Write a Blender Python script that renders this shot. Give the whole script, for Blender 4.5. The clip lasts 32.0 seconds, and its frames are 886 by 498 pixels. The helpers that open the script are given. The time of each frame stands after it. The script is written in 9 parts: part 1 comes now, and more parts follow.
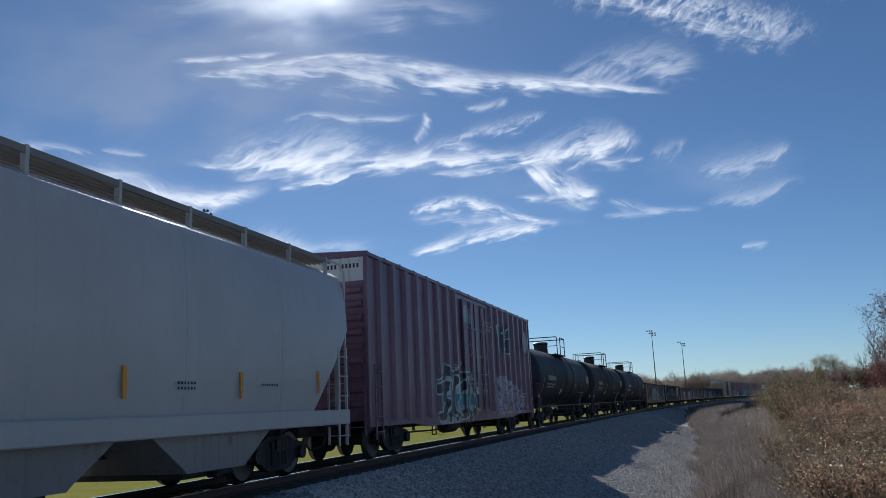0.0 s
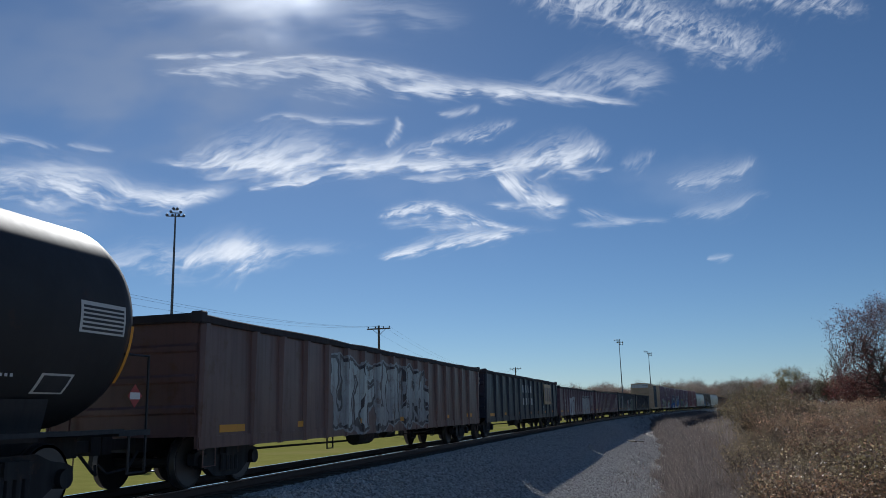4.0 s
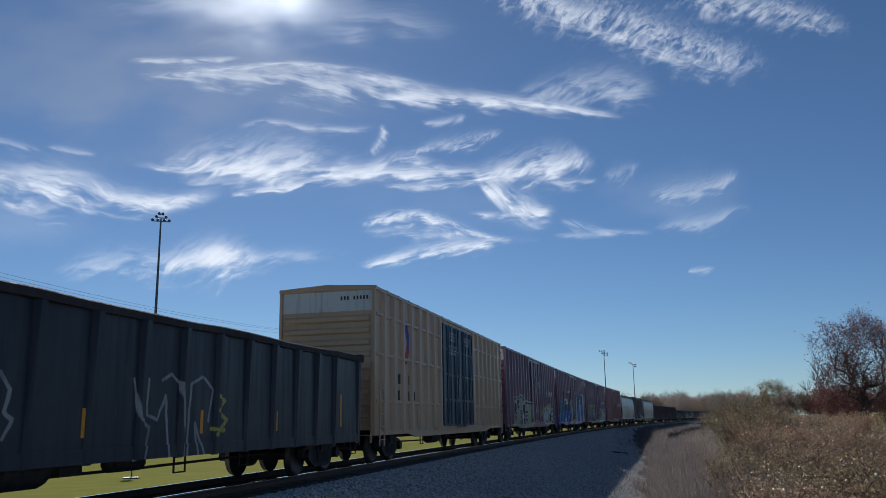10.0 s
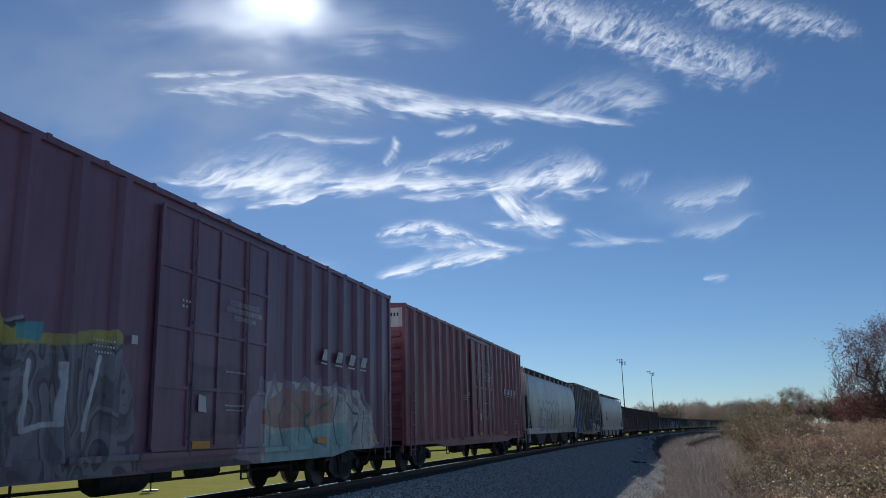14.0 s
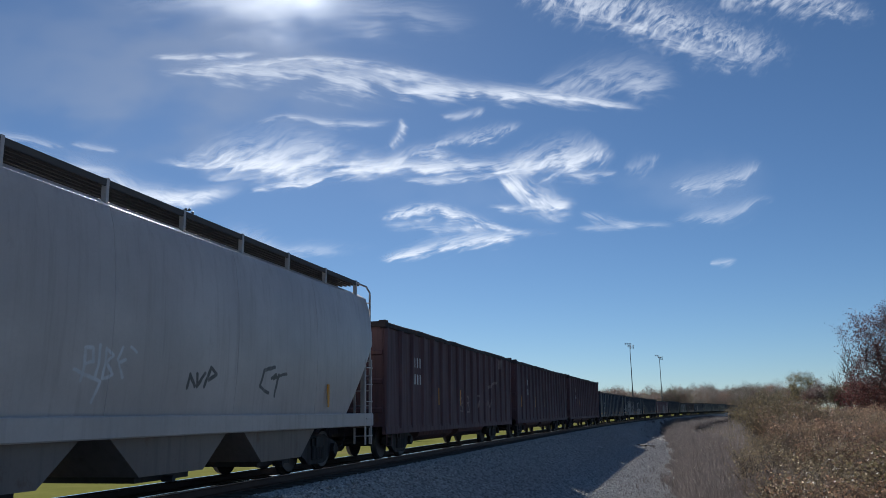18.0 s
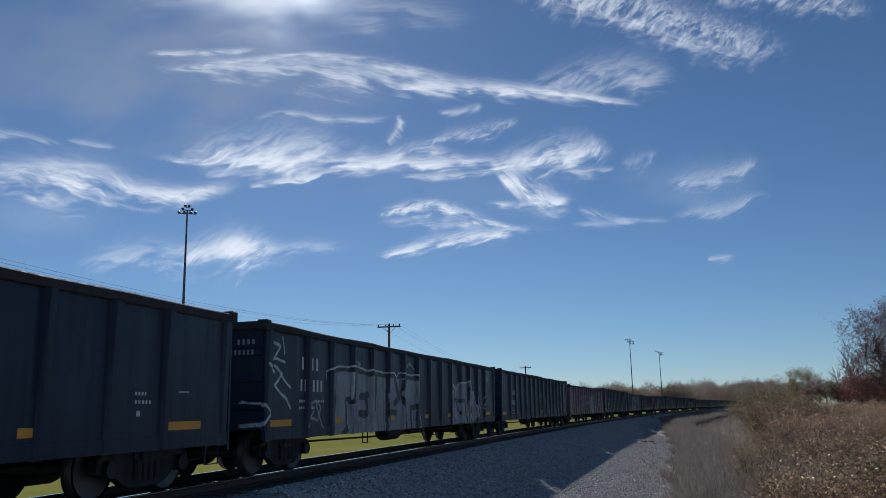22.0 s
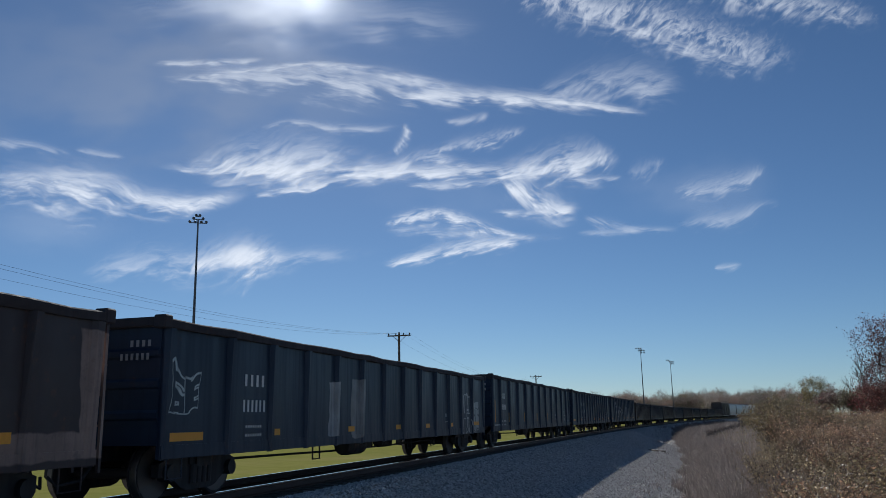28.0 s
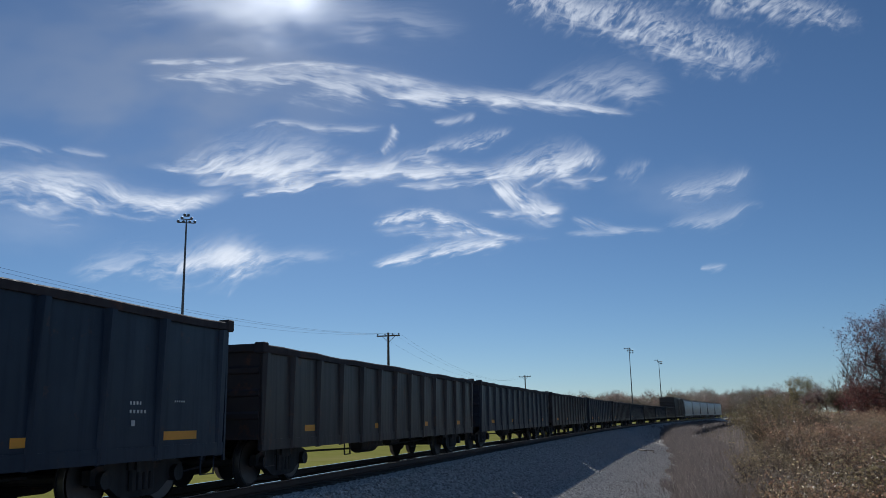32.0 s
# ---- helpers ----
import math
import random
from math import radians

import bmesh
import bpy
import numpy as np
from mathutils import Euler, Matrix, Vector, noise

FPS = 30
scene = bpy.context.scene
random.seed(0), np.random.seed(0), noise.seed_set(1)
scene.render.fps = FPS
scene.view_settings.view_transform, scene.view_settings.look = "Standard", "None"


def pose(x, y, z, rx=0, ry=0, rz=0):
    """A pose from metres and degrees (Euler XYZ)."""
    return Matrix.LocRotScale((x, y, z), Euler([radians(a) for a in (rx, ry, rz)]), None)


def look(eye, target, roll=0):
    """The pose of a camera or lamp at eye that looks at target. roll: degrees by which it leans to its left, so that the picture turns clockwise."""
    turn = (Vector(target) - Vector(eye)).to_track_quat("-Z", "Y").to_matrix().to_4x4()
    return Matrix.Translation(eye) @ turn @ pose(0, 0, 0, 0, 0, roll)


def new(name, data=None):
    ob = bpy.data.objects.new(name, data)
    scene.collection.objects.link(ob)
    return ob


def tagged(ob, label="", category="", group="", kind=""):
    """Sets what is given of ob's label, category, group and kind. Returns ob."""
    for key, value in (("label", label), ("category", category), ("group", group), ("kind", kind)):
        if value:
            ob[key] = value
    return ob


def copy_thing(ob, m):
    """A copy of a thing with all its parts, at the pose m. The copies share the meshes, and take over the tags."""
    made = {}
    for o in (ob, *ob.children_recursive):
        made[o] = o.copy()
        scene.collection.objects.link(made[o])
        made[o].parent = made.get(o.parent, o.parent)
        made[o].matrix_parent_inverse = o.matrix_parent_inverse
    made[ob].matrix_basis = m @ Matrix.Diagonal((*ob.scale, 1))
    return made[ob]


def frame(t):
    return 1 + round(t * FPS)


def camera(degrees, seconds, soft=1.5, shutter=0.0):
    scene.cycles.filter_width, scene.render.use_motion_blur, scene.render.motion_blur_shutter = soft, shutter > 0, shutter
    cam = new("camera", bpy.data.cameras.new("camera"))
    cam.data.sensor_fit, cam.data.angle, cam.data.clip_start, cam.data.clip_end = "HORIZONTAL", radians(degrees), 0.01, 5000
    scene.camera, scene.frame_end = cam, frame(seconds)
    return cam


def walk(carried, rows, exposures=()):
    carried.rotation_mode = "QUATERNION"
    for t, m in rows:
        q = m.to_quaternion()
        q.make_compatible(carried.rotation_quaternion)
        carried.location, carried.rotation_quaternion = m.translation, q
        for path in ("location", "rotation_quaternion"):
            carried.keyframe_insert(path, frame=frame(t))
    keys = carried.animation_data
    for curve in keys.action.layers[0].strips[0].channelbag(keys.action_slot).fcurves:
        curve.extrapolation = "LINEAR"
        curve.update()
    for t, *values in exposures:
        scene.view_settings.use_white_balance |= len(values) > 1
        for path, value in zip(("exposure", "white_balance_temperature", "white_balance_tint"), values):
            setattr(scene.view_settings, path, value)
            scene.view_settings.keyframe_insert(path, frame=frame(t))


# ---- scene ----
# ---------------------------------------------------------------- camera
EYE = (0.0, 0.0, 1.2)          # z = 0 is the top of the rails
DEG = 57.21
cam = camera(DEG, 32.0, soft=0.75)


def aim(az, el, roll):
    """A camera pose at EYE: degrees right of +Y, up, and the picture's turn."""
    a, e = radians(az), radians(el)
    way = Vector((math.sin(a) * math.cos(e), math.cos(a) * math.cos(e), math.sin(e)))
    return look(EYE, Vector(EYE) + way * 10, roll)


TURNS = (
    (0, -16.503, 11.050, -2.570),
    (0.5, -16.075, 11.013, -2.599), (1, -15.752, 10.957, -2.479), (1.5, -15.435, 11.035, -2.300),
    (2, -15.194, 11.137, -2.035), (2.5, -14.976, 11.186, -1.741), (3, -14.733, 11.214, -1.589),
    (3.5, -14.528, 11.277, -1.547), (5.5, -14.342, 11.365, -1.571), (6, -14.499, 11.328, -1.479),
    (6.5, -14.518, 11.339, -1.156), (7, -14.351, 11.395, -0.851), (7.5, -14.059, 11.459, -0.639),
    (8, -13.673, 11.512, -0.675), (8.5, -13.359, 11.575, -0.727), (9, -13.170, 11.668, -0.904),
    (9.5, -13.195, 11.801, -1.007), (10, -13.434, 11.931, -0.981), (10.5, -13.770, 11.998, -1.002),
    (11, -14.089, 12.011, -0.972), (11.5, -14.222, 12.036, -1.074), (12, -14.249, 12.207, -1.235),
    (12.5, -14.231, 12.466, -1.249), (13, -14.266, 12.653, -1.340), (13.5, -14.381, 12.692, -1.357),
    (14, -14.533, 12.668, -1.386), (14.5, -14.645, 12.606, -1.348), (16.5, -15.168, 12.094, -1.144),
    (17, -15.223, 11.828, -1.097), (17.5, -15.237, 11.599, -1.156), (18, -15.191, 11.502, -1.056),
    (18.5, -15.109, 11.477, -1.068), (19, -15.037, 11.424, -1.005), (19.5, -14.940, 11.351, -1.062),
    (20, -14.905, 11.217, -0.985), (20.5, -14.913, 11.129, -0.948), (21, -14.974, 11.066, -0.959),
    (21.5, -15.088, 11.110, -1.039), (22, -15.182, 11.229, -1.146), (22.5, -15.269, 11.340, -1.335),
    (23, -15.382, 11.398, -1.495), (23.5, -15.565, 11.366, -1.403), (24, -15.720, 11.303, -1.353),
    (24.5, -15.760, 11.271, -1.293), (25, -15.740, 11.314, -1.130), (25.5, -15.684, 11.422, -1.072),
    (27.5, -15.855, 11.671, -1.034), (28, -15.882, 11.861, -1.096), (28.5, -15.872, 12.037, -1.144),
    (29, -15.807, 12.093, -1.110), (29.5, -15.665, 11.994, -1.126), (30, -15.509, 11.828, -1.201),
    (30.5, -15.419, 11.711, -1.199), (31, -15.334, 11.716, -1.225), (31.5, -15.254, 11.780, -1.201),
    (32, -15.116, 11.857, -1.193),)
walk(cam, [(t, aim(az, el, roll)) for t, az, el, roll in TURNS], exposures=((0, 0.42, 6000, 10), (1.5, 0.36, 6000, 10), (3, 0.22, 6000, 10), (9.5, 0.24, 6000, 10), (11.5, 0.44, 6000, 10), (17.5, 0.42, 6000, 10), (19.5, 0.24, 6000, 10), (32, 0.19, 6000, 10)))

# ---------------------------------------------------------------- light
SUN_AZ, SUN_EL = -27.0, 31.5
world = bpy.data.worlds.new("sky")
scene.world = world
world.use_nodes = True
wn = world.node_tree.nodes
sky = wn.new("ShaderNodeTexSky")
sky.sky_type = "NISHITA"
sky.sun_disc = False
sky.sun_elevation, sky.sun_rotation = radians(SUN_EL), radians(-SUN_AZ) * -1
sky.air_density, sky.dust_density, sky.ozone_density = 0.78, 0.08, 5.0
wn["Background"].inputs["Strength"].default_value = 0.0575
deep = wn.new("ShaderNodeMixRGB")
deep.blend_type = "MULTIPLY"
deep.inputs[0].default_value = 1.0
deep.inputs[2].default_value = (0.825, 0.875, 0.868, 1)
world.node_tree.links.new(sky.outputs["Color"], deep.inputs[1])
world.node_tree.links.new(deep.outputs[0], wn["Background"].inputs["Color"])
sun_data = bpy.data.lights.new("sun", "SUN")
sun_data.energy, sun_data.angle, sun_data.color = 5.0, radians(0.5), (1.0, 0.95, 0.87)
sun = new("sun", sun_data)
sa, se = radians(SUN_AZ), radians(SUN_EL)
SUN_DIR = Vector((math.sin(sa) * math.cos(se), math.cos(sa) * math.cos(se), math.sin(se)))
sun.matrix_world = look(SUN_DIR * 200, (0, 0, 0))

# ---------------------------------------------------------------- materials
class Shade:
    """A small builder for one node material."""

    def __init__(self, name, rough=0.6, metal=0.0, spec=0.5):
        self.m = bpy.data.materials.new(name)
        self.m.use_nodes = True
        self.t = self.m.node_tree
        self.b = self.t.nodes["Principled BSDF"]
        self.b.inputs["Roughness"].default_value = rough
        self.b.inputs["Metallic"].default_value = metal
        self.b.inputs["Specular IOR Level"].default_value = spec
        self.co = self.t.nodes.new("ShaderNodeTexCoord")

    def put(self, a, sock):
        if isinstance(a, bpy.types.NodeSocket):
            self.t.links.new(a, sock)
        else:
            if sock.type == "RGBA" and len(a) == 3:
                a = (*a, 1.0)
            sock.default_value = a

    def scaled(self, v, s):
        n = self.t.nodes.new("ShaderNodeMapping")
        self.put(v, n.inputs["Vector"])
        n.inputs["Scale"].default_value = s
        return n.outputs[0]

    def noise(self, v, scale, detail=4.0, rough=0.55, dist=0.0, colour=False):
        n = self.t.nodes.new("ShaderNodeTexNoise")
        self.put(v, n.inputs["Vector"])
        n.inputs["Scale"].default_value = scale
        n.inputs["Detail"].default_value = detail
        n.inputs["Roughness"].default_value = rough
        n.inputs["Distortion"].default_value = dist
        return n.outputs["Color" if colour else "Fac"]

    def cells(self, v, scale, feature="F1", rnd=1.0, out="Distance"):
        n = self.t.nodes.new("ShaderNodeTexVoronoi")
        n.feature = feature
        self.put(v, n.inputs["Vector"])
        n.inputs["Scale"].default_value = scale
        n.inputs["Randomness"].default_value = rnd
        return n.outputs[out]

    def ramp(self, f, stops, ease="LINEAR"):
        n = self.t.nodes.new("ShaderNodeValToRGB")
        n.color_ramp.interpolation = ease
        self.put(f, n.inputs[0])
        e = n.color_ramp.elements
        while len(e) < len(stops):
            e.new(0.5)
        for k, (p, c) in zip(e, stops):
            k.position = p
            k.color = (c, c, c, 1) if isinstance(c, (int, float)) else (*c, 1)
        return n.outputs[0]

    def span(self, f, a, b, c=0.0, d=1.0):
        n = self.t.nodes.new("ShaderNodeMapRange")
        n.interpolation_type = "SMOOTHSTEP"
        self.put(f, n.inputs[0])
        for i, x in enumerate((a, b, c, d)):
            n.inputs[i + 1].default_value = x
        return n.outputs[0]

    def mix(self, f, a, b, mode="MIX"):
        n = self.t.nodes.new("ShaderNodeMixRGB")
        n.blend_type = mode
        self.put(f, n.inputs[0])
        self.put(a, n.inputs[1])
        self.put(b, n.inputs[2])
        return n.outputs[0]

    def math(self, op, a, b=0.0):
        n = self.t.nodes.new("ShaderNodeMath")
        n.operation = op
        self.put(a, n.inputs[0])
        self.put(b, n.inputs[1])
        return n.outputs[0]

    def xyz(self, v):
        n = self.t.nodes.new("ShaderNodeSeparateXYZ")
        self.put(v, n.inputs[0])
        return n.outputs

    def vec(self, x, y, z):
        n = self.t.nodes.new("ShaderNodeCombineXYZ")
        for i, a in enumerate((x, y, z)):
            self.put(a, n.inputs[i])
        return n.outputs[0]

    def add(self, a, b):
        n = self.t.nodes.new("ShaderNodeVectorMath")
        n.operation = "ADD"
        self.put(a, n.inputs[0])
        self.put(b, n.inputs[1])
        return n.outputs[0]

    def bump(self, h, strength=0.3, dist=0.01):
        n = self.t.nodes.new("ShaderNodeBump")
        n.inputs["Strength"].default_value = strength
        n.inputs["Distance"].default_value = dist
        self.put(h, n.inputs["Height"])
        self.t.links.new(n.outputs[0], self.b.inputs["Normal"])

    def rnd(self):
        return self.t.nodes.new("ShaderNodeObjectInfo").outputs["Random"]

    def island(self):
        return self.t.nodes.new("ShaderNodeNewGeometry").outputs["Random Per Island"]

    def done(self, colour, rough=None):
        self.put(colour, self.b.inputs["Base Color"])
        if rough is not None:
            self.put(rough, self.b.inputs["Roughness"])
        return self.m


RUST = (0.13, 0.055, 0.028)


def sprayed(s, o, c, tag):
    """Fat block strokes, cell by cell, with an outline and a pale halo, on the +x side.
    tag: y0, y1, z0, z1, cell width, fills, outline, halo, seed."""
    y0, y1, z0, z1, cw, fills, line, halo, seed = tag
    x, y, z = s.xyz(o)
    wob = s.noise(s.add(o, (seed, seed * 3.1, 0)), 1.3, 2, 0.5, colour=True)
    wx, wy, _ = s.xyz(wob)
    yy = s.math("ADD", y, s.math("MULTIPLY", s.math("SUBTRACT", wx, 0.5), 0.95 * cw))
    zz = s.math("ADD", z, s.math("MULTIPLY", s.math("SUBTRACT", wy, 0.5), 0.75))
    high = z1 - z0
    u = s.math("DIVIDE", s.math("SUBTRACT", yy, y0), cw)
    cell = s.math("FLOOR", u)
    px = s.math("MULTIPLY", s.math("FRACT", u), cw)
    pz = s.math("SUBTRACT", zz, z0)
    best = None
    for i, (kind, at_, lo, hi, odds) in enumerate((("v", 0.2, 0, 1, 0.85), ("v", 0.8, 0.5, 1, 0.6), ("v", 0.8, 0, 0.5, 0.65), ("h", 0.95, 0.2, 0.8, 0.6), ("h", 0.5, 0.2, 0.8, 0.6),
                                                   ("h", 0.05, 0.2, 0.8, 0.55), ("v", 0.5, 0.1, 0.9, 0.2))):
        p, q, sp, sq = (px, pz, cw, high) if kind == "v" else (pz, px, high, cw)
        d = s.math("ABSOLUTE", s.math("SUBTRACT", p, at_ * sp))
        over = s.math("MAXIMUM", s.math("SUBTRACT", lo * sq, q), s.math("SUBTRACT", q, hi * sq))
        d = s.math("MAXIMUM", d, over)
        w = s.t.nodes.new("ShaderNodeTexWhiteNoise")
        s.put(s.vec(cell, i * 1.37 + 0.5, seed), w.inputs["Vector"])
        d = s.math("ADD", d, s.math("MULTIPLY", s.math("GREATER_THAN", w.outputs["Value"], odds), 9.0))
        best = d if best is None else s.math("MINIMUM", best, d)
    w = s.t.nodes.new("ShaderNodeTexWhiteNoise")
    s.put(s.vec(cell, 7.7, seed), w.inputs["Vector"])
    n = len(fills)
    body = s.ramp(w.outputs["Value"], [(i / n, f) for i, f in enumerate(fills)], "CONSTANT")
    fade = s.span(s.math("ADD", s.math("DIVIDE", pz, high), s.noise(o, 2.0, 2)), 0.7, 1.3)
    body = s.mix(s.math("MULTIPLY", fade, 0.7), body, fills[-1])
    r = cw * 0.17
    g = min(0.09, cw * 0.09)
    body = s.mix(s.span(best, r - 0.01, r + 0.01), body, line)
    body = s.mix(s.span(best, r + g - 0.01, r + g + 0.01), body, halo)
    within = s.math("MULTIPLY", s.math("GREATER_THAN", yy, y0), s.math("LESS_THAN", yy, y1))
    within = s.math("MULTIPLY", within, s.span(best, r + g * 1.55, r + g * 1.75, 1, 0))
    within = s.math("MULTIPLY", within, s.span(x, 0.9, 1.0))
    worn = s.math("MULTIPLY", within, s.span(s.noise(o, 5, 5, 0.7), 0.3, 0.5, 0.55, 0.94))
    return s.mix(worn, c, body)


def patched(s, o, c, block):
    """One sprayed area with wavering edges and a pale rim. block: y0, y1, z0, z1, colour, rim colour or None."""
    y0, y1, z0, z1, col, rimc = block
    x, y, z = s.xyz(o)
    wob = s.math("MULTIPLY", s.math("SUBTRACT", s.noise(s.add(o, (y0, z1, 2)), 1.1, 3), 0.5), 0.35)
    d = s.math("MINIMUM", s.math("MINIMUM", s.math("SUBTRACT", y, y0), s.math("SUBTRACT", y1, y)), s.math("MINIMUM", s.math("SUBTRACT", z, z0), s.math("SUBTRACT", z1, z)))
    d = s.math("ADD", d, wob)
    m = s.math("MULTIPLY", s.span(d, 0.0, 0.03), s.span(x, 0.9, 1.0))
    tone = s.mix(s.span(s.noise(o, 1.4, 3), 0.35, 0.7), col, tuple(min(1, k * 1.5 + 0.02) for k in col))
    if rimc:
        tone = s.mix(s.span(d, 0.06, 0.08, 1, 0), tone, rimc)
    return s.mix(s.math("MULTIPLY", m, 0.93), c, tone)


GLYPHS = {"O": ("79317",), "H": ("71", "93", "46"), "E": ("9713", "46"), "L": ("713",), "P": ("17964",), "S": ("974631",), "K": ("71", "943"), "C": ("9713",), "N": ("1739",), "I": ("82",),
          "R": ("17964", "53"), "F": ("971", "46"), "A": ("1793", "46"), "U": ("7139",)}


def lettered(s, o, c, spec):
    """Fat sprayed letters with an outline and a halo on the +x side.
    spec: letters, y0, y1, z0, z1, stroke radius, low fill, high fill, outline, halo."""
    text, y0, y1, z0, z1, r, low, high, line, halo = spec
    x, y, z = s.xyz(o)
    wob = s.noise(s.add(o, (y0, z1, 5)), 1.1, 2, 0.5, colour=True)
    wx, wy, _ = s.xyz(wob)
    p = s.vec(0.0, s.math("ADD", y, s.math("MULTIPLY", s.math("SUBTRACT", wx, 0.5), 0.32)), s.math("ADD", z, s.math("MULTIPLY", s.math("SUBTRACT", wy, 0.5), 0.32)))
    best = None
    cw = (y1 - y0) / len(text)
    for i, ch in enumerate(text):
        a, b = y0 + i * cw + r * 1.15, y0 + (i + 1) * cw - r * 1.15
        if ch == "I":
            a = b = (a + b) / 2
        for run in GLYPHS[ch]:
            spots = [(a + (b - a) * ((int(k) - 1) % 3) / 2, z0 + r + (z1 - z0 - 2 * r) * ((int(k) - 1) // 3) / 2) for k in run]
            for (ya, za), (yb, zb) in zip(spots, spots[1:]):
                v = Vector((0, yb - ya, zb - za))
                rel = s.add(p, (0, -ya, -za))
                dot = s.t.nodes.new("ShaderNodeVectorMath")
                dot.operation = "DOT_PRODUCT"
                s.put(rel, dot.inputs[0])
                dot.inputs[1].default_value = v / max(1e-6, v.length_squared)
                t = s.math("MINIMUM", s.math("MAXIMUM", dot.outputs["Value"], 0.0), 1.0)
                off = s.t.nodes.new("ShaderNodeVectorMath")
                off.operation = "DISTANCE"
                s.put(rel, off.inputs[0])
                s.put(s.vec(0.0, s.math("MULTIPLY", t, v.y), s.math("MULTIPLY", t, v.z)), off.inputs[1])
                d = off.outputs["Value"]
                best = d if best is None else s.math("MINIMUM", best, d)
    tone = s.mix(s.span(s.math("ADD", s.math("DIVIDE", s.math("SUBTRACT", z, z0), z1 - z0), s.noise(o, 1.6, 3)), 0.6, 1.5), low, high)
    g = max(0.05, r * 0.42)
    tone = s.mix(s.span(best, r - 0.012, r + 0.012), tone, line)
    tone = s.mix(s.span(best, r + g - 0.012, r + g + 0.012), tone, halo)
    m = s.math("MULTIPLY", s.span(best, r + g * 1.7, r + g * 1.7 + 0.04, 1, 0), s.span(x, 0.9, 1.0))
    worn = s.math("MULTIPLY", m, s.span(s.noise(o, 5, 5, 0.7), 0.3, 0.5, 0.6, 0.95))
    return s.mix(worn, c, tone)


def ringed(s, o, c, ring):
    """A round sprayed or painted emblem on the +x side: a ring and a cross. ring: y, z, inner and outer radius, colour."""
    yc, zc, r0, r1, col = ring
    x, y, z = s.xyz(o)
    dy, dz = s.math("SUBTRACT", y, yc), s.math("SUBTRACT", z, zc)
    d = s.math("SQRT", s.math("ADD", s.math("MULTIPLY", dy, dy), s.math("MULTIPLY", dz, dz)))
    disc = s.span(d, r1 - 0.01, r1 + 0.01, 1, 0)
    band = s.span(d, r0 - 0.01, r0 + 0.01)
    bar = s.span(s.math("MINIMUM", s.math("ABSOLUTE", dy), s.math("ABSOLUTE", dz)), 0.09, 0.105, 1, 0)
    core = s.span(d, 0.42, 0.44, 1, 0)
    m = s.math("MULTIPLY", disc, s.math("MAXIMUM", band, s.math("MULTIPLY", bar, core)))
    m = s.math("MULTIPLY", s.math("MULTIPLY", m, s.span(x, 0.9, 1.0)), s.span(s.noise(o, 7, 5, 0.7), 0.3, 0.55, 0.4, 0.9))
    return s.mix(m, c, col)


SPRAY = {"GREY": (0.36, 0.38, 0.40), "PALE": (0.55, 0.62, 0.62), "TEAL": (0.06, 0.34, 0.38), "INK": (0.012, 0.014, 0.022), "MAUVE": (0.30, 0.16, 0.22), "LILAC": (0.34, 0.26, 0.33), "AZURE": (0.03, 0.24, 0.55), "SALMON": (0.42, 0.22, 0.17), "ROUGE": (0.33, 0.05, 0.07), "RUSTY": (0.27, 0.19, 0.18), "GLOOM": (0.085, 0.08, 0.095), "PINE": (0.07, 0.19, 0.18), "CREAM": (0.60, 0.58, 0.52), "AQUA": (0.30, 0.52, 0.50), "DEEP": (0.03, 0.05, 0.075), "LIME": (0.50, 0.48, 0.13),
         "CHALK": (0.60, 0.62, 0.64), "NAVY": (0.022, 0.045, 0.13), "BLUE": (0.02, 0.13, 0.46), "OLIVE": (0.09, 0.16, 0.09), "RED": (0.45, 0.03, 0.03), "YELL": (0.48, 0.42, 0.08),
         "SHADE": (0.05, 0.05, 0.06), "STEEL": (0.30, 0.31, 0.33), "DUST": (0.26, 0.18, 0.15), "GHOST": (0.17, 0.18, 0.19), "WINE": (0.13, 0.035, 0.05), "ROSE": (0.48, 0.33, 0.34),
         "ICE": (0.34, 0.47, 0.47), "MOSS": (0.12, 0.16, 0.12), "PLUM": (0.09, 0.03, 0.08), "ASH": (0.44, 0.44, 0.43)}
BLENDS = {"PALES": ((0.66, 0.63, 0.68), (0.40, 0.34, 0.40), (0.58, 0.56, 0.62)), "MINTS": ((0.66, 0.72, 0.68), (0.44, 0.60, 0.55), (0.70, 0.72, 0.68)), "SLATES": ((0.20, 0.20, 0.23), (0.13, 0.13, 0.155), (0.25, 0.25, 0.28)),
          "PEACH": ((0.55, 0.42, 0.28), (0.60, 0.60, 0.56), (0.22, 0.14, 0.12)), "CHALKS": ((0.50, 0.51, 0.52), (0.34, 0.35, 0.36), (0.52, 0.52, 0.52)), "DUSKS": ((0.07, 0.085, 0.10), (0.13, 0.15, 0.17), (0.06, 0.06, 0.07))}


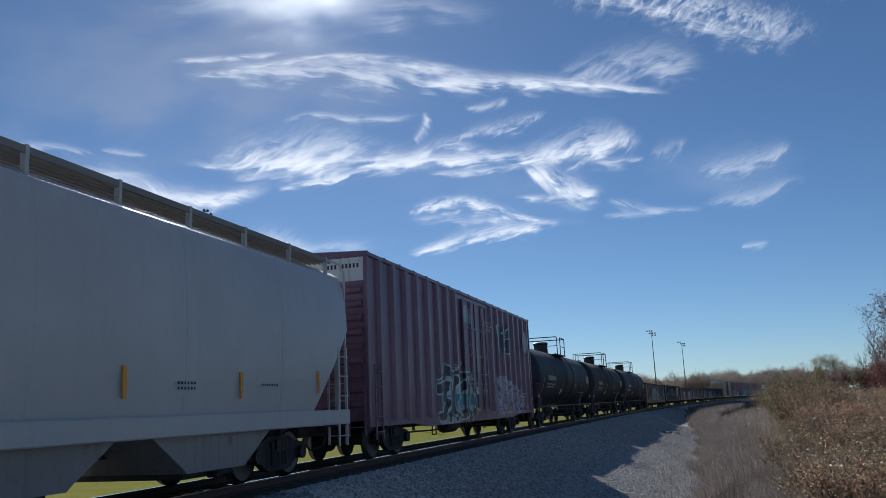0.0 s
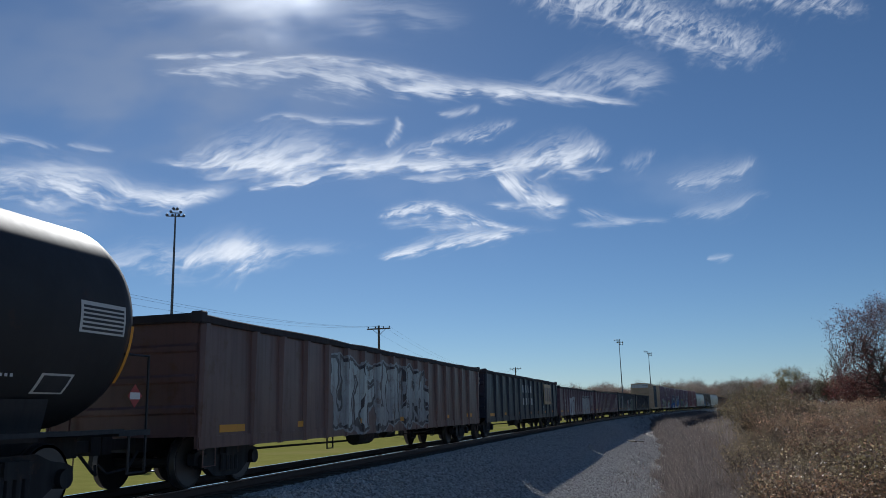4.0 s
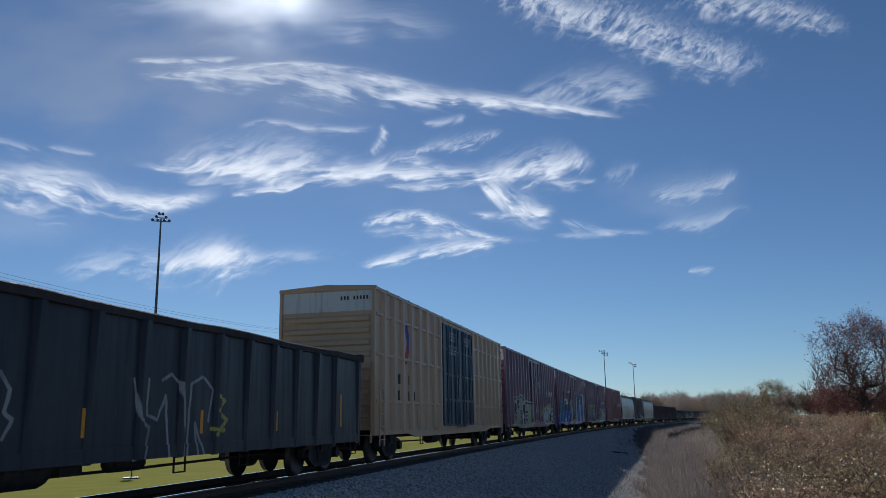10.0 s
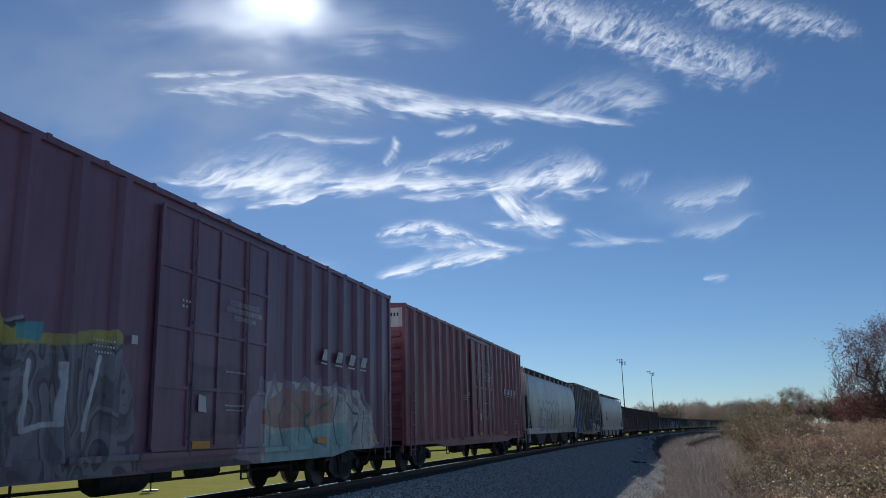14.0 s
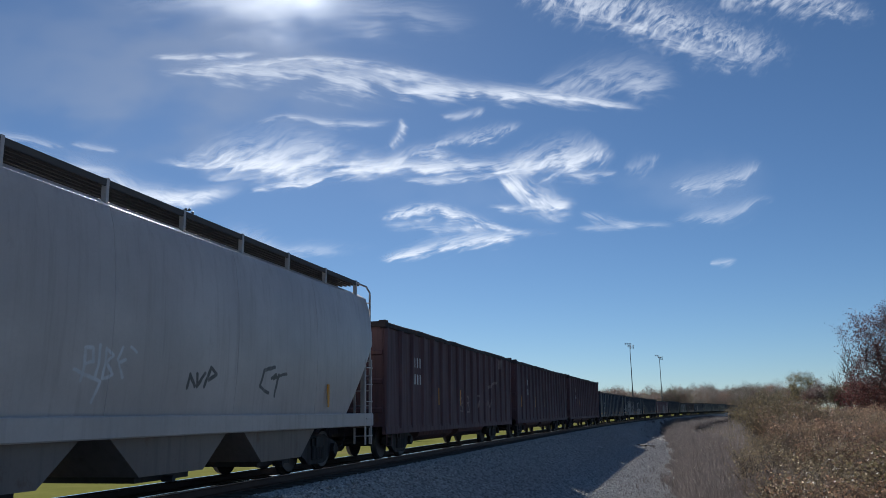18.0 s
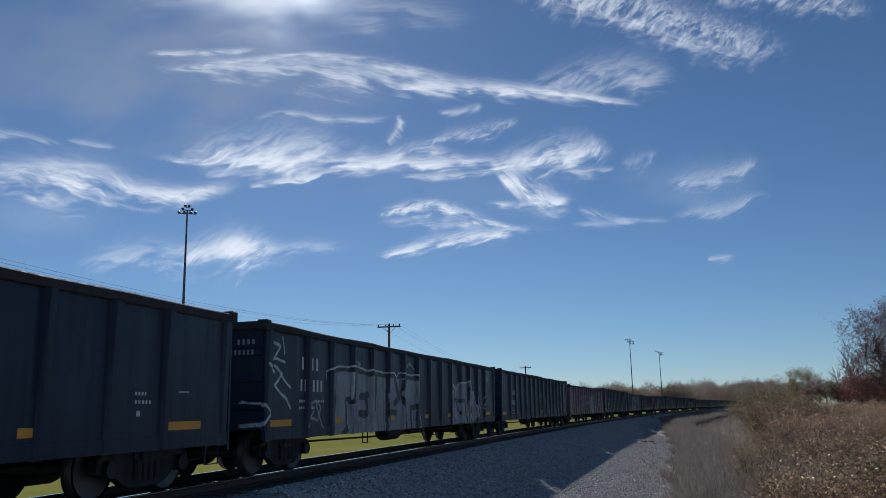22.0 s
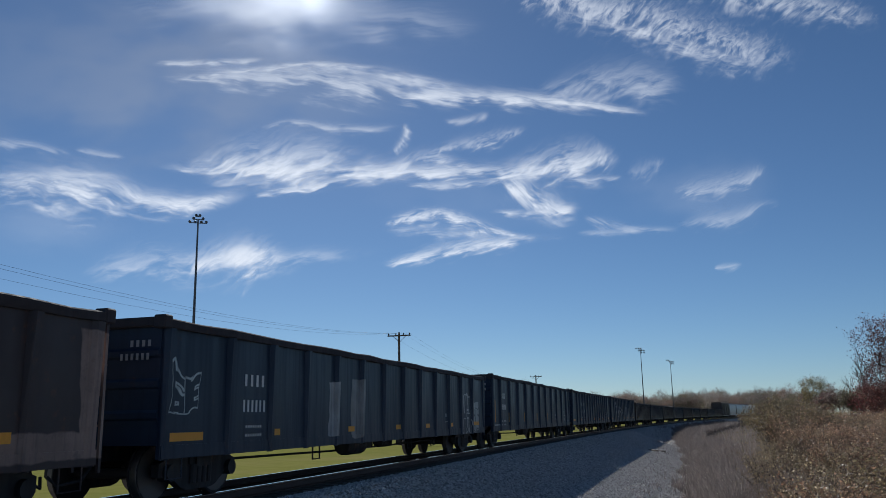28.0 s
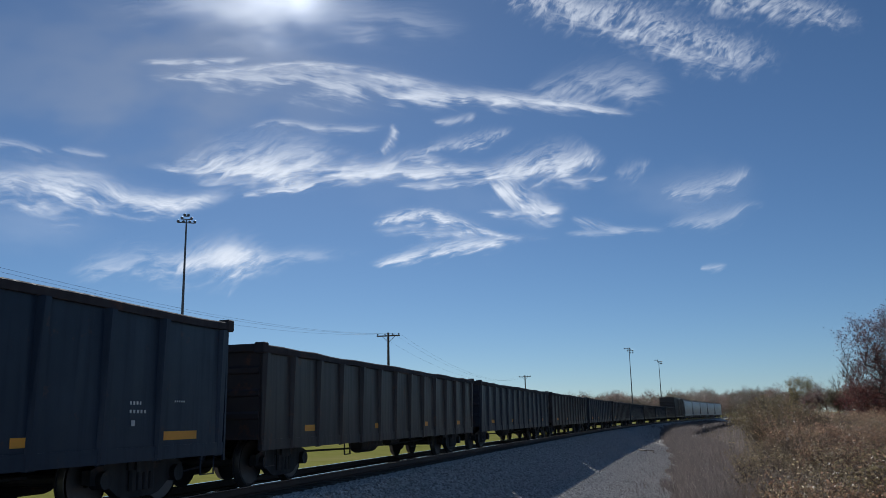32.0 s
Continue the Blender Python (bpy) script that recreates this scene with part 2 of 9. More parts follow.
def pictured(s, o, c, items):
    """A sprayed picture of flat areas, strokes, rings and swirled fills on the +x side. items: kind, colour, size, places along and up."""
    x, y, z = s.xyz(o)
    wx, wy, _ = s.xyz(s.noise(o, 2.2, 2, 0.5, colour=True))
    py = s.math("ADD", y, s.math("MULTIPLY", s.math("SUBTRACT", wx, 0.5), 0.14))
    pz = s.math("ADD", z, s.math("MULTIPLY", s.math("SUBTRACT", wy, 0.5), 0.14))
    p = s.vec(0.0, py, pz)
    hold = s.math("MULTIPLY", s.span(x, 0.9, 1.0), s.span(s.noise(o, 5, 5, 0.7), 0.28, 0.5, 0.62, 0.96))

    def vmath(op, a, b, out="Value"):
        n = s.t.nodes.new("ShaderNodeVectorMath")
        n.operation = op
        s.put(a, n.inputs[0])
        s.put(b, n.inputs[1])
        return n.outputs[out]

    for kind, tone, size, spots in items:
        d = None
        if kind in ("fill", "wild"):
            for (ya, za), (yb, zb) in zip(spots, spots[1:] + spots[:1]):
                out = Vector((0, zb - za, ya - yb)).normalized()
                e = s.math("SUBTRACT", vmath("DOT_PRODUCT", p, out), out.y * ya + out.z * za)
                d = e if d is None else s.math("MAXIMUM", d, e)
            m = s.span(d, -0.02, 0.015, 1, 0)
        elif kind == "ring":
            (yc, zc), (r, _) = spots
            m = s.span(s.math("ABSOLUTE", s.math("SUBTRACT", vmath("DISTANCE", p, (0, yc, zc)), r)), size - 0.01, size + 0.01, 1, 0)
        else:
            for (ya, za), (yb, zb) in zip(spots, spots[1:]):
                v = Vector((0, yb - ya, zb - za))
                rel = s.add(p, (0, -ya, -za))
                t = s.math("MINIMUM", s.math("MAXIMUM", vmath("DOT_PRODUCT", rel, v / max(1e-6, v.length_squared)), 0.0), 1.0)
                e = vmath("DISTANCE", rel, s.vec(0.0, s.math("MULTIPLY", t, v.y), s.math("MULTIPLY", t, v.z)))
                d = e if d is None else s.math("MINIMUM", d, e)
            m = s.span(d, size - 0.012, size + 0.012, 1, 0)
        if kind == "wild":
            fills, ink = tone.split("|")
            swirl = s.noise(s.add(s.scaled(o, (1, 1.5, 0.8)), (7, spots[0][0], 3)), size, 2, 0.45, 0.9)
            a, b, e = BLENDS[fills]
            col = s.mix(s.span(s.noise(o, 1.7, 2, 0.5), 0.4, 0.6), a, b)
            f = s.math("FRACT", s.math("MULTIPLY", swirl, 7.0))
            col = s.mix(s.span(f, 0.5, 0.56), col, e)
            col = s.mix(s.span(s.math("ABSOLUTE", s.math("SUBTRACT", f, 0.5)), 0.36, 0.42), col, SPRAY[ink])
        else:
            a = SPRAY[tone]
            col = s.mix(s.span(s.noise(o, 1.6, 3), 0.35, 0.7), a, tuple(min(1, k * 1.3 + 0.01) for k in a))
        c = s.mix(s.math("MULTIPLY", m, hold), c, col)
    return c


# sprayed pictures on the cars: kind, colour, size, then places along and up the side, in metres
ART_TEAL = (
    ("fill", "GREY", 0, ((-1.47, 4.45), (-1.46, 4.08), (-0.55, 4.03), (-0.74, 4.49), (-0.96, 4.66), (-1.28, 4.61))),
    ("fill", "PALE", 0, ((-4.31, 1.9), (-4.21, 0.66), (-2.9, 0.7), (-1.87, 0.76), (-0.48, 0.96), (-0.28, 1.63), (-1.07, 2.2), (-2.5, 2.27), (-3.54, 2.2))),
    ("fill", "TEAL", 0, ((-4.29, 1.6), (-4.26, 1.24), (-0.48, 1.25), (-0.5, 1.63))),
    ("line", "PALE", 0.2, ((-4.24, 1.9), (-3.7, 2.12), (-3.51, 2.4), (-3.14, 2.22), (-2.49, 2.18), (-2.23, 2.36), (-2.05, 2.16), (-0.94, 2.19))),
    ("line", "INK", 0.14, ((-4.24, 1.9), (-3.7, 2.12), (-3.51, 2.4), (-3.14, 2.22), (-2.49, 2.18), (-2.23, 2.36), (-2.05, 2.16), (-0.94, 2.19))),
    ("line", "PALE", 0.2, ((-2.49, 2.08), (-2.76, 1.54), (-2.76, 1.2), (-2.52, 0.91))),
    ("line", "INK", 0.14, ((-2.49, 2.08), (-2.76, 1.54), (-2.76, 1.2), (-2.52, 0.91))),
    ("line", "PALE", 0.2, ((-1.2, 2.03), (-1.86, 1.77), (-2.23, 1.33), (-1.99, 0.95), (-1.47, 1))),
    ("line", "INK", 0.14, ((-1.2, 2.03), (-1.86, 1.77), (-2.23, 1.33), (-1.99, 0.95), (-1.47, 1))),
    ("line", "PALE", 0.2, ((-1, 2.03), (-1.24, 1.54), (-1.31, 1.07), (-0.75, 0.77))),
    ("line", "INK", 0.14, ((-1, 2.03), (-1.24, 1.54), (-1.31, 1.07), (-0.75, 0.77))),
    ("line", "PALE", 0.2, ((-0.65, 1.96), (-0.34, 1.21), (-1.01, 0.75))),
    ("line", "INK", 0.14, ((-0.65, 1.96), (-0.34, 1.21), (-1.01, 0.75))),
    ("line", "PALE", 0.2, ((-4.3, 1.78), (-3.43, 1.87), (-3.74, 1.54), (-3.35, 1.31), (-3.78, 0.98), (-4.23, 0.95))),
    ("line", "INK", 0.14, ((-4.3, 1.78), (-3.43, 1.87), (-3.74, 1.54), (-3.35, 1.31), (-3.78, 0.98), (-4.23, 0.95))),
    ("line", "PALE", 0.2, ((-3.16, 1.88), (-3.08, 1.41), (-3.27, 0.89))),
    ("line", "INK", 0.14, ((-3.16, 1.88), (-3.08, 1.41), (-3.27, 0.89))),
    ("line", "MAUVE", 0.05, ((-1.18, 2.25), (-0.65, 1.92))),
    ("line", "MAUVE", 0.05, ((-0.93, 1.38), (-1.43, 1.54), (-1.47, 1.08))),
    ("wild", "PALES|LILAC", 1.3, ((2.52, 1.55), (2.96, 0.79), (5.6, 0.72), (8.1, 0.86), (7.9, 1.69), (4.23, 2.34), (3.46, 2.35), (2.57, 2.18))),
    ("line", "MAUVE", 0.05, ((3.11, 0.9), (2.98, 2.15), (3.49, 1.62), (3.9, 2.23), (4.15, 0.93))),
    ("line", "MAUVE", 0.05, ((4.53, 2.08), (4.66, 0.91))),
    ("line", "MAUVE", 0.05, ((5.23, 1.92), (4.65, 1.54), (5.42, 0.88))),
    ("line", "MAUVE", 0.05, ((6.27, 1.78), (5.64, 1.69), (5.72, 0.84), (6.44, 0.87))),
    ("line", "MAUVE", 0.05, ((5.68, 1.31), (6.19, 1.38))),
    ("line", "MAUVE", 0.05, ((7.29, 1.8), (8.02, 1.59), (8.11, 1.05), (7.42, 0.85), (6.87, 1.16), (6.96, 1.65), (7.29, 1.8))),
    ("line", "MAUVE", 0.05, ((2.88, 0.83), (8.25, 0.75))),
    ("fill", "DEEP", 0, ((3.27, 4.29), (3.37, 3.22), (4.02, 3.31), (3.92, 4.47))),
    ("fill", "DEEP", 0, ((3.84, 4.2), (3.87, 3.29), (5.7, 3.29), (5.38, 4.41), (4.82, 4.56))),
    ("line", "PALE", 0.022, ((3.43, 3.23), (3.3, 4.27), (3.83, 4.45), (4.06, 4.24), (3.94, 3.98), (3.46, 3.8))),
    ("line", "PALE", 0.022, ((4.82, 4.59), (4.22, 4.05), (5.09, 3.97), (4.34, 3.43))),
    ("line", "PALE", 0.022, ((5.38, 4.41), (4.39, 3.7), (5.62, 3.98), (5.7, 3.29), (4.85, 3.27), (4.27, 3.38))),
    ("line", "PALE", 0.022, ((5.19, 4.27), (4.74, 3.6))),
    ("line", "PALE", 0.022, ((3.7, 3.72), (3.96, 3.34), (3.43, 3.23))),
)
ART_LIME = (
    ("fill", "LIME", 0, ((2.91, 1.41), (8.78, 1.36), (8.42, 1.76), (6.95, 2.3), (4.02, 2.01), (2.99, 1.76))),
    ("wild", "MINTS|LILAC", 0.9, ((3.05, 0.98), (5.24, 0.77), (8.37, 0.85), (8.5, 1.17), (8.08, 1.68), (6.95, 2.03), (4.03, 1.91), (3.13, 1.75))),
    ("line", "INK", 0.045, ((3.32, 0.98), (3.23, 1.7), (3.77, 1.07), (3.82, 1.82))),
    ("line", "INK", 0.045, ((4.52, 1.08), (4.34, 1.47), (4.76, 1.82), (5.39, 1.8), (5.67, 1.42), (5.43, 1.03), (4.64, 1.05))),
    ("line", "INK", 0.045, ((6.22, 0.94), (6.19, 1.77), (6.84, 1.07), (6.96, 1.91))),
    ("line", "INK", 0.045, ((8.42, 1.79), (7.59, 1.74), (7.51, 0.96), (8.61, 0.96))),
    ("line", "INK", 0.045, ((7.5, 1.36), (8.26, 1.4))),
)
ART_BLUE = (
    ("fill", "CHALK", 0, ((-7.16, 2.79), (-7.01, 1.69), (-6.13, 1.73), (-5.32, 2.77), (-5.85, 3.31))),
    ("fill", "NAVY", 0, ((-7.23, 3.28), (-7.02, 1.75), (-6.09, 1.79), (-6.14, 3.44))),
    ("fill", "BLUE", 0, ((-7.02, 1.75), (-6.87, 0.63), (-5.99, 0.62), (-6.09, 1.79))),
    ("fill", "CHALK", 0, ((-5.04, 3.21), (-4.96, 2.97), (-3.91, 1.8), (-3.85, 2.54))),
    ("fill", "NAVY", 0, ((-6.15, 1.79), (-3.83, 1.89), (-5.02, 3.04))),
    ("fill", "BLUE", 0, ((-6.15, 1.79), (-6.12, 0.63), (-3.59, 0.56), (-3.83, 1.89))),
    ("line", "CHALK", 0.05, ((-6.13, 1.76), (-5.03, 3.13), (-3.83, 1.85))),
    ("fill", "NAVY", 0, ((-3.87, 3.41), (-3.85, 1.81), (-2.19, 1.86), (-2.24, 3.46))),
    ("fill", "BLUE", 0, ((-3.92, 0.62), (-2.18, 0.65), (-2.19, 1.86), (-3.85, 1.81))),
    ("line", "CHALK", 0.05, ((-3.88, 1.89), (-3.87, 3.41), (-2.24, 3.46))),
    ("fill", "CHALK", 0, ((-2.22, 3.46), (-2.18, 0.65), (-0.6, 0.72), (-0.69, 2.02))),
    ("fill", "CHALK", 0, ((-5.8, 0.66), (-4.47, 0.6), (-5.03, 1.63))),
    ("fill", "OLIVE", 0, ((-0.44, 2.03), (-0.35, 0.71), (1.24, 0.75), (1.18, 2.1))),
    ("fill", "CHALK", 0, ((1.19, 1.93), (1.25, 0.69), (4.45, 0.63), (4.42, 3.46), (2.56, 3.3))),
    ("fill", "NAVY", 0, ((2.65, 3.36), (2.68, 2.28), (4.36, 2.36), (4.34, 3.46))),
    ("fill", "BLUE", 0, ((2.68, 2.28), (2.73, 0.64), (4.38, 0.66), (4.36, 2.36))),
    ("fill", "CHALK", 0, ((4.43, 2.47), (4.45, 0.7), (8.05, 0.81), (8.12, 3.51), (5.8, 3.43))),
    ("fill", "NAVY", 0, ((5.89, 2.44), (7.8, 2.53), (7.82, 3.42), (5.89, 3.36))),
    ("fill", "BLUE", 0, ((5.89, 2.44), (6.13, 0.72), (7.76, 0.82), (7.8, 2.53))),
    ("fill", "OLIVE", 0, ((8.05, 0.74), (9.75, 0.77), (9.8, 1.94), (8.08, 1.91))),
    ("ring", "LIME", 0.025, ((-5.52, 2.23), (0.15, 0))),
    ("ring", "LIME", 0.025, ((-5.41, 2.42), (0.07, 0))),
    ("ring", "LIME", 0.025, ((-3.7, 1.63), (0.22, 0))),
    ("ring", "LIME", 0.025, ((-3.44, 1.31), (0.08, 0))),
    ("ring", "LIME", 0.025, ((-2.8, 2.81), (0.12, 0))),
    ("ring", "LIME", 0.025, ((-2.99, 2.96), (0.06, 0))),
    ("line", "RED", 0.045, ((-1.64, 1.62), (-1.5, 1.39), (-0.52, 0.99))),
    ("line", "RED", 0.045, ((-0.55, 1.41), (-0.78, 0.92), (-1.24, 1.2), (-0.56, 1.31))),
)
ART_SLATE = (
    ("line", "YELL", 0.12, ((-6.93, 2.28), (-6.61, 2.38), (-6.09, 2.59), (-5.36, 2.42), (-5.02, 2.88), (-4.77, 2.88), (-4.48, 2.42), (-3.89, 2.39), (-2.44, 2.6))),
    ("fill", "TEAL", 0, ((-6.1, 2.71), (-6.08, 2.5), (-5.74, 2.54), (-5.76, 2.75))),
    ("fill", "TEAL", 0, ((-4.38, 2.61), (-4.36, 2.41), (-3.82, 2.41), (-3.77, 2.67))),
    ("wild", "SLATES|GLOOM", 0.8, ((-7.06, 2.08), (-6.88, 0.72), (-5.17, 0.74), (-5.35, 2.34), (-6.08, 2.49))),
    ("wild", "SLATES|GLOOM", 0.8, ((-5.35, 2.34), (-5.17, 0.74), (-4.31, 0.74), (-4.47, 2.32), (-4.64, 2.74), (-5, 2.76))),
    ("wild", "SLATES|GLOOM", 0.8, ((-4.47, 2.32), (-4.31, 0.73), (-1.71, 0.73), (-1.91, 1.9), (-2.35, 2.55))),
    ("line", "CHALK", 0.04, ((-6.13, 2.15), (-5.89, 2.1), (-5.7, 1.76), (-5.81, 1.45), (-6.1, 1.51), (-6.23, 1.81), (-6.13, 2.15))),
    ("line", "CHALK", 0.04, ((-5.12, 2.23), (-5.04, 2.54), (-4.75, 2.57), (-4.61, 1.88), (-4.85, 1.34))),
    ("line", "CHALK", 0.04, ((-4, 2.15), (-4.03, 1.34), (-3.44, 1.42), (-3.44, 2.18))),
    ("line", "CHALK", 0.04, ((-2.67, 2.32), (-2.91, 1.34))),
    ("fill", "SHADE", 0, ((-1.68, 0.77), (-1.29, 0.61), (9.1, 0.65), (9.11, 0.81), (2.22, 0.84))),
    ("fill", "LILAC", 0, ((0.96, 0.84), (2.26, 0.67), (2.11, 2.21), (1.63, 1.95))),
    ("fill", "CREAM", 0, ((1.96, 1.76), (2.07, 0.68), (7.66, 0.72), (8.79, 0.95), (8.18, 1.72), (7.07, 2.26), (4.08, 2.3), (2.24, 2.26))),
    ("fill", "SALMON", 0, ((1.97, 1.65), (1.99, 1.41), (3.49, 1.33), (5.7, 1.47), (5.67, 2.04), (3.1, 2.19))),
    ("fill", "AQUA", 0, ((2.14, 1.22), (2.2, 0.65), (6.89, 0.72), (6.61, 1.48), (3.65, 1.33))),
    ("line", "LILAC", 0.06, ((1.96, 1.33), (1.91, 2.28), (2.18, 2.12), (2.41, 1.82), (2.64, 2.38), (2.91, 1.84), (3.1, 2.28), (3.6, 2.02), (4.08, 2.39), (4.29, 1.89), (4.92, 2.4), (5.15, 2.02), (5.87, 2.36), (6.35, 1.96), (6.69, 2.36), (7.22, 1.74), (7.6, 2.35), (8.18, 1.55), (8.55, 0.95))),
    ("line", "PINE", 0.028, ((2.27, 1.9), (2.51, 1.54), (2.49, 1.01))),
    ("line", "PINE", 0.028, ((3.13, 1.93), (2.86, 1.58), (3.14, 0.91))),
    ("line", "PINE", 0.028, ((3.47, 1.95), (3.87, 1.69), (3.81, 1.06))),
    ("line", "PINE", 0.028, ((4.56, 2.09), (4.06, 1.51), (4.4, 0.95))),
    ("line", "PINE", 0.028, ((4.77, 1.71), (5.25, 1.92), (5.52, 1.02))),
    ("line", "PINE", 0.028, ((6, 2.05), (5.7, 1.52), (5.96, 0.86))),
    ("line", "PINE", 0.028, ((6.54, 1.96), (7.1, 1.65), (6.88, 0.99))),
    ("line", "PINE", 0.028, ((7.75, 1.77), (7.52, 0.86))),
)
ART_STRIPED = (
    ("fill", "SHADE", 0, ((1.94, 1), (2, 0.71), (6.97, 1.01), (6.55, 2.04), (3.69, 1.83))),
    ("wild", "CHALKS|INK", 1.2, ((1.95, 0.92), (2, 0.71), (6.97, 0.95), (6.9, 1.21), (4.23, 1.06))),
    ("line", "INK", 0.155, ((2.57, 2.11), (2.31, 2.2), (2.02, 1.88), (2.35, 1.54), (2.5, 1.14), (2.06, 1.01))),
    ("line", "CHALK", 0.12, ((2.57, 2.11), (2.31, 2.2), (2.02, 1.88), (2.35, 1.54), (2.5, 1.14), (2.06, 1.01))),
    ("line", "INK", 0.155, ((2.88, 0.77), (2.82, 1.54), (3.27, 1.55), (3.39, 1.12))),
    ("line", "CHALK", 0.12, ((2.88, 0.77), (2.82, 1.54), (3.27, 1.55), (3.39, 1.12))),
    ("line", "INK", 0.155, ((4.33, 1.68), (3.83, 1.34), (4.36, 0.94), (4.47, 1.62))),
    ("line", "CHALK", 0.12, ((4.33, 1.68), (3.83, 1.34), (4.36, 0.94), (4.47, 1.62))),
    ("line", "INK", 0.155, ((5.05, 2.2), (4.98, 0.93))),
    ("line", "CHALK", 0.12, ((5.05, 2.2), (4.98, 0.93))),
    ("line", "INK", 0.155, ((5.6, 1.74), (5.77, 1.03), (6.3, 1.12))),
    ("line", "CHALK", 0.12, ((5.6, 1.74), (5.77, 1.03), (6.3, 1.12))),
    ("line", "INK", 0.155, ((6.61, 2.04), (6.43, 1.02), (6.76, 1.27))),
    ("line", "CHALK", 0.12, ((6.61, 2.04), (6.43, 1.02), (6.76, 1.27))),
    ("line", "INK", 0.075, ((1.05, 1.55), (1.78, 1.6), (1.81, 1.14), (1.12, 1.11), (1.05, 1.55))),
    ("line", "CHALK", 0.04, ((1.05, 1.55), (1.78, 1.6), (1.81, 1.14), (1.12, 1.11), (1.05, 1.55))),
    ("line", "INK", 0.075, ((1.24, 1.43), (1.6, 1.46), (1.62, 1.24))),
    ("line", "CHALK", 0.04, ((1.24, 1.43), (1.6, 1.46), (1.62, 1.24))),
    ("fill", "BLUE", 0, ((-0.4, 1.96), (-0.37, 1.63), (0.27, 1.64), (0.24, 2))),
    ("fill", "GREY", 0, ((0.85, 1.91), (0.87, 1.73), (1.22, 1.74), (1.2, 1.93))),
    ("line", "MAUVE", 0.03, ((-2.47, 1.48), (-2.21, 1.5), (-2.09, 1.3), (-2.39, 1.24), (-2.47, 1.48))),
    ("line", "MAUVE", 0.03, ((-2, 1.52), (-1.81, 1.23), (-1.55, 1.51))),
    ("fill", "YELL", 0, ((-8.07, 2.05), (-7.96, 1.13), (-7.61, 1.17), (-7.71, 2.11))),
    ("fill", "AZURE", 0, ((-7.97, 0.89), (-6.45, 0.84), (-6.16, 1.54), (-6.47, 2.58), (-7.71, 2.48), (-7.85, 1.79))),
    ("fill", "SALMON", 0, ((-6.42, 1.84), (-6.36, 0.86), (-5.57, 0.89), (-5.71, 2.07))),
    ("line", "ROUGE", 0.11, ((-5.38, 2.08), (-5.4, 0.88))),
    ("line", "ROUGE", 0.11, ((-5.38, 2.08), (-4.3, 2.24))),
    ("line", "ROUGE", 0.11, ((-4.55, 2.18), (-4.56, 0.91))),
    ("line", "ROUGE", 0.11, ((-4.11, 2.25), (-4.11, 0.9))),
    ("line", "YELL", 0.07, ((-3.83, 1.92), (-3.71, 0.89))),
    ("line", "YELL", 0.07, ((-3.39, 1.93), (-3.36, 0.94))),
    ("line", "NAVY", 0.04, ((-7.48, 2.36), (-7.51, 1.71), (-7.05, 1.35), (-7.11, 0.93))),
    ("line", "NAVY", 0.04, ((-6.66, 2.42), (-6.5, 1.54), (-6.87, 1.35))),
)
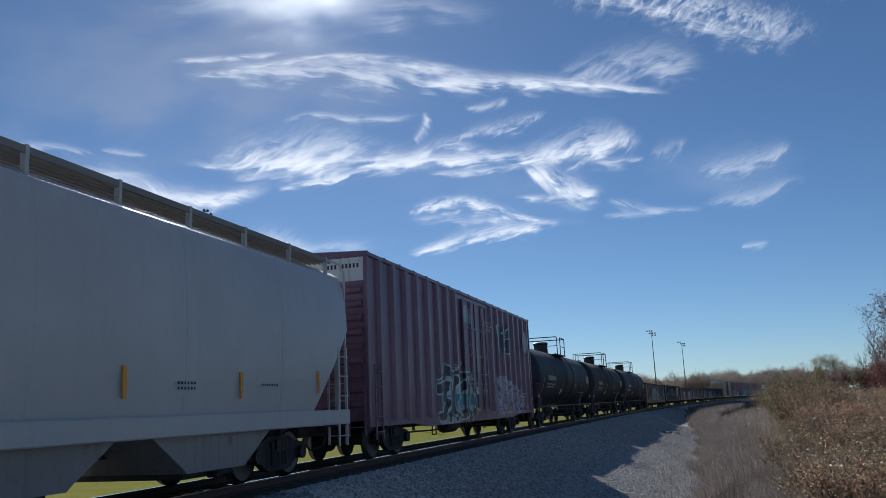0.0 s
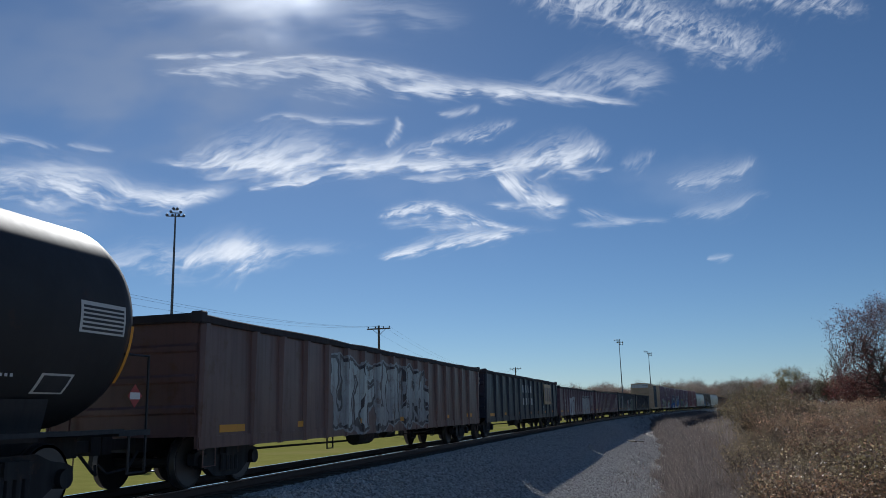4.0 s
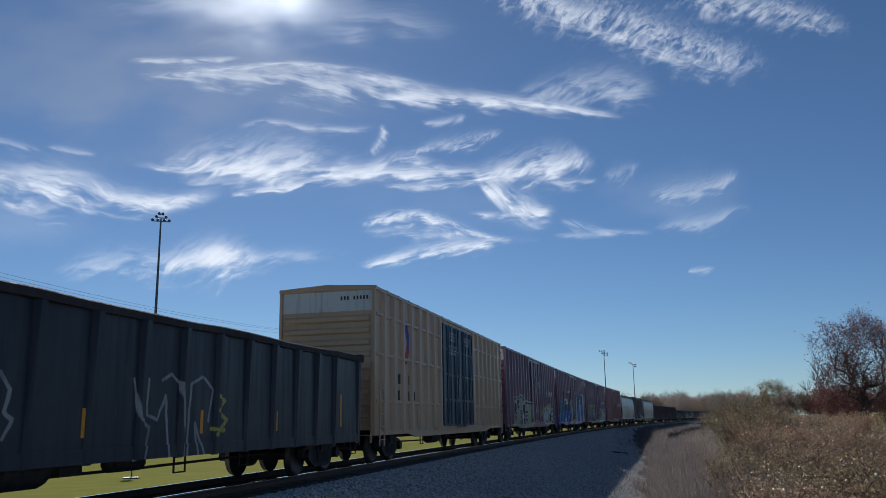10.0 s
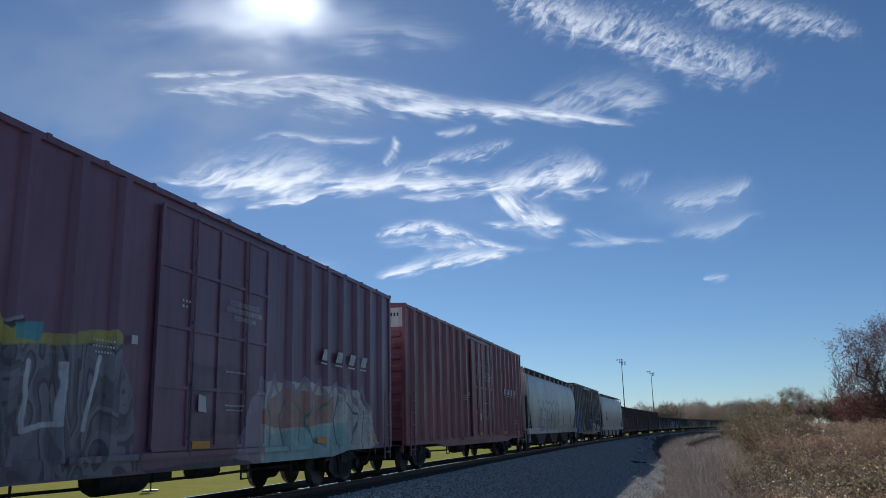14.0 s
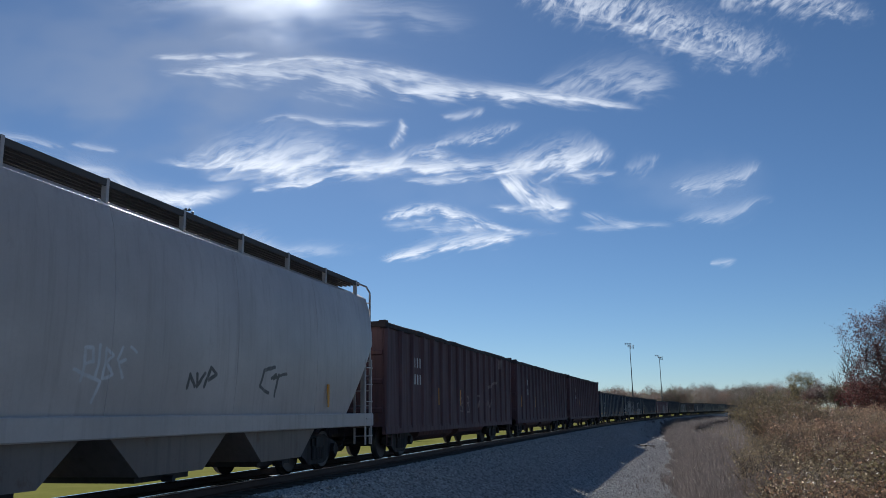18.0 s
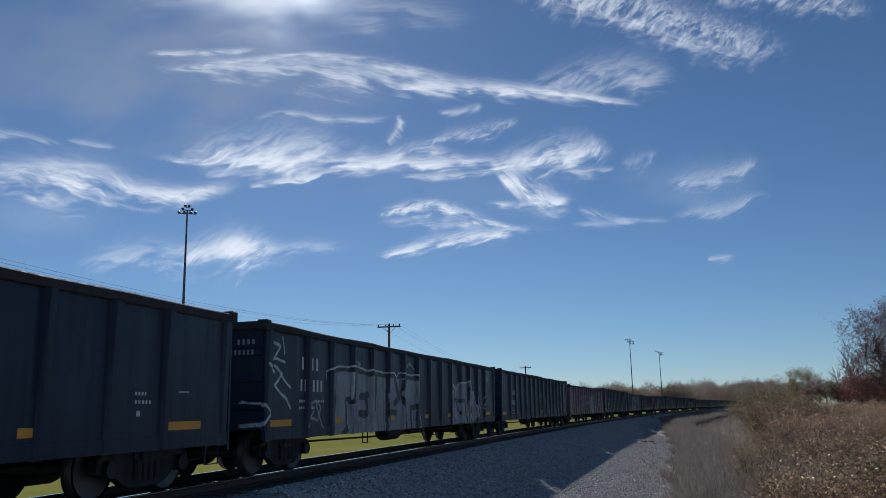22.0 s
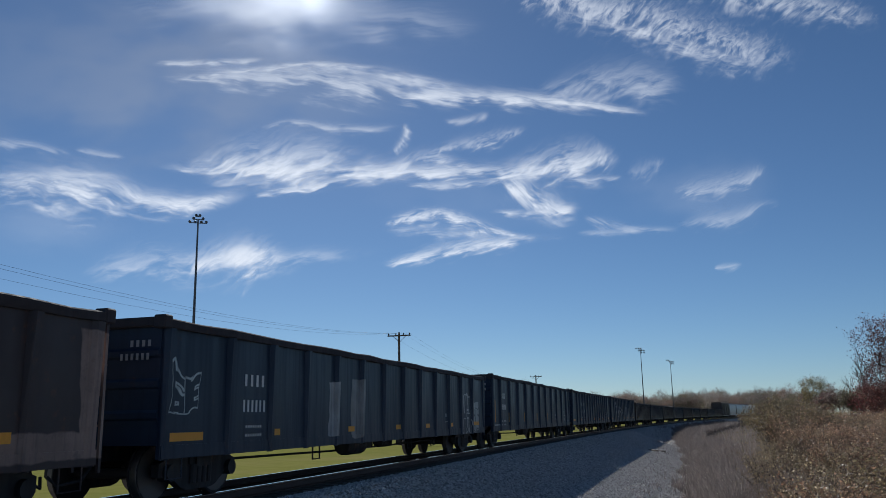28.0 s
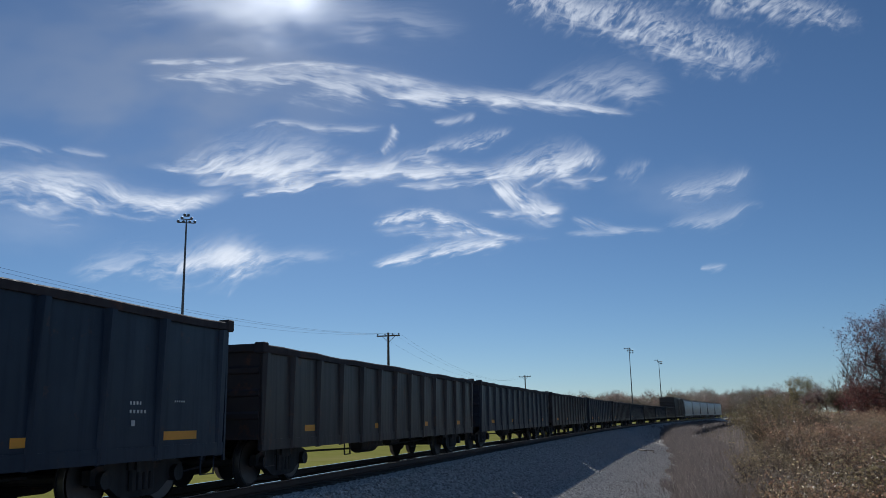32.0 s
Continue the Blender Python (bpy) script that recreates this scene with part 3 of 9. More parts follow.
ART_SILVER = (
    ("fill", "STEEL", 0, ((-7.02, 2.17), (-7, 0.67), (-4.54, 0.57), (-4.65, 2.18))),
    ("fill", "STEEL", 0, ((-4.65, 2.18), (-4.54, 0.57), (-0.94, 0.59), (-0.39, 2.18))),
    ("line", "INK", 0.085, ((-7.33, 1.93), (-7.31, 2.11), (-6.91, 2.19), (-5.55, 2.27), (-4.65, 2.18), (-2.65, 2.18), (-0.39, 2.18))),
    ("line", "INK", 0.085, ((-5.73, 2.14), (-5.76, 1.51), (-6.14, 1.48), (-6.11, 0.83), (-6.43, 0.68))),
    ("line", "INK", 0.085, ((-4.74, 1.61), (-5.27, 1.57))),
    ("line", "INK", 0.085, ((-4.88, 1.5), (-4.77, 1.15), (-5.32, 1.16))),
    ("line", "INK", 0.085, ((-4.12, 2.1), (-4.27, 1.28))),
    ("line", "INK", 0.085, ((-3.34, 2.09), (-3.36, 0.7))),
    ("line", "INK", 0.085, ((-2.65, 2.05), (-2.3, 1.57), (-2.7, 1.42))),
    ("line", "INK", 0.085, ((-3.38, 1.18), (-2.6, 1.17))),
    ("line", "INK", 0.085, ((-1.88, 2.06), (-2.16, 1.68), (-1.73, 1.15), (-1.76, 0.71))),
    ("line", "INK", 0.085, ((-0.39, 2.12), (-0.5, 1.37), (-1.26, 1.28), (-1.25, 0.8))),
    ("line", "INK", 0.085, ((-6.84, 2.07), (-6.85, 1.51), (-6.99, 0.8))),
    ("line", "CHALK", 0.022, ((-7.33, 1.93), (-7.33, 2.13), (-6.91, 2.23), (-5.55, 2.32), (-4.66, 2.23), (-2.65, 2.25), (-2.52, 2.13), (-2.34, 2.25), (-0.37, 2.25), (-0.5, 1.37), (-0.22, 0.73), (-0.94, 0.59))),
    ("line", "CHALK", 0.022, ((-6.11, 1.43), (-6.06, 0.83))),
    ("line", "CHALK", 0.022, ((-5.81, 2.14), (-5.83, 1.54))),
    ("line", "CHALK", 0.022, ((-3.47, 2.04), (-3.47, 0.71))),
    ("fill", "STEEL", 0, ((3.2, 1.86), (3.33, 0.74), (4.64, 0.73), (4.5, 2.16), (3.61, 2.06))),
    ("fill", "STEEL", 0, ((4.5, 2.16), (4.64, 0.73), (6.18, 0.71), (6.22, 1.86), (6.14, 2.23))),
    ("fill", "STEEL", 0, ((6.14, 1.82), (6.18, 0.71), (7.32, 0.98), (6.89, 1.52), (6.55, 1.86))),
    ("line", "INK", 0.07, ((4.76, 2.11), (4.67, 1.53), (4.57, 1.27), (4.48, 1.06), (4.09, 1.24), (3.9, 1.52))),
    ("line", "INK", 0.07, ((3.67, 1.55), (5.15, 1.52))),
    ("line", "INK", 0.07, ((5.15, 1.52), (5.28, 0.98), (5.47, 0.73))),
    ("line", "INK", 0.07, ((5.6, 2.15), (5.6, 1.46), (5.74, 1.99))),
    ("line", "INK", 0.07, ((6.13, 2.13), (6.13, 1.8))),
    ("line", "INK", 0.07, ((5.94, 1.01), (6.2, 1.26), (6.24, 0.79))),
    ("line", "INK", 0.07, ((3.63, 1.88), (3.67, 0.86))),
    ("line", "CHALK", 0.028, ((3.21, 1.8), (3.61, 2.09), (3.94, 1.9), (4.21, 2.03), (4.5, 2.18), (4.77, 2.09), (5.02, 2.19), (5.48, 2.2), (6.1, 2.28), (6.26, 2.02), (6.23, 1.83), (6.52, 1.89), (6.81, 1.56), (7.04, 1.28), (7.26, 1.03))),
    ("line", "CHALK", 0.028, ((3.63, 1.85), (3.69, 0.92))),
    ("line", "CHALK", 0.028, ((6.03, 1.01), (6.29, 0.79))),
    ("line", "GREY", 0.022, ((7.06, 1.65), (7.29, 1.4), (7.16, 1.15))),
    ("line", "GREY", 0.022, ((7.41, 1.65), (7.37, 1.4), (7.62, 1.27), (7.46, 1.02))),
    ("line", "GREY", 0.022, ((8.04, 1.4), (8.27, 1.67), (8.54, 1.91), (8.5, 2.09))),
    ("line", "GREY", 0.022, ((8.56, 1.67), (8.13, 1.27), (8.66, 1.1), (8.24, 0.82))),
    ("line", "GREY", 0.022, ((7.47, 1.95), (7.61, 2.09), (7.66, 1.92))),
    ("line", "GREY", 0.022, ((8.82, 2.06), (9.06, 1.59), (8.91, 1.02))),
    ("line", "GREY", 0.022, ((9.24, 1.69), (9.55, 1.3), (9.24, 0.92))),
    ("line", "GREY", 0.022, ((7.03, 1.07), (7.22, 1.27), (7.47, 0.89))),
    ("line", "GREY", 0.022, ((8.8, 2.34), (8.89, 2.49), (8.99, 2.31))),
    ("line", "GREY", 0.022, ((9.06, 2.36), (9.13, 2.46))),
    ("line", "STEEL", 0.03, ((-8.19, 1.37), (-7.85, 1.47), (-7.6, 1.3), (-7.8, 1.04), (-8.2, 1.11), (-8.19, 1.37))),
    ("line", "STEEL", 0.03, ((-7.84, 1.37), (-7.51, 0.89))),
    ("line", "STEEL", 0.03, ((-8.31, 0.93), (-8, 1.24))),
    ("line", "STEEL", 0.03, ((-5.7, 2.43), (-5.27, 2.38), (-5.55, 2.26))),
    ("line", "STEEL", 0.03, ((-1.78, 2.38), (-1.31, 2.56), (-0.8, 2.39))),
    ("line", "PALE", 0.028, ((-9.94, 2.62), (-9.57, 2.52), (-9.84, 2.25), (-9.36, 2.21))),
    ("line", "PALE", 0.028, ((-9.5, 2.72), (-9.37, 2.4))),
    ("line", "PALE", 0.028, ((-9.83, 2.12), (-9.46, 1.95), (-9.82, 1.75), (-9.33, 1.51), (-9.09, 1.32))),
    ("line", "PALE", 0.028, ((-10.45, 1.2), (-10.25, 1.44), (-9.98, 1.2), (-10.18, 0.96), (-10.49, 1.03))),
    ("line", "PALE", 0.028, ((-9.55, 1.95), (-9.11, 1.7))),
    ("line", "PALE", 0.028, ((-10.11, 2.17), (-9.83, 2))),
)
ART_SCRAWL = (
    ("wild", "DUSKS|SHADE", 0.8, ((-4.39, 1.06), (-4.35, 0.74), (0.55, 0.7), (0.34, 1.31), (-1.27, 1.39), (-2.93, 1.34))),
    ("line", "GREY", 0.024, ((-3.87, 1.86), (-3.51, 2.01), (-3.43, 1.88), (-3, 2.01), (-2.81, 2.09), (-2.75, 1.99), (-2.39, 2.08), (-2.11, 2.06), (-1.7, 2.04), (-1.61, 2.17), (-1.49, 1.98), (-1.12, 2.07))),
    ("line", "GREY", 0.024, ((-3.43, 1.88), (-3.47, 1.62), (-3.61, 1.36))),
    ("line", "GREY", 0.024, ((-0.56, 2.03), (-0.32, 1.8))),
    ("line", "GREY", 0.024, ((-0.02, 1.97), (0.13, 2.11), (0.47, 1.9))),
    ("line", "GREY", 0.024, ((0.36, 2.26), (0.47, 1.95))),
    ("line", "GREY", 0.024, ((-0.08, 1.7), (-0.12, 1.53))),
    ("fill", "GREY", 0, ((-2.42, 1.77), (-2.26, 1.57), (-2.14, 1.8))),
    ("fill", "GREY", 0, ((-1.98, 1.29), (-1.92, 1.66))),
    ("fill", "GREY", 0, ((-0.87, 1.77), (-0.74, 1.6), (-0.69, 1.86))),
    ("fill", "GREY", 0, ((-0.2, 2.18), (-0.12, 2.05), (-0.1, 2.19))),
    ("fill", "GREY", 0, ((0.92, 1.92), (1.03, 0.84), (1.28, 0.9), (1.7, 1.65), (1.8, 1.91))),
    ("fill", "GREY", 0, ((1.83, 0.71), (2.45, 0.72), (2.72, 2.11), (1.96, 2.11))),
    ("fill", "GREY", 0, ((3.73, 0.74), (4.24, 0.84), (4.56, 2.24), (4.02, 2.21))),
    ("line", "INK", 0.03, ((1.48, 1.64), (1.39, 0.87))),
    ("line", "INK", 0.035, ((2.23, 1.76), (2.11, 1.15))),
    ("line", "GREY", 0.04, ((0.85, 1.96), (1.76, 1.91), (1.96, 2.14), (2.74, 2.18), (2.62, 0.78))),
    ("line", "GREY", 0.04, ((2.93, 0.93), (2.98, 1.97), (3.81, 1.98), (3.94, 2.26), (4.56, 2.29), (4.31, 1.14), (5.1, 1.17), (5.21, 1.57), (4.63, 1.51))),
)
ART_GLAND = (
    ("fill", "DUST", 0, ((-4.64, 0.98), (-4.6, 0.7), (8.29, 0.8), (8.29, 1.17))),
    ("fill", "DUST", 0, ((7.49, 2.43), (7.57, 1.04), (8.37, 1.06), (8.3, 2.47))),
    ("fill", "SHADE", 0, ((-4.26, 1.73), (-4.17, 1.28), (-3.71, 1.4), (-3.67, 1.79))),
    ("line", "STEEL", 0.03, ((-4.33, 2.29), (-4.09, 2.39), (-3.86, 2.27), (-3.68, 1.94), (-3.98, 1.79), (-4.12, 2.08), (-4.2, 1.78), (-4.04, 1.26), (-3.84, 1.31), (-3.77, 1.54), (-3.59, 1.54), (-3.59, 1.07), (-3.75, 0.95), (-4.17, 0.93))),
    ("line", "STEEL", 0.03, ((-3.79, 2.2), (-3.51, 1.61), (-3.4, 1.44), (-2.73, 1.41), (-2.65, 1.12), (-2.95, 0.97), (-2.93, 1.27))),
    ("line", "STEEL", 0.03, ((-3.01, 1.55), (-3.1, 1.9), (-3.03, 2.21), (-2.54, 2.25), (-2.45, 1.94), (-2.29, 1.64), (-2.08, 1.22), (-2.48, 1.06), (-2.6, 1.41))),
    ("line", "STEEL", 0.03, ((-2.74, 2), (-2.77, 1.73), (-2.55, 1.78), (-2.74, 2))),
    ("line", "STEEL", 0.03, ((-2.18, 2.18), (-1.88, 2.19), (-1.51, 1.74), (-1.58, 2.1), (-1.06, 2.1), (-0.79, 1.59), (-0.98, 1.19))),
    ("line", "STEEL", 0.03, ((-1.72, 1.22), (-1.83, 1.65), (-2.02, 1.88), (-1.89, 1.22), (-2.21, 1.23))),
    ("line", "STEEL", 0.03, ((-1.05, 2.08), (-0.61, 2.08), (-0.42, 1.69), (-0.62, 1.3), (-1.23, 1.23))),
    ("line", "STEEL", 0.03, ((-0.82, 1.85), (-0.75, 1.55), (-0.89, 1.55))),
)
ART_SMUDGE = (
    ("wild", "DUSKS|SHADE", 1, ((-4.65, 1.7), (-4.49, 0.89), (-3.6, 1.11), (-3.73, 1.72), (-4.14, 2.14))),
    ("wild", "DUSKS|SHADE", 1, ((-3.65, 1.64), (-3.51, 0.85), (-2.75, 0.82), (-2.52, 1.47), (-3.43, 2))),
    ("line", "STEEL", 0.05, ((-4.62, 1.46), (-4.61, 1.7), (-4.34, 1.86), (-4.04, 1.72))),
    ("line", "STEEL", 0.05, ((-4.2, 2.44), (-4.12, 1.8), (-3.87, 2.07))),
    ("line", "STEEL", 0.05, ((-3.75, 2.17), (-3.51, 1.95), (-3.01, 2), (-2.58, 2.31))),
    ("line", "STEEL", 0.05, ((-3.42, 1.91), (-3.6, 1.11), (-3.43, 0.85))),
    ("line", "STEEL", 0.05, ((-3.33, 1.74), (-2.96, 1.28), (-2.64, 1.75))),
    ("line", "STEEL", 0.05, ((-2.62, 1), (-2.54, 1.76), (-2.27, 1.86), (-1.66, 1.68), (-2.42, 1.28))),
    ("line", "STEEL", 0.05, ((-0.27, 1.82), (-0.01, 1.6))),
    ("line", "STEEL", 0.05, ((-0.12, 1.82), (-0.23, 1.54))),
    ("fill", "GHOST", 0, ((0.57, 2.19), (0.65, 0.7), (0.89, 0.69), (1.09, 1.74), (1.13, 2.22))),
    ("fill", "GHOST", 0, ((1.38, 0.65), (1.96, 1.26), (2.13, 2.16), (1.46, 2.11))),
    ("fill", "GHOST", 0, ((2.55, 0.75), (2.95, 0.74), (3.04, 2.37), (2.62, 2.42))),
    ("fill", "GHOST", 0, ((3.4, 0.75), (4.53, 0.83), (4.53, 1.25), (3.95, 2.24), (3.5, 2.19))),
    ("fill", "GHOST", 0, ((1.3, 1.38), (1.38, 0.65), (4.53, 0.76), (4.53, 1.32))),
    ("line", "STEEL", 0.02, ((-7.21, 2.46), (-7.04, 2.51), (-7.1, 2.3))),
    ("line", "STEEL", 0.02, ((-6.98, 2.45), (-6.95, 2.31))),
    ("line", "STEEL", 0.02, ((-6.97, 2.52), (-6.8, 2.47), (-6.64, 2.38))),
    ("line", "STEEL", 0.02, ((-6.61, 2.49), (-6.46, 2.52), (-6.55, 2.42), (-6.41, 2.36))),
    ("line", "STEEL", 0.02, ((-7.21, 2.09), (-6.86, 2.15))),
    ("line", "STEEL", 0.02, ((-7.11, 1.96), (-6.79, 2))),
    ("line", "STEEL", 0.02, ((-6.52, 1.27), (-6.47, 1.65), (-6.28, 1.3), (-6.3, 1.65))),
    ("line", "STEEL", 0.02, ((-6.21, 1.59), (-6.16, 1.34), (-6.02, 1.66), (-5.96, 1.3))),
)
ART_BUBBLE = (
    ("fill", "WINE", 0, ((-1.11, 1.76), (-0.96, 0.6), (2.48, 0.63), (2.3, 1.67), (1.71, 2.06), (-0.11, 2.06))),
    ("fill", "WINE", 0, ((2.34, 1.25), (2.41, 0.63), (3.93, 0.58), (3.87, 1.25))),
    ("fill", "ROSE", 0, ((-0.13, 1.81), (-0.03, 1.4), (0.92, 1.56), (1.16, 1.95), (0.82, 2.27), (-0.08, 2.19))),
    ("fill", "ICE", 0, ((-0.07, 0.63), (0.52, 0.61), (0.91, 1.22), (1.02, 1.5), (-0.05, 1.44))),
    ("fill", "ICE", 0, ((1.09, 1.95), (1.1, 1.64), (1.27, 1.37), (1.65, 1.4), (1.7, 1.9), (1.56, 2.21), (1.24, 2.19))),
    ("fill", "ICE", 0, ((0.84, 0.64), (2.25, 0.76), (2, 1.24), (0.84, 1.08))),
    ("fill", "WINE", 0, ((0.46, 1.99), (0.5, 1.51), (0.62, 1.52), (0.6, 1.99))),
    ("fill", "ROSE", 0, ((-0.96, 1.77), (-0.81, 0.68), (-0.4, 0.68), (-0.41, 1.53))),
    ("line", "WINE", 0.05, ((0, 1.54), (-0.04, 2.15), (0.82, 2.28), (1.08, 2.24))),
    ("line", "WINE", 0.05, ((1.06, 1.64), (1.1, 2.02), (1.27, 2.26), (1.58, 2.26), (1.75, 1.9), (1.68, 1.38), (1.16, 1.35))),
    ("line", "WINE", 0.05, ((0.95, 1.11), (0.94, 0.71))),
    ("line", "WINE", 0.05, ((1.36, 1.11), (1.41, 0.72))),
    ("line", "CHALK", 0.02, ((0.06, 1.51), (-0.01, 2.06))),
    ("line", "CHALK", 0.02, ((-0.28, 1.94), (-0.17, 1.81))),
    ("line", "CHALK", 0.02, ((-0.33, 1.86), (-0.14, 1.89))),
    ("fill", "MOSS", 0, ((2.53, 0.57), (3.34, 0.54), (3.83, 0.69), (3.82, 1.25), (3.6, 1.71), (3.18, 2.22), (2.78, 2.11), (2.53, 1.55))),
    ("fill", "CHALK", 0, ((2.67, 1.25), (2.8, 0.82), (3.3, 0.89), (3.31, 1.7), (3.05, 1.83), (2.72, 1.68))),
    ("fill", "PLUM", 0, ((2.8, 1.43), (2.89, 0.99), (3.22, 1.21), (3.08, 1.56))),
    ("fill", "MOSS", 0, ((3.72, 1.95), (4.03, 0.54), (6.99, 0.56), (6.79, 1.23), (6.22, 2.22), (4.65, 2.24))),
    ("line", "ASH", 0.055, ((2.61, 0.83), (2.63, 1.6), (2.86, 2.13), (3.21, 2.23), (3.6, 1.71))),
    ("line", "ASH", 0.055, ((3.36, 1.2), (3.76, 1.48), (3.95, 1.34), (3.83, 0.69))),
    ("line", "ASH", 0.055, ((3.71, 2.09), (4.05, 1.25), (4.2, 0.68))),
    ("line", "ASH", 0.055, ((4.02, 1.63), (4.08, 1.96), (4.42, 2.11), (4.84, 1.14), (4.69, 0.56))),
    ("line", "ASH", 0.055, ((4.92, 2.26), (5.19, 2.04), (5.43, 0.93))),
    ("line", "ASH", 0.055, ((5.3, 2.07), (5.73, 2.31), (6, 1.88), (5.96, 0.71))),
    ("line", "ASH", 0.055, ((5.03, 1.34), (5.39, 1.43))),
    ("line", "ASH", 0.055, ((6.22, 2.11), (6.6, 2.19), (6.66, 1.29), (6.98, 0.67), (6.33, 0.53))),
    ("line", "DUST", 0.03, ((2.78, 2.62), (2.84, 2.35))),
    ("line", "DUST", 0.03, ((2.79, 2.57), (2.99, 2.41), (3, 2.64))),
    ("line", "DUST", 0.03, ((3.11, 2.62), (3.16, 2.42), (3.32, 2.53), (3.11, 2.62))),
    ("line", "DUST", 0.03, ((3.34, 2.63), (3.42, 2.31))),
)
ART_ORE = (
    ("line", "RUSTY", 0.03, ((-0.72, 1.68), (-0.44, 1.77), (-0.33, 1.61), (-0.58, 1.55), (-0.32, 1.46), (-0.39, 1.3), (-0.64, 1.33))),
    ("line", "RUSTY", 0.03, ((0.3, 1.8), (0.55, 1.85), (0.65, 1.64), (0.37, 1.6))),
    ("line", "RUSTY", 0.03, ((0.53, 1.6), (0.69, 1.29), (0.31, 1.26))),
    ("line", "RUSTY", 0.03, ((2.04, 1.68), (2, 1.44))),
    ("line", "RUSTY", 0.03, ((3.7, 1.5), (3.77, 1.73), (4.05, 1.46), (4.2, 1.78))),
    ("line", "RUSTY", 0.03, ((1.95, 1.91), (2.3, 1.79), (2.2, 1.39))),
    ("fill", "RUSTY", 0, ((6.02, 3.1), (6.2, 3.12), (6.3, 3.53), (6.06, 3.5))),
    ("fill", "RUSTY", 0, ((4.21, 3.03), (4.41, 2.81), (4.49, 3.13))),
    ("fill", "RUSTY", 0, ((3.81, 2.29), (3.91, 2.18), (5.34, 2.47), (5.33, 2.57))),
)
ART_WHITE = (
    ("fill", "CHALK", 0, ((-6.06, 1.64), (-6, 0.74), (-4.18, 0.71), (-4.25, 1.99), (-5.91, 1.96))),
    ("fill", "CHALK", 0, ((-4.25, 1.94), (-4.18, 0.71), (-3.23, 0.77), (-2.79, 1.04), (-2.51, 2), (-3.58, 2.13))),
    ("line", "WINE", 0.045, ((-5.93, 1.55), (-5.81, 1.82), (-5.6, 1.94), (-5.42, 1.37), (-5.49, 0.71))),
    ("line", "WINE", 0.045, ((-5.36, 1.85), (-5.05, 0.98))),
    ("line", "WINE", 0.045, ((-4.93, 0.88), (-4.93, 1.57), (-4.67, 1.89), (-4.22, 1.37), (-4.61, 0.95))),
    ("line", "WINE", 0.045, ((-4.82, 1.67), (-4.48, 1.57))),
    ("line", "WINE", 0.045, ((-3.85, 0.74), (-3.96, 1.58), (-3.45, 2.02), (-3.29, 1.15), (-3.62, 0.65))),
    ("line", "WINE", 0.045, ((-2.95, 1.95), (-2.99, 1.13), (-3.4, 0.83))),
    ("line", "GREY", 0.03, ((-1.87, 1.73), (-1.71, 1.13), (-1.48, 1.61))),
    ("line", "GREY", 0.03, ((-1.48, 1.37), (-1.7, 1.02))),
)
ART_OUTLINE = (
    ("line", "STEEL", 0.03, ((0.41, 1.9), (0.56, 1.32), (0.87, 1.18), (0.74, 0.61), (0.45, 0.69))),
    ("line", "STEEL", 0.03, ((0.79, 1.92), (0.78, 1.4), (1.07, 1.28), (1.26, 1.67), (1.46, 0.57), (1.89, 0.59), (1.67, 1.87), (1.42, 2), (1.17, 1.92))),
    ("line", "STEEL", 0.03, ((2.02, 1.88), (1.96, 0.58), (2.32, 0.53), (2.19, 1.22), (2.62, 0.51), (2.89, 0.53))),
    ("line", "STEEL", 0.03, ((2.02, 1.88), (2.38, 2.01), (2.75, 1.81), (2.64, 1.28))),
    ("line", "STEEL", 0.03, ((-2.28, 1.85), (-2.09, 1.65), (-2.18, 1.39), (-2.03, 1.29), (-2.15, 1.08))),
    ("line", "YELL", 0.035, ((2.92, 1.71), (3.22, 1.62), (2.94, 1.47), (3.29, 1.27), (2.89, 1.02))),
    ("line", "YELL", 0.035, ((2.73, 1.12), (3.21, 1.11))),
)
ART_HOPPER = (
    ("line", "CHALK", 0.024, ((-0.53, 1.7), (-0.53, 2.13), (-0.39, 2.14), (-0.37, 1.97), (-0.53, 1.92))),
    ("line", "CHALK", 0.024, ((-0.26, 2.2), (-0.28, 1.76))),
    ("line", "CHALK", 0.024, ((-0.14, 1.76), (-0.14, 2.16), (0.02, 2.07), (-0.12, 1.98), (0.05, 1.82), (-0.14, 1.76))),
    ("line", "CHALK", 0.024, ((0.25, 2.21), (0.11, 2.03), (0.29, 1.78))),
    ("line", "CHALK", 0.024, ((0.16, 2), (0.32, 2.03))),
    ("line", "CHALK", 0.024, ((-0.69, 1.84), (-0.17, 1.71), (-0.29, 1.46))),
    ("line", "CHALK", 0.024, ((0.42, 2.22), (0.54, 2.16))),
    ("line", "INK", 0.034, ((1.9, 1.7), (1.95, 1.9), (2.11, 1.7))),
    ("line", "INK", 0.034, ((2.16, 1.91), (2.18, 1.7), (2.38, 1.91))),
    ("line", "INK", 0.034, ((2.4, 1.71), (2.54, 2.01), (2.73, 1.93), (2.5, 1.8))),
    ("line", "INK", 0.034, ((4.88, 2.16), (4.43, 2.07), (4.3, 1.79), (4.66, 1.66))),
    ("line", "INK", 0.034, ((4.73, 1.94), (4.95, 2.02))),
    ("line", "INK", 0.034, ((5.04, 2.02), (4.91, 1.59))),
    ("line", "INK", 0.034, ((4.83, 1.94), (5.36, 2.04))),
)


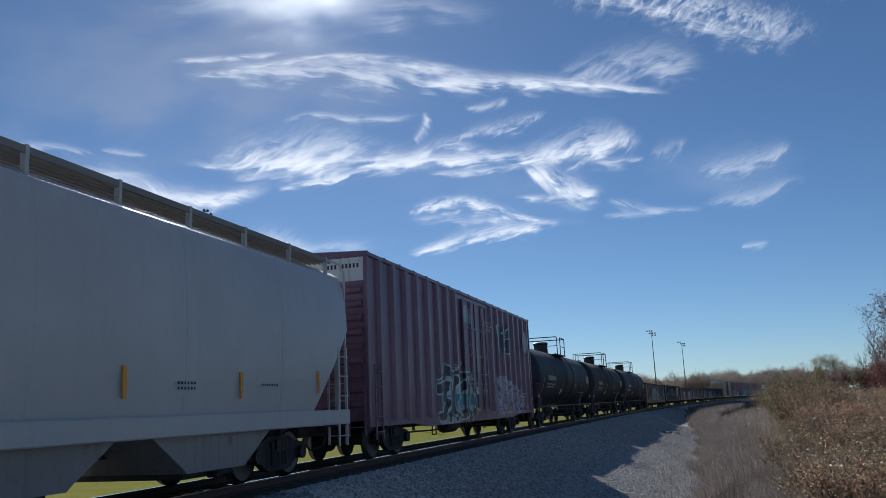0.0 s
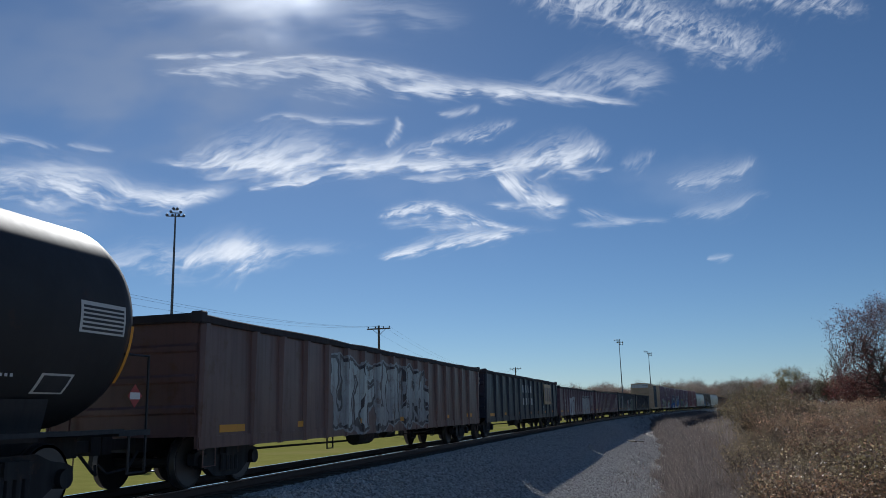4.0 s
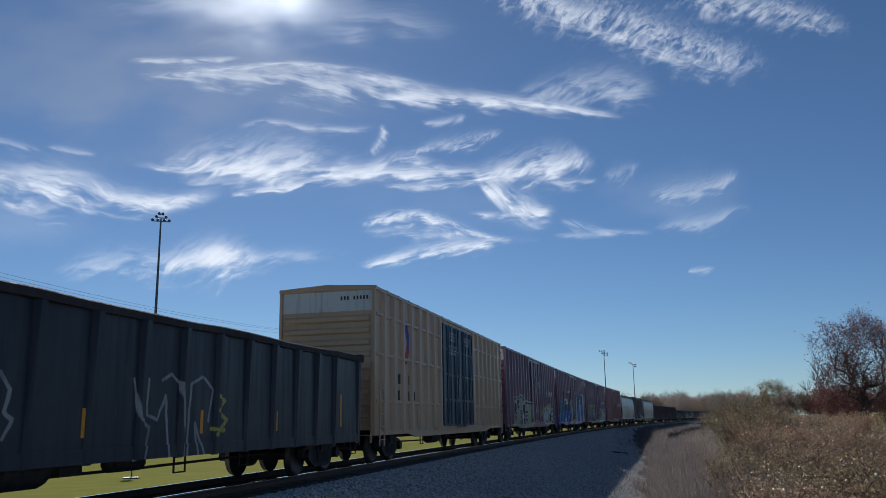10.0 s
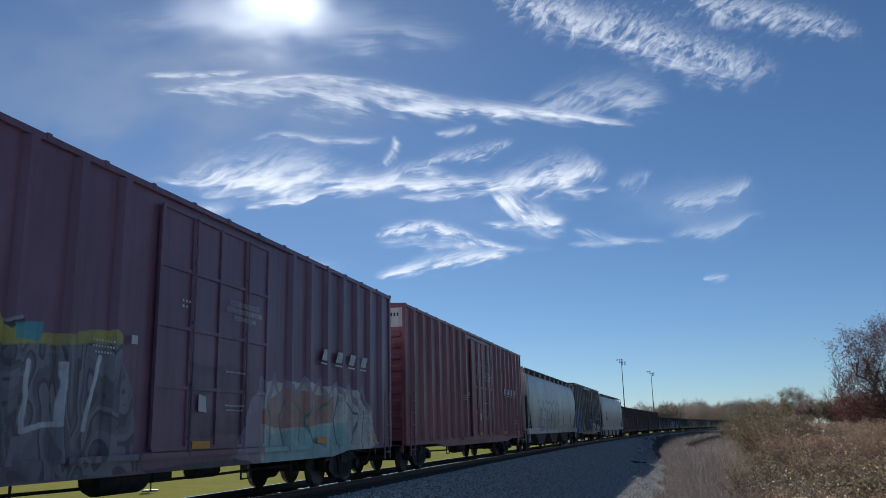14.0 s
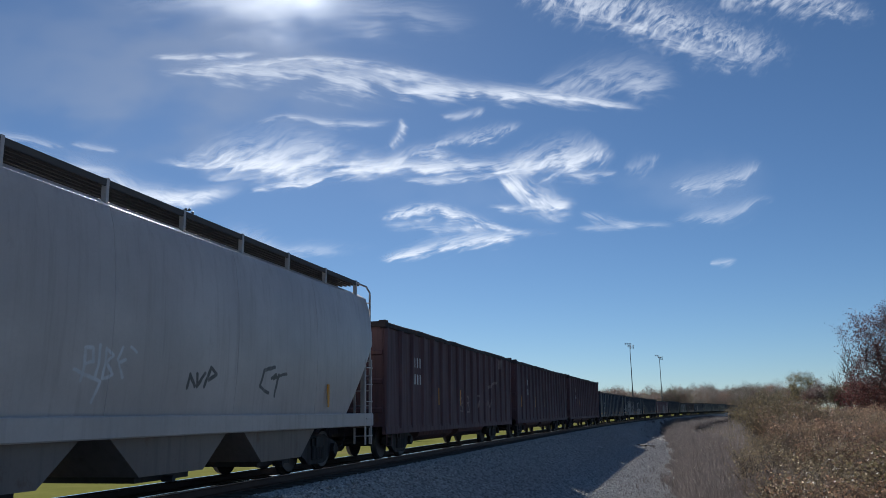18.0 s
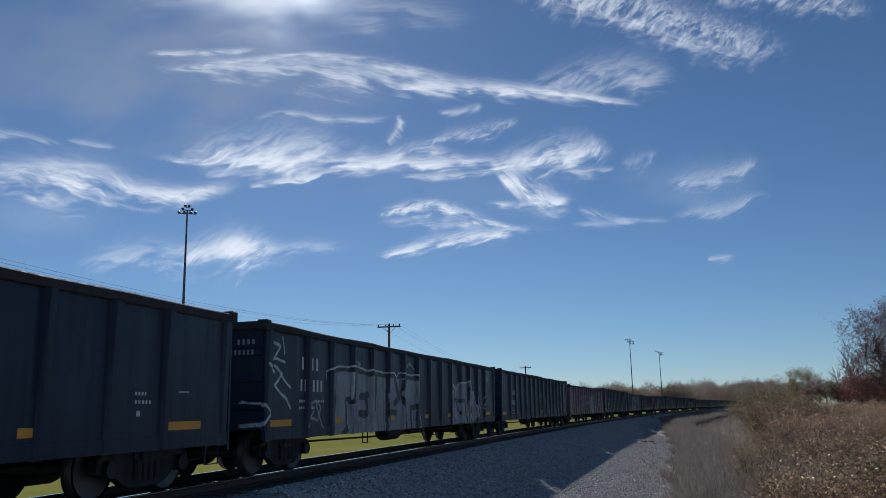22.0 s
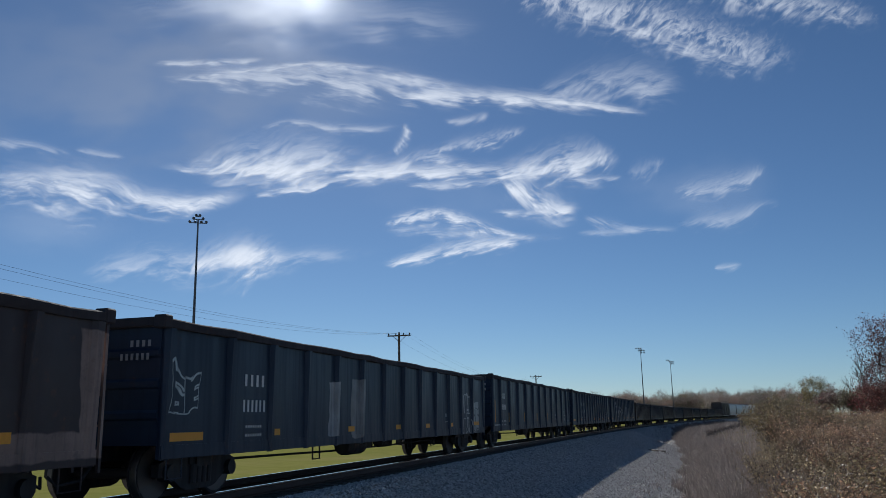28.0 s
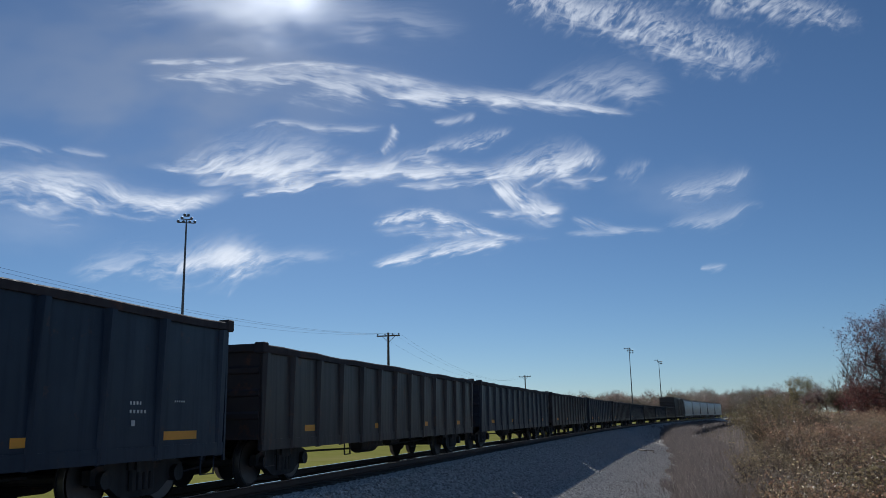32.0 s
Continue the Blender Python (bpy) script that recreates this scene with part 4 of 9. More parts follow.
def paint(name, col, dirt=None, rust=0.25, rough=0.34, fade=0.5, tags=(), spec=0.5, blocks=(), streaks=0.5, relief=0.12, letters=(), rings=(), art=()):
    """Weathered steel paint: faded patches, streaks down the side, rust, and sprayed areas."""
    dirt = dirt or tuple(k + 0.42 * c for k, c in zip((0.026, 0.023, 0.026), col))
    s = Shade(name, rough, spec=spec)
    o = s.co.outputs["Object"]
    big = s.noise(o, 0.5, 5, 0.6)
    fine = s.noise(o, 18, 5, 0.65)
    streak = s.noise(s.scaled(o, (5.0, 5.0, 0.28)), 1.6, 5, 0.6)
    pale = tuple(min(1, c * 1.55 + 0.022) for c in col)
    c = s.mix(s.math("MULTIPLY", s.span(big, 0.35, 0.75), fade), col, pale)
    for b in blocks:
        c = patched(s, o, c, b)
    for g in tags:
        c = sprayed(s, o, c, g)
    for g in rings:
        c = ringed(s, o, c, g)
    for g in letters:
        c = lettered(s, o, c, g)
    if art:
        c = pictured(s, o, c, art)
    c = s.mix(s.math("MULTIPLY", s.span(streak, 0.48, 0.72), streaks), c, dirt)
    spots = s.span(s.noise(s.add(o, (3, 7, 1)), 2.3, 6, 0.7), 0.62 - 0.16 * rust, 0.72)
    c = s.mix(s.math("MULTIPLY", spots, min(1, rust * 2)), c, RUST)
    c = s.mix(s.math("MULTIPLY", fine, 0.3), c, dirt)
    s.bump(s.math("ADD", fine, s.math("MULTIPLY", big, 2.0)), relief, 0.008)
    return s.done(c, s.span(streak, 0.3, 0.7, rough - 0.1 * streaks, min(1, rough + 0.3 * streaks)))


def plain(name, col, rough=0.6, metal=0.0, var=0.3, scale=8.0, spec=0.4):
    s = Shade(name, rough, metal, spec)
    o = s.co.outputs["Object"]
    a = s.noise(o, scale, 5, 0.6)
    b = s.noise(o, scale * 0.12, 3, 0.5)
    dark = tuple(c * (1 - var) for c in col)
    lite = tuple(min(1, c * (1 + var)) for c in col)
    s.bump(a, 0.2, 0.004)
    return s.done(s.mix(s.span(b, 0.3, 0.7), s.mix(a, dark, lite), s.mix(a, lite, col)))


M = {}
M["truck_steel"] = paint("bogie_steel", (0.014, 0.014, 0.018), dirt=(0.02, 0.018, 0.018), rust=0.25, rough=0.6, fade=0.15)
M["wheel"] = plain("wheel_steel", (0.024, 0.022, 0.024), 0.75, 0.0)
M["tread"] = plain("worn_tread", (0.16, 0.15, 0.15), 0.5, 0.8, 0.1)
M["black"] = paint("black_paint", (0.018, 0.019, 0.025), dirt=(0.022, 0.022, 0.026), rust=0.1, rough=0.5, fade=0.2)
M["worn_chord"] = paint("worn_chord", (0.04, 0.034, 0.036), rust=0.3, rough=0.72, spec=0.25)
M["mark_white"] = plain("stencil_white", (0.62, 0.62, 0.6), 0.7, 0, 0.25, 20)
M["mark_faint"] = plain("stencil_faint", (0.28, 0.28, 0.28), 0.7, 0, 0.3, 20)
M["mark_dark"] = plain("stencil_dark", (0.05, 0.05, 0.055), 0.7, 0, 0.25, 20)
M["reflector"] = plain("yellow_reflector", (0.72, 0.32, 0.036), 0.45, 0, 0.2, 12)
M["rail"] = plain("rail_steel", (0.10, 0.06, 0.045), 0.6, 0.3)
polished = Shade("rail_head", 0.1, 1.0)
M["rail_top"] = polished.done(polished.mix(polished.noise(polished.co.outputs["Object"], 3, 4), (0.5, 0.5, 0.5), (0.66, 0.66, 0.66)))
M["tie"] = plain("weathered_tie", (0.10, 0.085, 0.07), 0.9, 0, 0.4, 5)

# ---------------------------------------------------------------- mesh helpers
class Make:
    """Collects vertices and faces of one mesh."""

    def __init__(self):
        self.v, self.f, self.k, self.slot = [], [], [], 0

    def face(self, *ids):
        self.f.append(ids)
        self.k.append(self.slot)

    def box(self, x0, x1, y0, y1, z0, z1):
        b = len(self.v)
        self.v += [(x, y, z) for z in (z0, z1) for y in (y0, y1) for x in (x0, x1)]
        for q in ((0, 2, 3, 1), (4, 5, 7, 6), (0, 1, 5, 4), (2, 6, 7, 3), (0, 4, 6, 2), (1, 3, 7, 5)):
            self.face(*(b + i for i in q))
        return self

    def prism(self, poly, axis, a, b):
        """poly: corners in the two other axes (in xyz order), pushed from a to b along axis."""
        n, s = len(poly), len(self.v)
        for w in (a, b):
            for p, q in poly:
                self.v.append((w, p, q) if axis == "x" else (p, w, q) if axis == "y" else (p, q, w))
        for i in range(n):
            j = (i + 1) % n
            self.face(s + i, s + j, s + n + j, s + n + i)
        self.face(*range(s + n - 1, s - 1, -1))
        self.face(*range(s + n, s + 2 * n))
        return self

    def tube(self, p, q, r, n=8, r2=None):
        p, q = Vector(p), Vector(q)
        r2 = r if r2 is None else r2
        w = (q - p).normalized()
        u = w.orthogonal().normalized()
        t = w.cross(u)
        s = len(self.v)
        for c, rr in ((p, r), (q, r2)):
            for i in range(n):
                a = 2 * math.pi * i / n
                self.v.append(tuple(c + (u * math.cos(a) + t * math.sin(a)) * rr))
        for i in range(n):
            j = (i + 1) % n
            self.face(s + i, s + j, s + n + j, s + n + i)
        self.face(*range(s + n - 1, s - 1, -1))
        self.face(*range(s + n, s + 2 * n))
        return self

    def pipe(self, pts, r, n=6):
        """One bent tube through the points."""
        pts = [Vector(p) for p in pts]
        s, m = len(self.v), len(pts)
        u = None
        for i, p in enumerate(pts):
            w = ((pts[i] - pts[i - 1]).normalized() if i else Vector()) + ((pts[i + 1] - pts[i]).normalized() if i < m - 1 else Vector())
            w.normalize()
            u = w.orthogonal().normalized() if u is None else (u - w * u.dot(w)).normalized()
            t = w.cross(u)
            for j in range(n):
                a = 2 * math.pi * j / n
                self.v.append(tuple(p + (u * math.cos(a) + t * math.sin(a)) * r))
        for i in range(m - 1):
            for j in range(n):
                k = (j + 1) % n
                self.face(s + i * n + j, s + i * n + k, s + (i + 1) * n + k, s + (i + 1) * n + j)
        self.face(*range(s + n - 1, s - 1, -1))
        self.face(*range(s + (m - 1) * n, s + m * n))
        return self

    def lathe(self, prof, centre, axis, n=24, closed=False):
        """prof: (along, radius) pairs turned about an axis through centre."""
        s = len(self.v)
        c = Vector(centre)
        for a, r in prof:
            for i in range(n):
                t = 2 * math.pi * i / n
                p, q = r * math.cos(t), r * math.sin(t)
                self.v.append(tuple(c + Vector((a, p, q) if axis == "x" else (p, a, q) if axis == "y" else (p, q, a))))
        for j in range(len(prof) - 1):
            for i in range(n):
                k = (i + 1) % n
                self.face(s + j * n + i, s + j * n + k, s + (j + 1) * n + k, s + (j + 1) * n + i)
        if not closed:
            e = s + (len(prof) - 1) * n
            self.face(*range(s + n - 1, s - 1, -1))
            self.face(*range(e, e + n))
        return self

    def mesh(self, name, slots=1, smooth=True, bevel=0.0):
        me = bpy.data.meshes.new(name)
        me.from_pydata(self.v, [], self.f)
        me.polygons.foreach_set("material_index", self.k)
        bm = bmesh.new()
        bm.from_mesh(me)
        bmesh.ops.recalc_face_normals(bm, faces=bm.faces)
        if bevel:
            bmesh.ops.bevel(bm, geom=bm.edges[:], offset=bevel, segments=1, affect="EDGES")
        bm.to_mesh(me)
        bm.free()
        for _ in range(slots):
            me.materials.append(None)
        if smooth:
            me.shade_smooth()
            me.set_sharp_from_angle(angle=radians(34))
        return me


def dress(ob, mats):
    for slot, m in zip(ob.material_slots, mats):
        slot.link = "OBJECT"
        slot.material = m


def part(name, mesh, mats, parent, label="", m=None):
    """One mesh object under a thing or a part."""
    ob = new(name, mesh)
    ob.parent = parent
    if m is not None:
        ob.matrix_basis = m
    dress(ob, mats if isinstance(mats, (list, tuple)) else [mats])
    return tagged(ob, label)


CACHE = {}


def once(key, build, slots=1, smooth=True, bevel=0.0):
    """The mesh that build(Make()) fills, made once for each key."""
    if key not in CACHE:
        mk = Make()
        build(mk)
        CACHE[key] = mk.mesh(str(key[0]) if isinstance(key, tuple) else key, slots, smooth, bevel)
    return CACHE[key]


# ---------------------------------------------------------------- the track's line
CURVE, BEND_FROM, BEND_TO, OFF = 0.0006, 10.0, 420.0, -8.9


def track(s):
    """The place and heading of the track's centre s metres along it."""
    if s <= BEND_FROM:
        return OFF, s, 0.0
    u = min(s, BEND_TO) - BEND_FROM
    a = CURVE * u
    x, y = OFF + (1 - math.cos(a)) / CURVE, BEND_FROM + math.sin(a) / CURVE
    if s > BEND_TO:
        x, y = x + (s - BEND_TO) * math.sin(a), y + (s - BEND_TO) * math.cos(a)
    return x, y, a


def beside(s, o, z):
    """A place o metres to the camera's side of the track's centre."""
    x, y, a = track(s)
    return Vector((x + o * math.cos(a), y - o * math.sin(a), z))


def line_x(y):
    """The x of the track's centre at the world's y."""
    if y <= BEND_FROM:
        return OFF
    lim = track(BEND_TO)
    if y > lim[1]:
        return lim[0] + (y - lim[1]) * math.tan(lim[2])
    r = 1 / CURVE
    return OFF + r - math.sqrt(r * r - (y - BEND_FROM) ** 2)

# ---------------------------------------------------------------- ground
def gravel():
    s = Shade("ballast_gravel", 0.9, spec=0.25)
    o = s.co.outputs["Object"]
    who = s.cells(o, 17.0, "F1", 1.0, "Color")
    dist = s.cells(o, 17.0)
    tone = s.xyz(who)[0]
    c = s.ramp(tone, [(0.0, (0.34, 0.32, 0.295)), (0.35, (0.52, 0.49, 0.455)), (0.7, (0.64, 0.61, 0.57)), (1.0, (0.82, 0.79, 0.74))])
    # shade between the stones, painted as a darker rim of each cell
    c = s.mix(s.span(dist, 0.35, 0.85), c, (0.19, 0.18, 0.165))
    patch = s.noise(o, 0.35, 5, 0.65)
    c = s.mix(s.span(patch, 0.45, 0.75, 0, 0.55), c, (0.44, 0.395, 0.34))
    h = s.math("SUBTRACT", s.math("MULTIPLY", tone, 0.6), dist)
    s.bump(s.math("ADD", h, s.noise(o, 60, 3)), 1.0, 0.05)
    return s.done(c)


def turf(name, a, b, c0, blade=1.0):
    s = Shade(name, 1.0, spec=0.0)
    o = s.co.outputs["Object"]
    fine = s.noise(s.scaled(o, (1, 1, 0.3)), 22 * blade, 6, 0.7)
    big = s.noise(o, 0.08, 5, 0.6)
    mid = s.noise(o, 0.9, 4, 0.6)
    c = s.mix(s.span(mid, 0.3, 0.7), a, b)
    c = s.mix(s.span(big, 0.5, 0.75), c, c0)
    c = s.mix(s.math("MULTIPLY", fine, 0.5), c, tuple(x * 0.35 for x in a))
    s.bump(fine, 0.5, 0.03)
    return s.done(c)


M["gravel"] = gravel()
M["lawn"] = turf("mown_lawn", (0.22, 0.225, 0.06), (0.27, 0.26, 0.078), (0.31, 0.27, 0.115))
M["rough_grass"] = turf("dry_rough_grass", (0.16, 0.135, 0.115), (0.20, 0.165, 0.14), (0.15, 0.14, 0.10))
M["pale_concrete"] = plain("pale_concrete", (0.55, 0.54, 0.52), 0.85, 0, 0.12, 3)


def fall(o, y):
    """The ground's height o metres to the camera's side of the track."""
    a = abs(o)
    if o >= 0:
        z = -0.22 if a < 2.0 else -0.22 - 1.28 * min(1, (a - 2.0) / 2.5)
        if a > 4.5:
            z -= 1.0 * min(1, (a - 4.5) / 4.1)
        if a > 8.9:
            z += 0.75 * min(1, (a - 8.9) / 5.0) + 1.3 * min(1, (a - 8.9) / 40.0) ** 0.8
        rise = max(0.0, min(1.0, (12 - y) / 6))
        return z * (1 - rise) + max(z, -0.35) * rise
    return -0.22 if a < 2.1 else -0.22 - 0.7 * min(1, (a - 2.1) / 2.4)


def verge(y):
    """Where the gravel ends and the weeds begin, beside the track."""
    return max(3.2, 8.6 - 0.019 * max(0.0, y - 30) - 0.06 * max(0.0, y - 72))


def build_ground():
    xs = [-3200, -1500, -700, -350, -180, -110, -70, -45, -30, -20, -14, -10, -7, -5.5, -4.5, -3.6, -2.8, -2.1, -1.2, 0, 1.2, 2.0,
          2.5, 3, 3.5, 4, 4.5, 5, 5.6, 6.3, 7, 7.8, 8.6, 9.5, 11, 13, 16, 20, 26, 34, 45, 60, 85, 120, 180, 300, 600, 1400, 3200]
    ys = [-3200, -1500, -800, -400, -200, -100, -50, -25, -10, 0, 3, 6, 8, 10] + list(np.arange(12, 60, 1.0)) + list(np.arange(60, 130, 3.0)) \
        + list(np.arange(130, 430, 10.0)) + [450, 500, 600, 800, 1100, 1600, 2400, 3400]
    v, f, k = [], [], []
    for y in ys:
        for o in xs:
            v.append((line_x(y) + o, y, fall(o, y)))
    n = len(xs)
    for j in range(len(ys) - 1):
        for i in range(n - 1):
            f.append((j * n + i, j * n + i + 1, (j + 1) * n + i + 1, (j + 1) * n + i))
            m = (xs[i] + xs[i + 1]) / 2
            k.append(0 if -6.0 < m < verge(ys[j]) + 0.2 or (0 < m < 22 and ys[j] > -30 and ys[j] < 12) else 1 if m < 0 or (m > 26 and ys[j] > 55) else 2)
    me = bpy.data.meshes.new("ground")
    me.from_pydata(v, [], f)
    for m in ("gravel", "lawn", "rough_grass"):
        me.materials.append(M[m])
    me.polygons.foreach_set("material_index", k)
    me.shade_smooth()
    return tagged(new("ground", me), "gravel bed beside the track, mown lawn and dry rough grass", "ground", kind="structure")


ground = build_ground()


def sweep(mk, prof, s0, s1, step):
    """Push a closed profile of (offset, height) along the track."""
    n, base, k = len(prof), len(mk.v), 0
    ss = list(np.arange(s0, s1 + 0.01, step))
    for s in ss:
        for o, z in prof:
            mk.v.append(tuple(beside(float(s), o, z)))
    for j in range(len(ss) - 1):
        for i in range(n):
            q = (i + 1) % n
            mk.face(base + j * n + i, base + j * n + q, base + (j + 1) * n + q, base + (j + 1) * n + i)


def build_track():
    tr = tagged(new("railway_track"), "single railway track of steel rails on wooden ties", "track", kind="structure")
    for side in (-1, 1):
        c = side * 0.755
        mk = Make()
        sweep(mk, [(c - 0.07, -0.18), (c + 0.07, -0.18), (c + 0.07, -0.165), (c + 0.012, -0.14), (c + 0.012, -0.045), (c + 0.036, -0.03),
                   (c + 0.036, -0.022), (c - 0.036, -0.022), (c - 0.036, -0.03), (c - 0.012, -0.045), (c - 0.012, -0.14), (c - 0.07, -0.165)], -60, 440, 5)
        part("rail", mk.mesh("rail"), M["rail"], tr)
        mk = Make()
        sweep(mk, [(c - 0.036, -0.022), (c + 0.036, -0.022), (c + 0.036, -0.006), (c + 0.03, 0.0), (c - 0.03, 0.0), (c - 0.036, -0.006)], -60, 440, 5)
        part("rail_head", mk.mesh("rail_head"), M["rail_top"], tr, "polished running surface")
    me = once("tie", lambda k: k.box(-1.3, 1.3, -0.115, 0.115, -0.1, 0.06))
    far = Make()
    for i in range(700):
        s = 4 + i * 0.52
        x, y, a = track(s)
        if i < 150:
            part("tie", me, M["tie"], tr, m=pose(x, y, -0.235, 0, 0, -math.degrees(a)))
        else:
            far.box(x - 1.3, x + 1.3, y - 0.115, y + 0.115, -0.335, -0.175)
    tagged(part("distant_ties", far.mesh("distant_ties"), M["tie"], tr), kind="stuff")


build_track()

# ---------------------------------------------------------------- running gear
WHEEL_R = 0.457


def wheelset_mesh(k):
    k.tube((-1.02, 0, 0), (1.02, 0, 0), 0.08, 10)
    for sd in (-1, 1):
        k.slot = 0
        c = sd * 0.755
        k.lathe([(c - 0.05, 0.10), (c - 0.05, 0.2), (c - 0.02, 0.38), (c - 0.07, 0.42), (c - 0.07, 0.452), (c + 0.07, 0.452), (c + 0.07, 0.41),
                 (c + 0.02, 0.38), (c + 0.03, 0.2), (c + 0.07, 0.10)], (0, 0, 0), "x", 28)
        f = c - sd * 0.06
        k.lathe([(f - 0.015, 0.452), (f - 0.01, 0.482), (f + 0.01, 0.482), (f + 0.015, 0.452)], (0, 0, 0), "x", 28)
        k.slot = 1
        k.lathe([(c - 0.06, 0.452), (c - 0.055, 0.457), (c + 0.065, 0.457), (c + 0.07, 0.452)], (0, 0, 0), "x", 28)
        k.slot = 0
        for i in range(6):
            a = i * math.pi / 3
            k.tube((c + sd * 0.02, 0.27 * math.cos(a), 0.27 * math.sin(a)), (c + sd * 0.045, 0.27 * math.cos(a), 0.27 * math.sin(a)), 0.025, 6)


def frame_mesh(k, x):
    prof = [(-1.12, 0.60), (-0.95, 0.66), (-0.68, 0.70), (-0.42, 0.80), (0.42, 0.80), (0.68, 0.70), (0.95, 0.66), (1.12, 0.60), (1.12, 0.40),
            (0.78, 0.38), (0.5, 0.20), (0.34, 0.16), (-0.34, 0.16), (-0.5, 0.20), (-0.78, 0.38), (-1.12, 0.40)]
    k.prism(prof, "x", x - 0.07, x + 0.07)
    for y in (-0.89, 0.89):
        k.tube((x - 0.05 if x > 0 else x + 0.05, y, 0.457), (x + (0.16 if x > 0 else -0.16), y, 0.457), 0.13, 12)
    o = x + (0.09 if x > 0 else -0.09)
    for y in (-0.22, -0.075, 0.075, 0.22):
        k.tube((o, y, 0.26), (o, y, 0.56), 0.062, 8)
    k.box(min(x, o) - 0.02, max(x, o) + 0.02, -0.33, 0.33, 0.56, 0.72)


def bolster_mesh(k):
    k.box(-1.15, 1.15, -0.2, 0.2, 0.52, 0.74)
    k.tube((0, 0, 0.7), (0, 0, 0.86), 0.2, 14)
    for y in (-0.55, 0.55):
        k.box(-0.85, 0.85, y - 0.06, y + 0.06, 0.34, 0.46)


WHEELS = []


def bogie(car, y):
    b = part("bogie", once("bogie", bolster_mesh), M["truck_steel"], car, "dark cast-steel bogie", pose(0, y, 0))
    for x in (-1.0, 1.0):
        part("side_frame", once(("side_frame", x), lambda k: frame_mesh(k, x)), M["truck_steel"], b)
    for w in (-0.89, 0.89):
        ws = part("wheelset", once("wheelset", wheelset_mesh, 2), [M["wheel"], M["tread"]], b, "steel wheels with bright treads", pose(0, w, WHEEL_R))
        WHEELS.append((car, y + w, ws))
    return b


def coupler_mesh(k, y, s):
    k.box(-0.09, 0.09, *sorted((y - s * 0.4, y + s * 0.42)), 0.72, 0.9)
    k.box(-0.17, 0.13, *sorted((y + s * 0.38, y + s * 0.62)), 0.66, 0.96)
    k.pipe([(0.3, y - s * 0.1, 0.7), (0.32, y + s * 0.2, 0.42), (0.15, y + s * 0.5, 0.36), (0.05, y + s * 0.6, 0.5)], 0.025)


def under(car, key, h, inset, rig=True, stub=0.0):
    """Centre sill, couplers, bogies and brake rigging of a car of half length h."""
    if not stub:
        part("centre_sill", once(("centre_sill", key), lambda k: k.box(-0.25, 0.25, -h + 0.1, h - 0.1, 0.66, 0.98)), M["truck_steel"], car)
    for s in (-1, 1):
        if stub:
            part("stub_sill", once(("stub_sill", key, s), lambda k: k.box(-0.25, 0.25, *sorted((s * (h - 0.1), s * (h - stub))), 0.66, 1.0)), M["truck_steel"], car)
        part("coupler", once(("coupler", key, s), lambda k: coupler_mesh(k, s * h, s)), M["truck_steel"], car)
        bogie(car, s * (h - inset))
    if rig:
        def gear(k):
            k.lathe([(-0.62, 0.05), (-0.6, 0.2), (-0.5, 0.24), (0.5, 0.24), (0.6, 0.2), (0.62, 0.05)], (0.75, -1.2, 0.62), "y", 14)
            k.tube((0.55, 1.2, 0.62), (0.55, 2.0, 0.62), 0.15, 12)
            k.box(0.35, 0.75, -0.2, 0.3, 0.5, 0.85)
            k.pipe([(0.5, -h + 3.4, 0.55), (0.5, -1.9, 0.5), (0.5, 2.2, 0.5), (0.5, h - 3.4, 0.55)], 0.025)
            for y in (-h * 0.42, h * 0.2, h * 0.42):
                k.pipe([(1.15, y, 0.8), (1.15, y, 0.42), (1.15, y + 0.35, 0.42), (1.15, y + 0.35, 0.8)], 0.02)
        part("brake_gear", once(("brake_gear", key), gear), M["truck_steel"], car)


def ladder_mesh(k, x, y, z0, z1, w=0.42, n=None):
    n = n or max(2, int((z1 - z0) / 0.36))
    for d in (0, w):
        k.box(x, x + 0.03, y + d - 0.025, y + d + 0.025, z0, z1)
    for i in range(n):
        z = z0 + (i + 0.5) * (z1 - z0) / n
        k.tube((x + 0.05, y, z), (x + 0.05, y + w, z), 0.014, 6)


def end_ladder_mesh(k, x, y, s, z0, z1):
    for d in (0, 0.42):
        k.box(x - d - 0.02, x - d + 0.02, *sorted((y, y + s * 0.05)), z0, z1)
    n = int((z1 - z0) / 0.38)
    for i in range(n):
        z = z0 + (i + 0.5) * (z1 - z0) / n
        k.tube((x - 0.42, y + s * 0.07, z), (x, y + s * 0.07, z), 0.014, 6)


def strokes_mesh(k, x, y, z, wide, high, count, seed):
    """A row of plain bars in place of a car's stencilled marks."""
    r = random.Random(seed)
    w = wide / count
    for i in range(count):
        y0 = y + i * w
        k.box(x, x + 0.003, y0, y0 + w * r.uniform(0.4, 0.6), z, z + high * 0.8)


def lettering(car, x, y, z, wide, high, count, seed, mat, label):
    """Marks as plain bars: tall ones each a part, small rows in one."""
    if high < 0.2:
        part("lettering", once(("lettering", x, y, z, wide, high, count, seed), lambda k: strokes_mesh(k, x, y, z, wide, high, count, seed)), mat, car, label)["kind"] = "stuff"
        return
    r = random.Random(seed)
    w = wide / count
    for i in range(count):
        y0, y1 = y + i * w, y + i * w + w * r.uniform(0.34, 0.46)
        part("letter_bar", once(("letter_bar", x, y0, y1, z, high), lambda k: k.box(x, x + 0.003, y0, y1, z, z + high)), mat, car, label)


def sticker(car, name, key, mat, label, *box):
    return part(name, once(key, lambda k: k.box(*box)), mat, car, label)


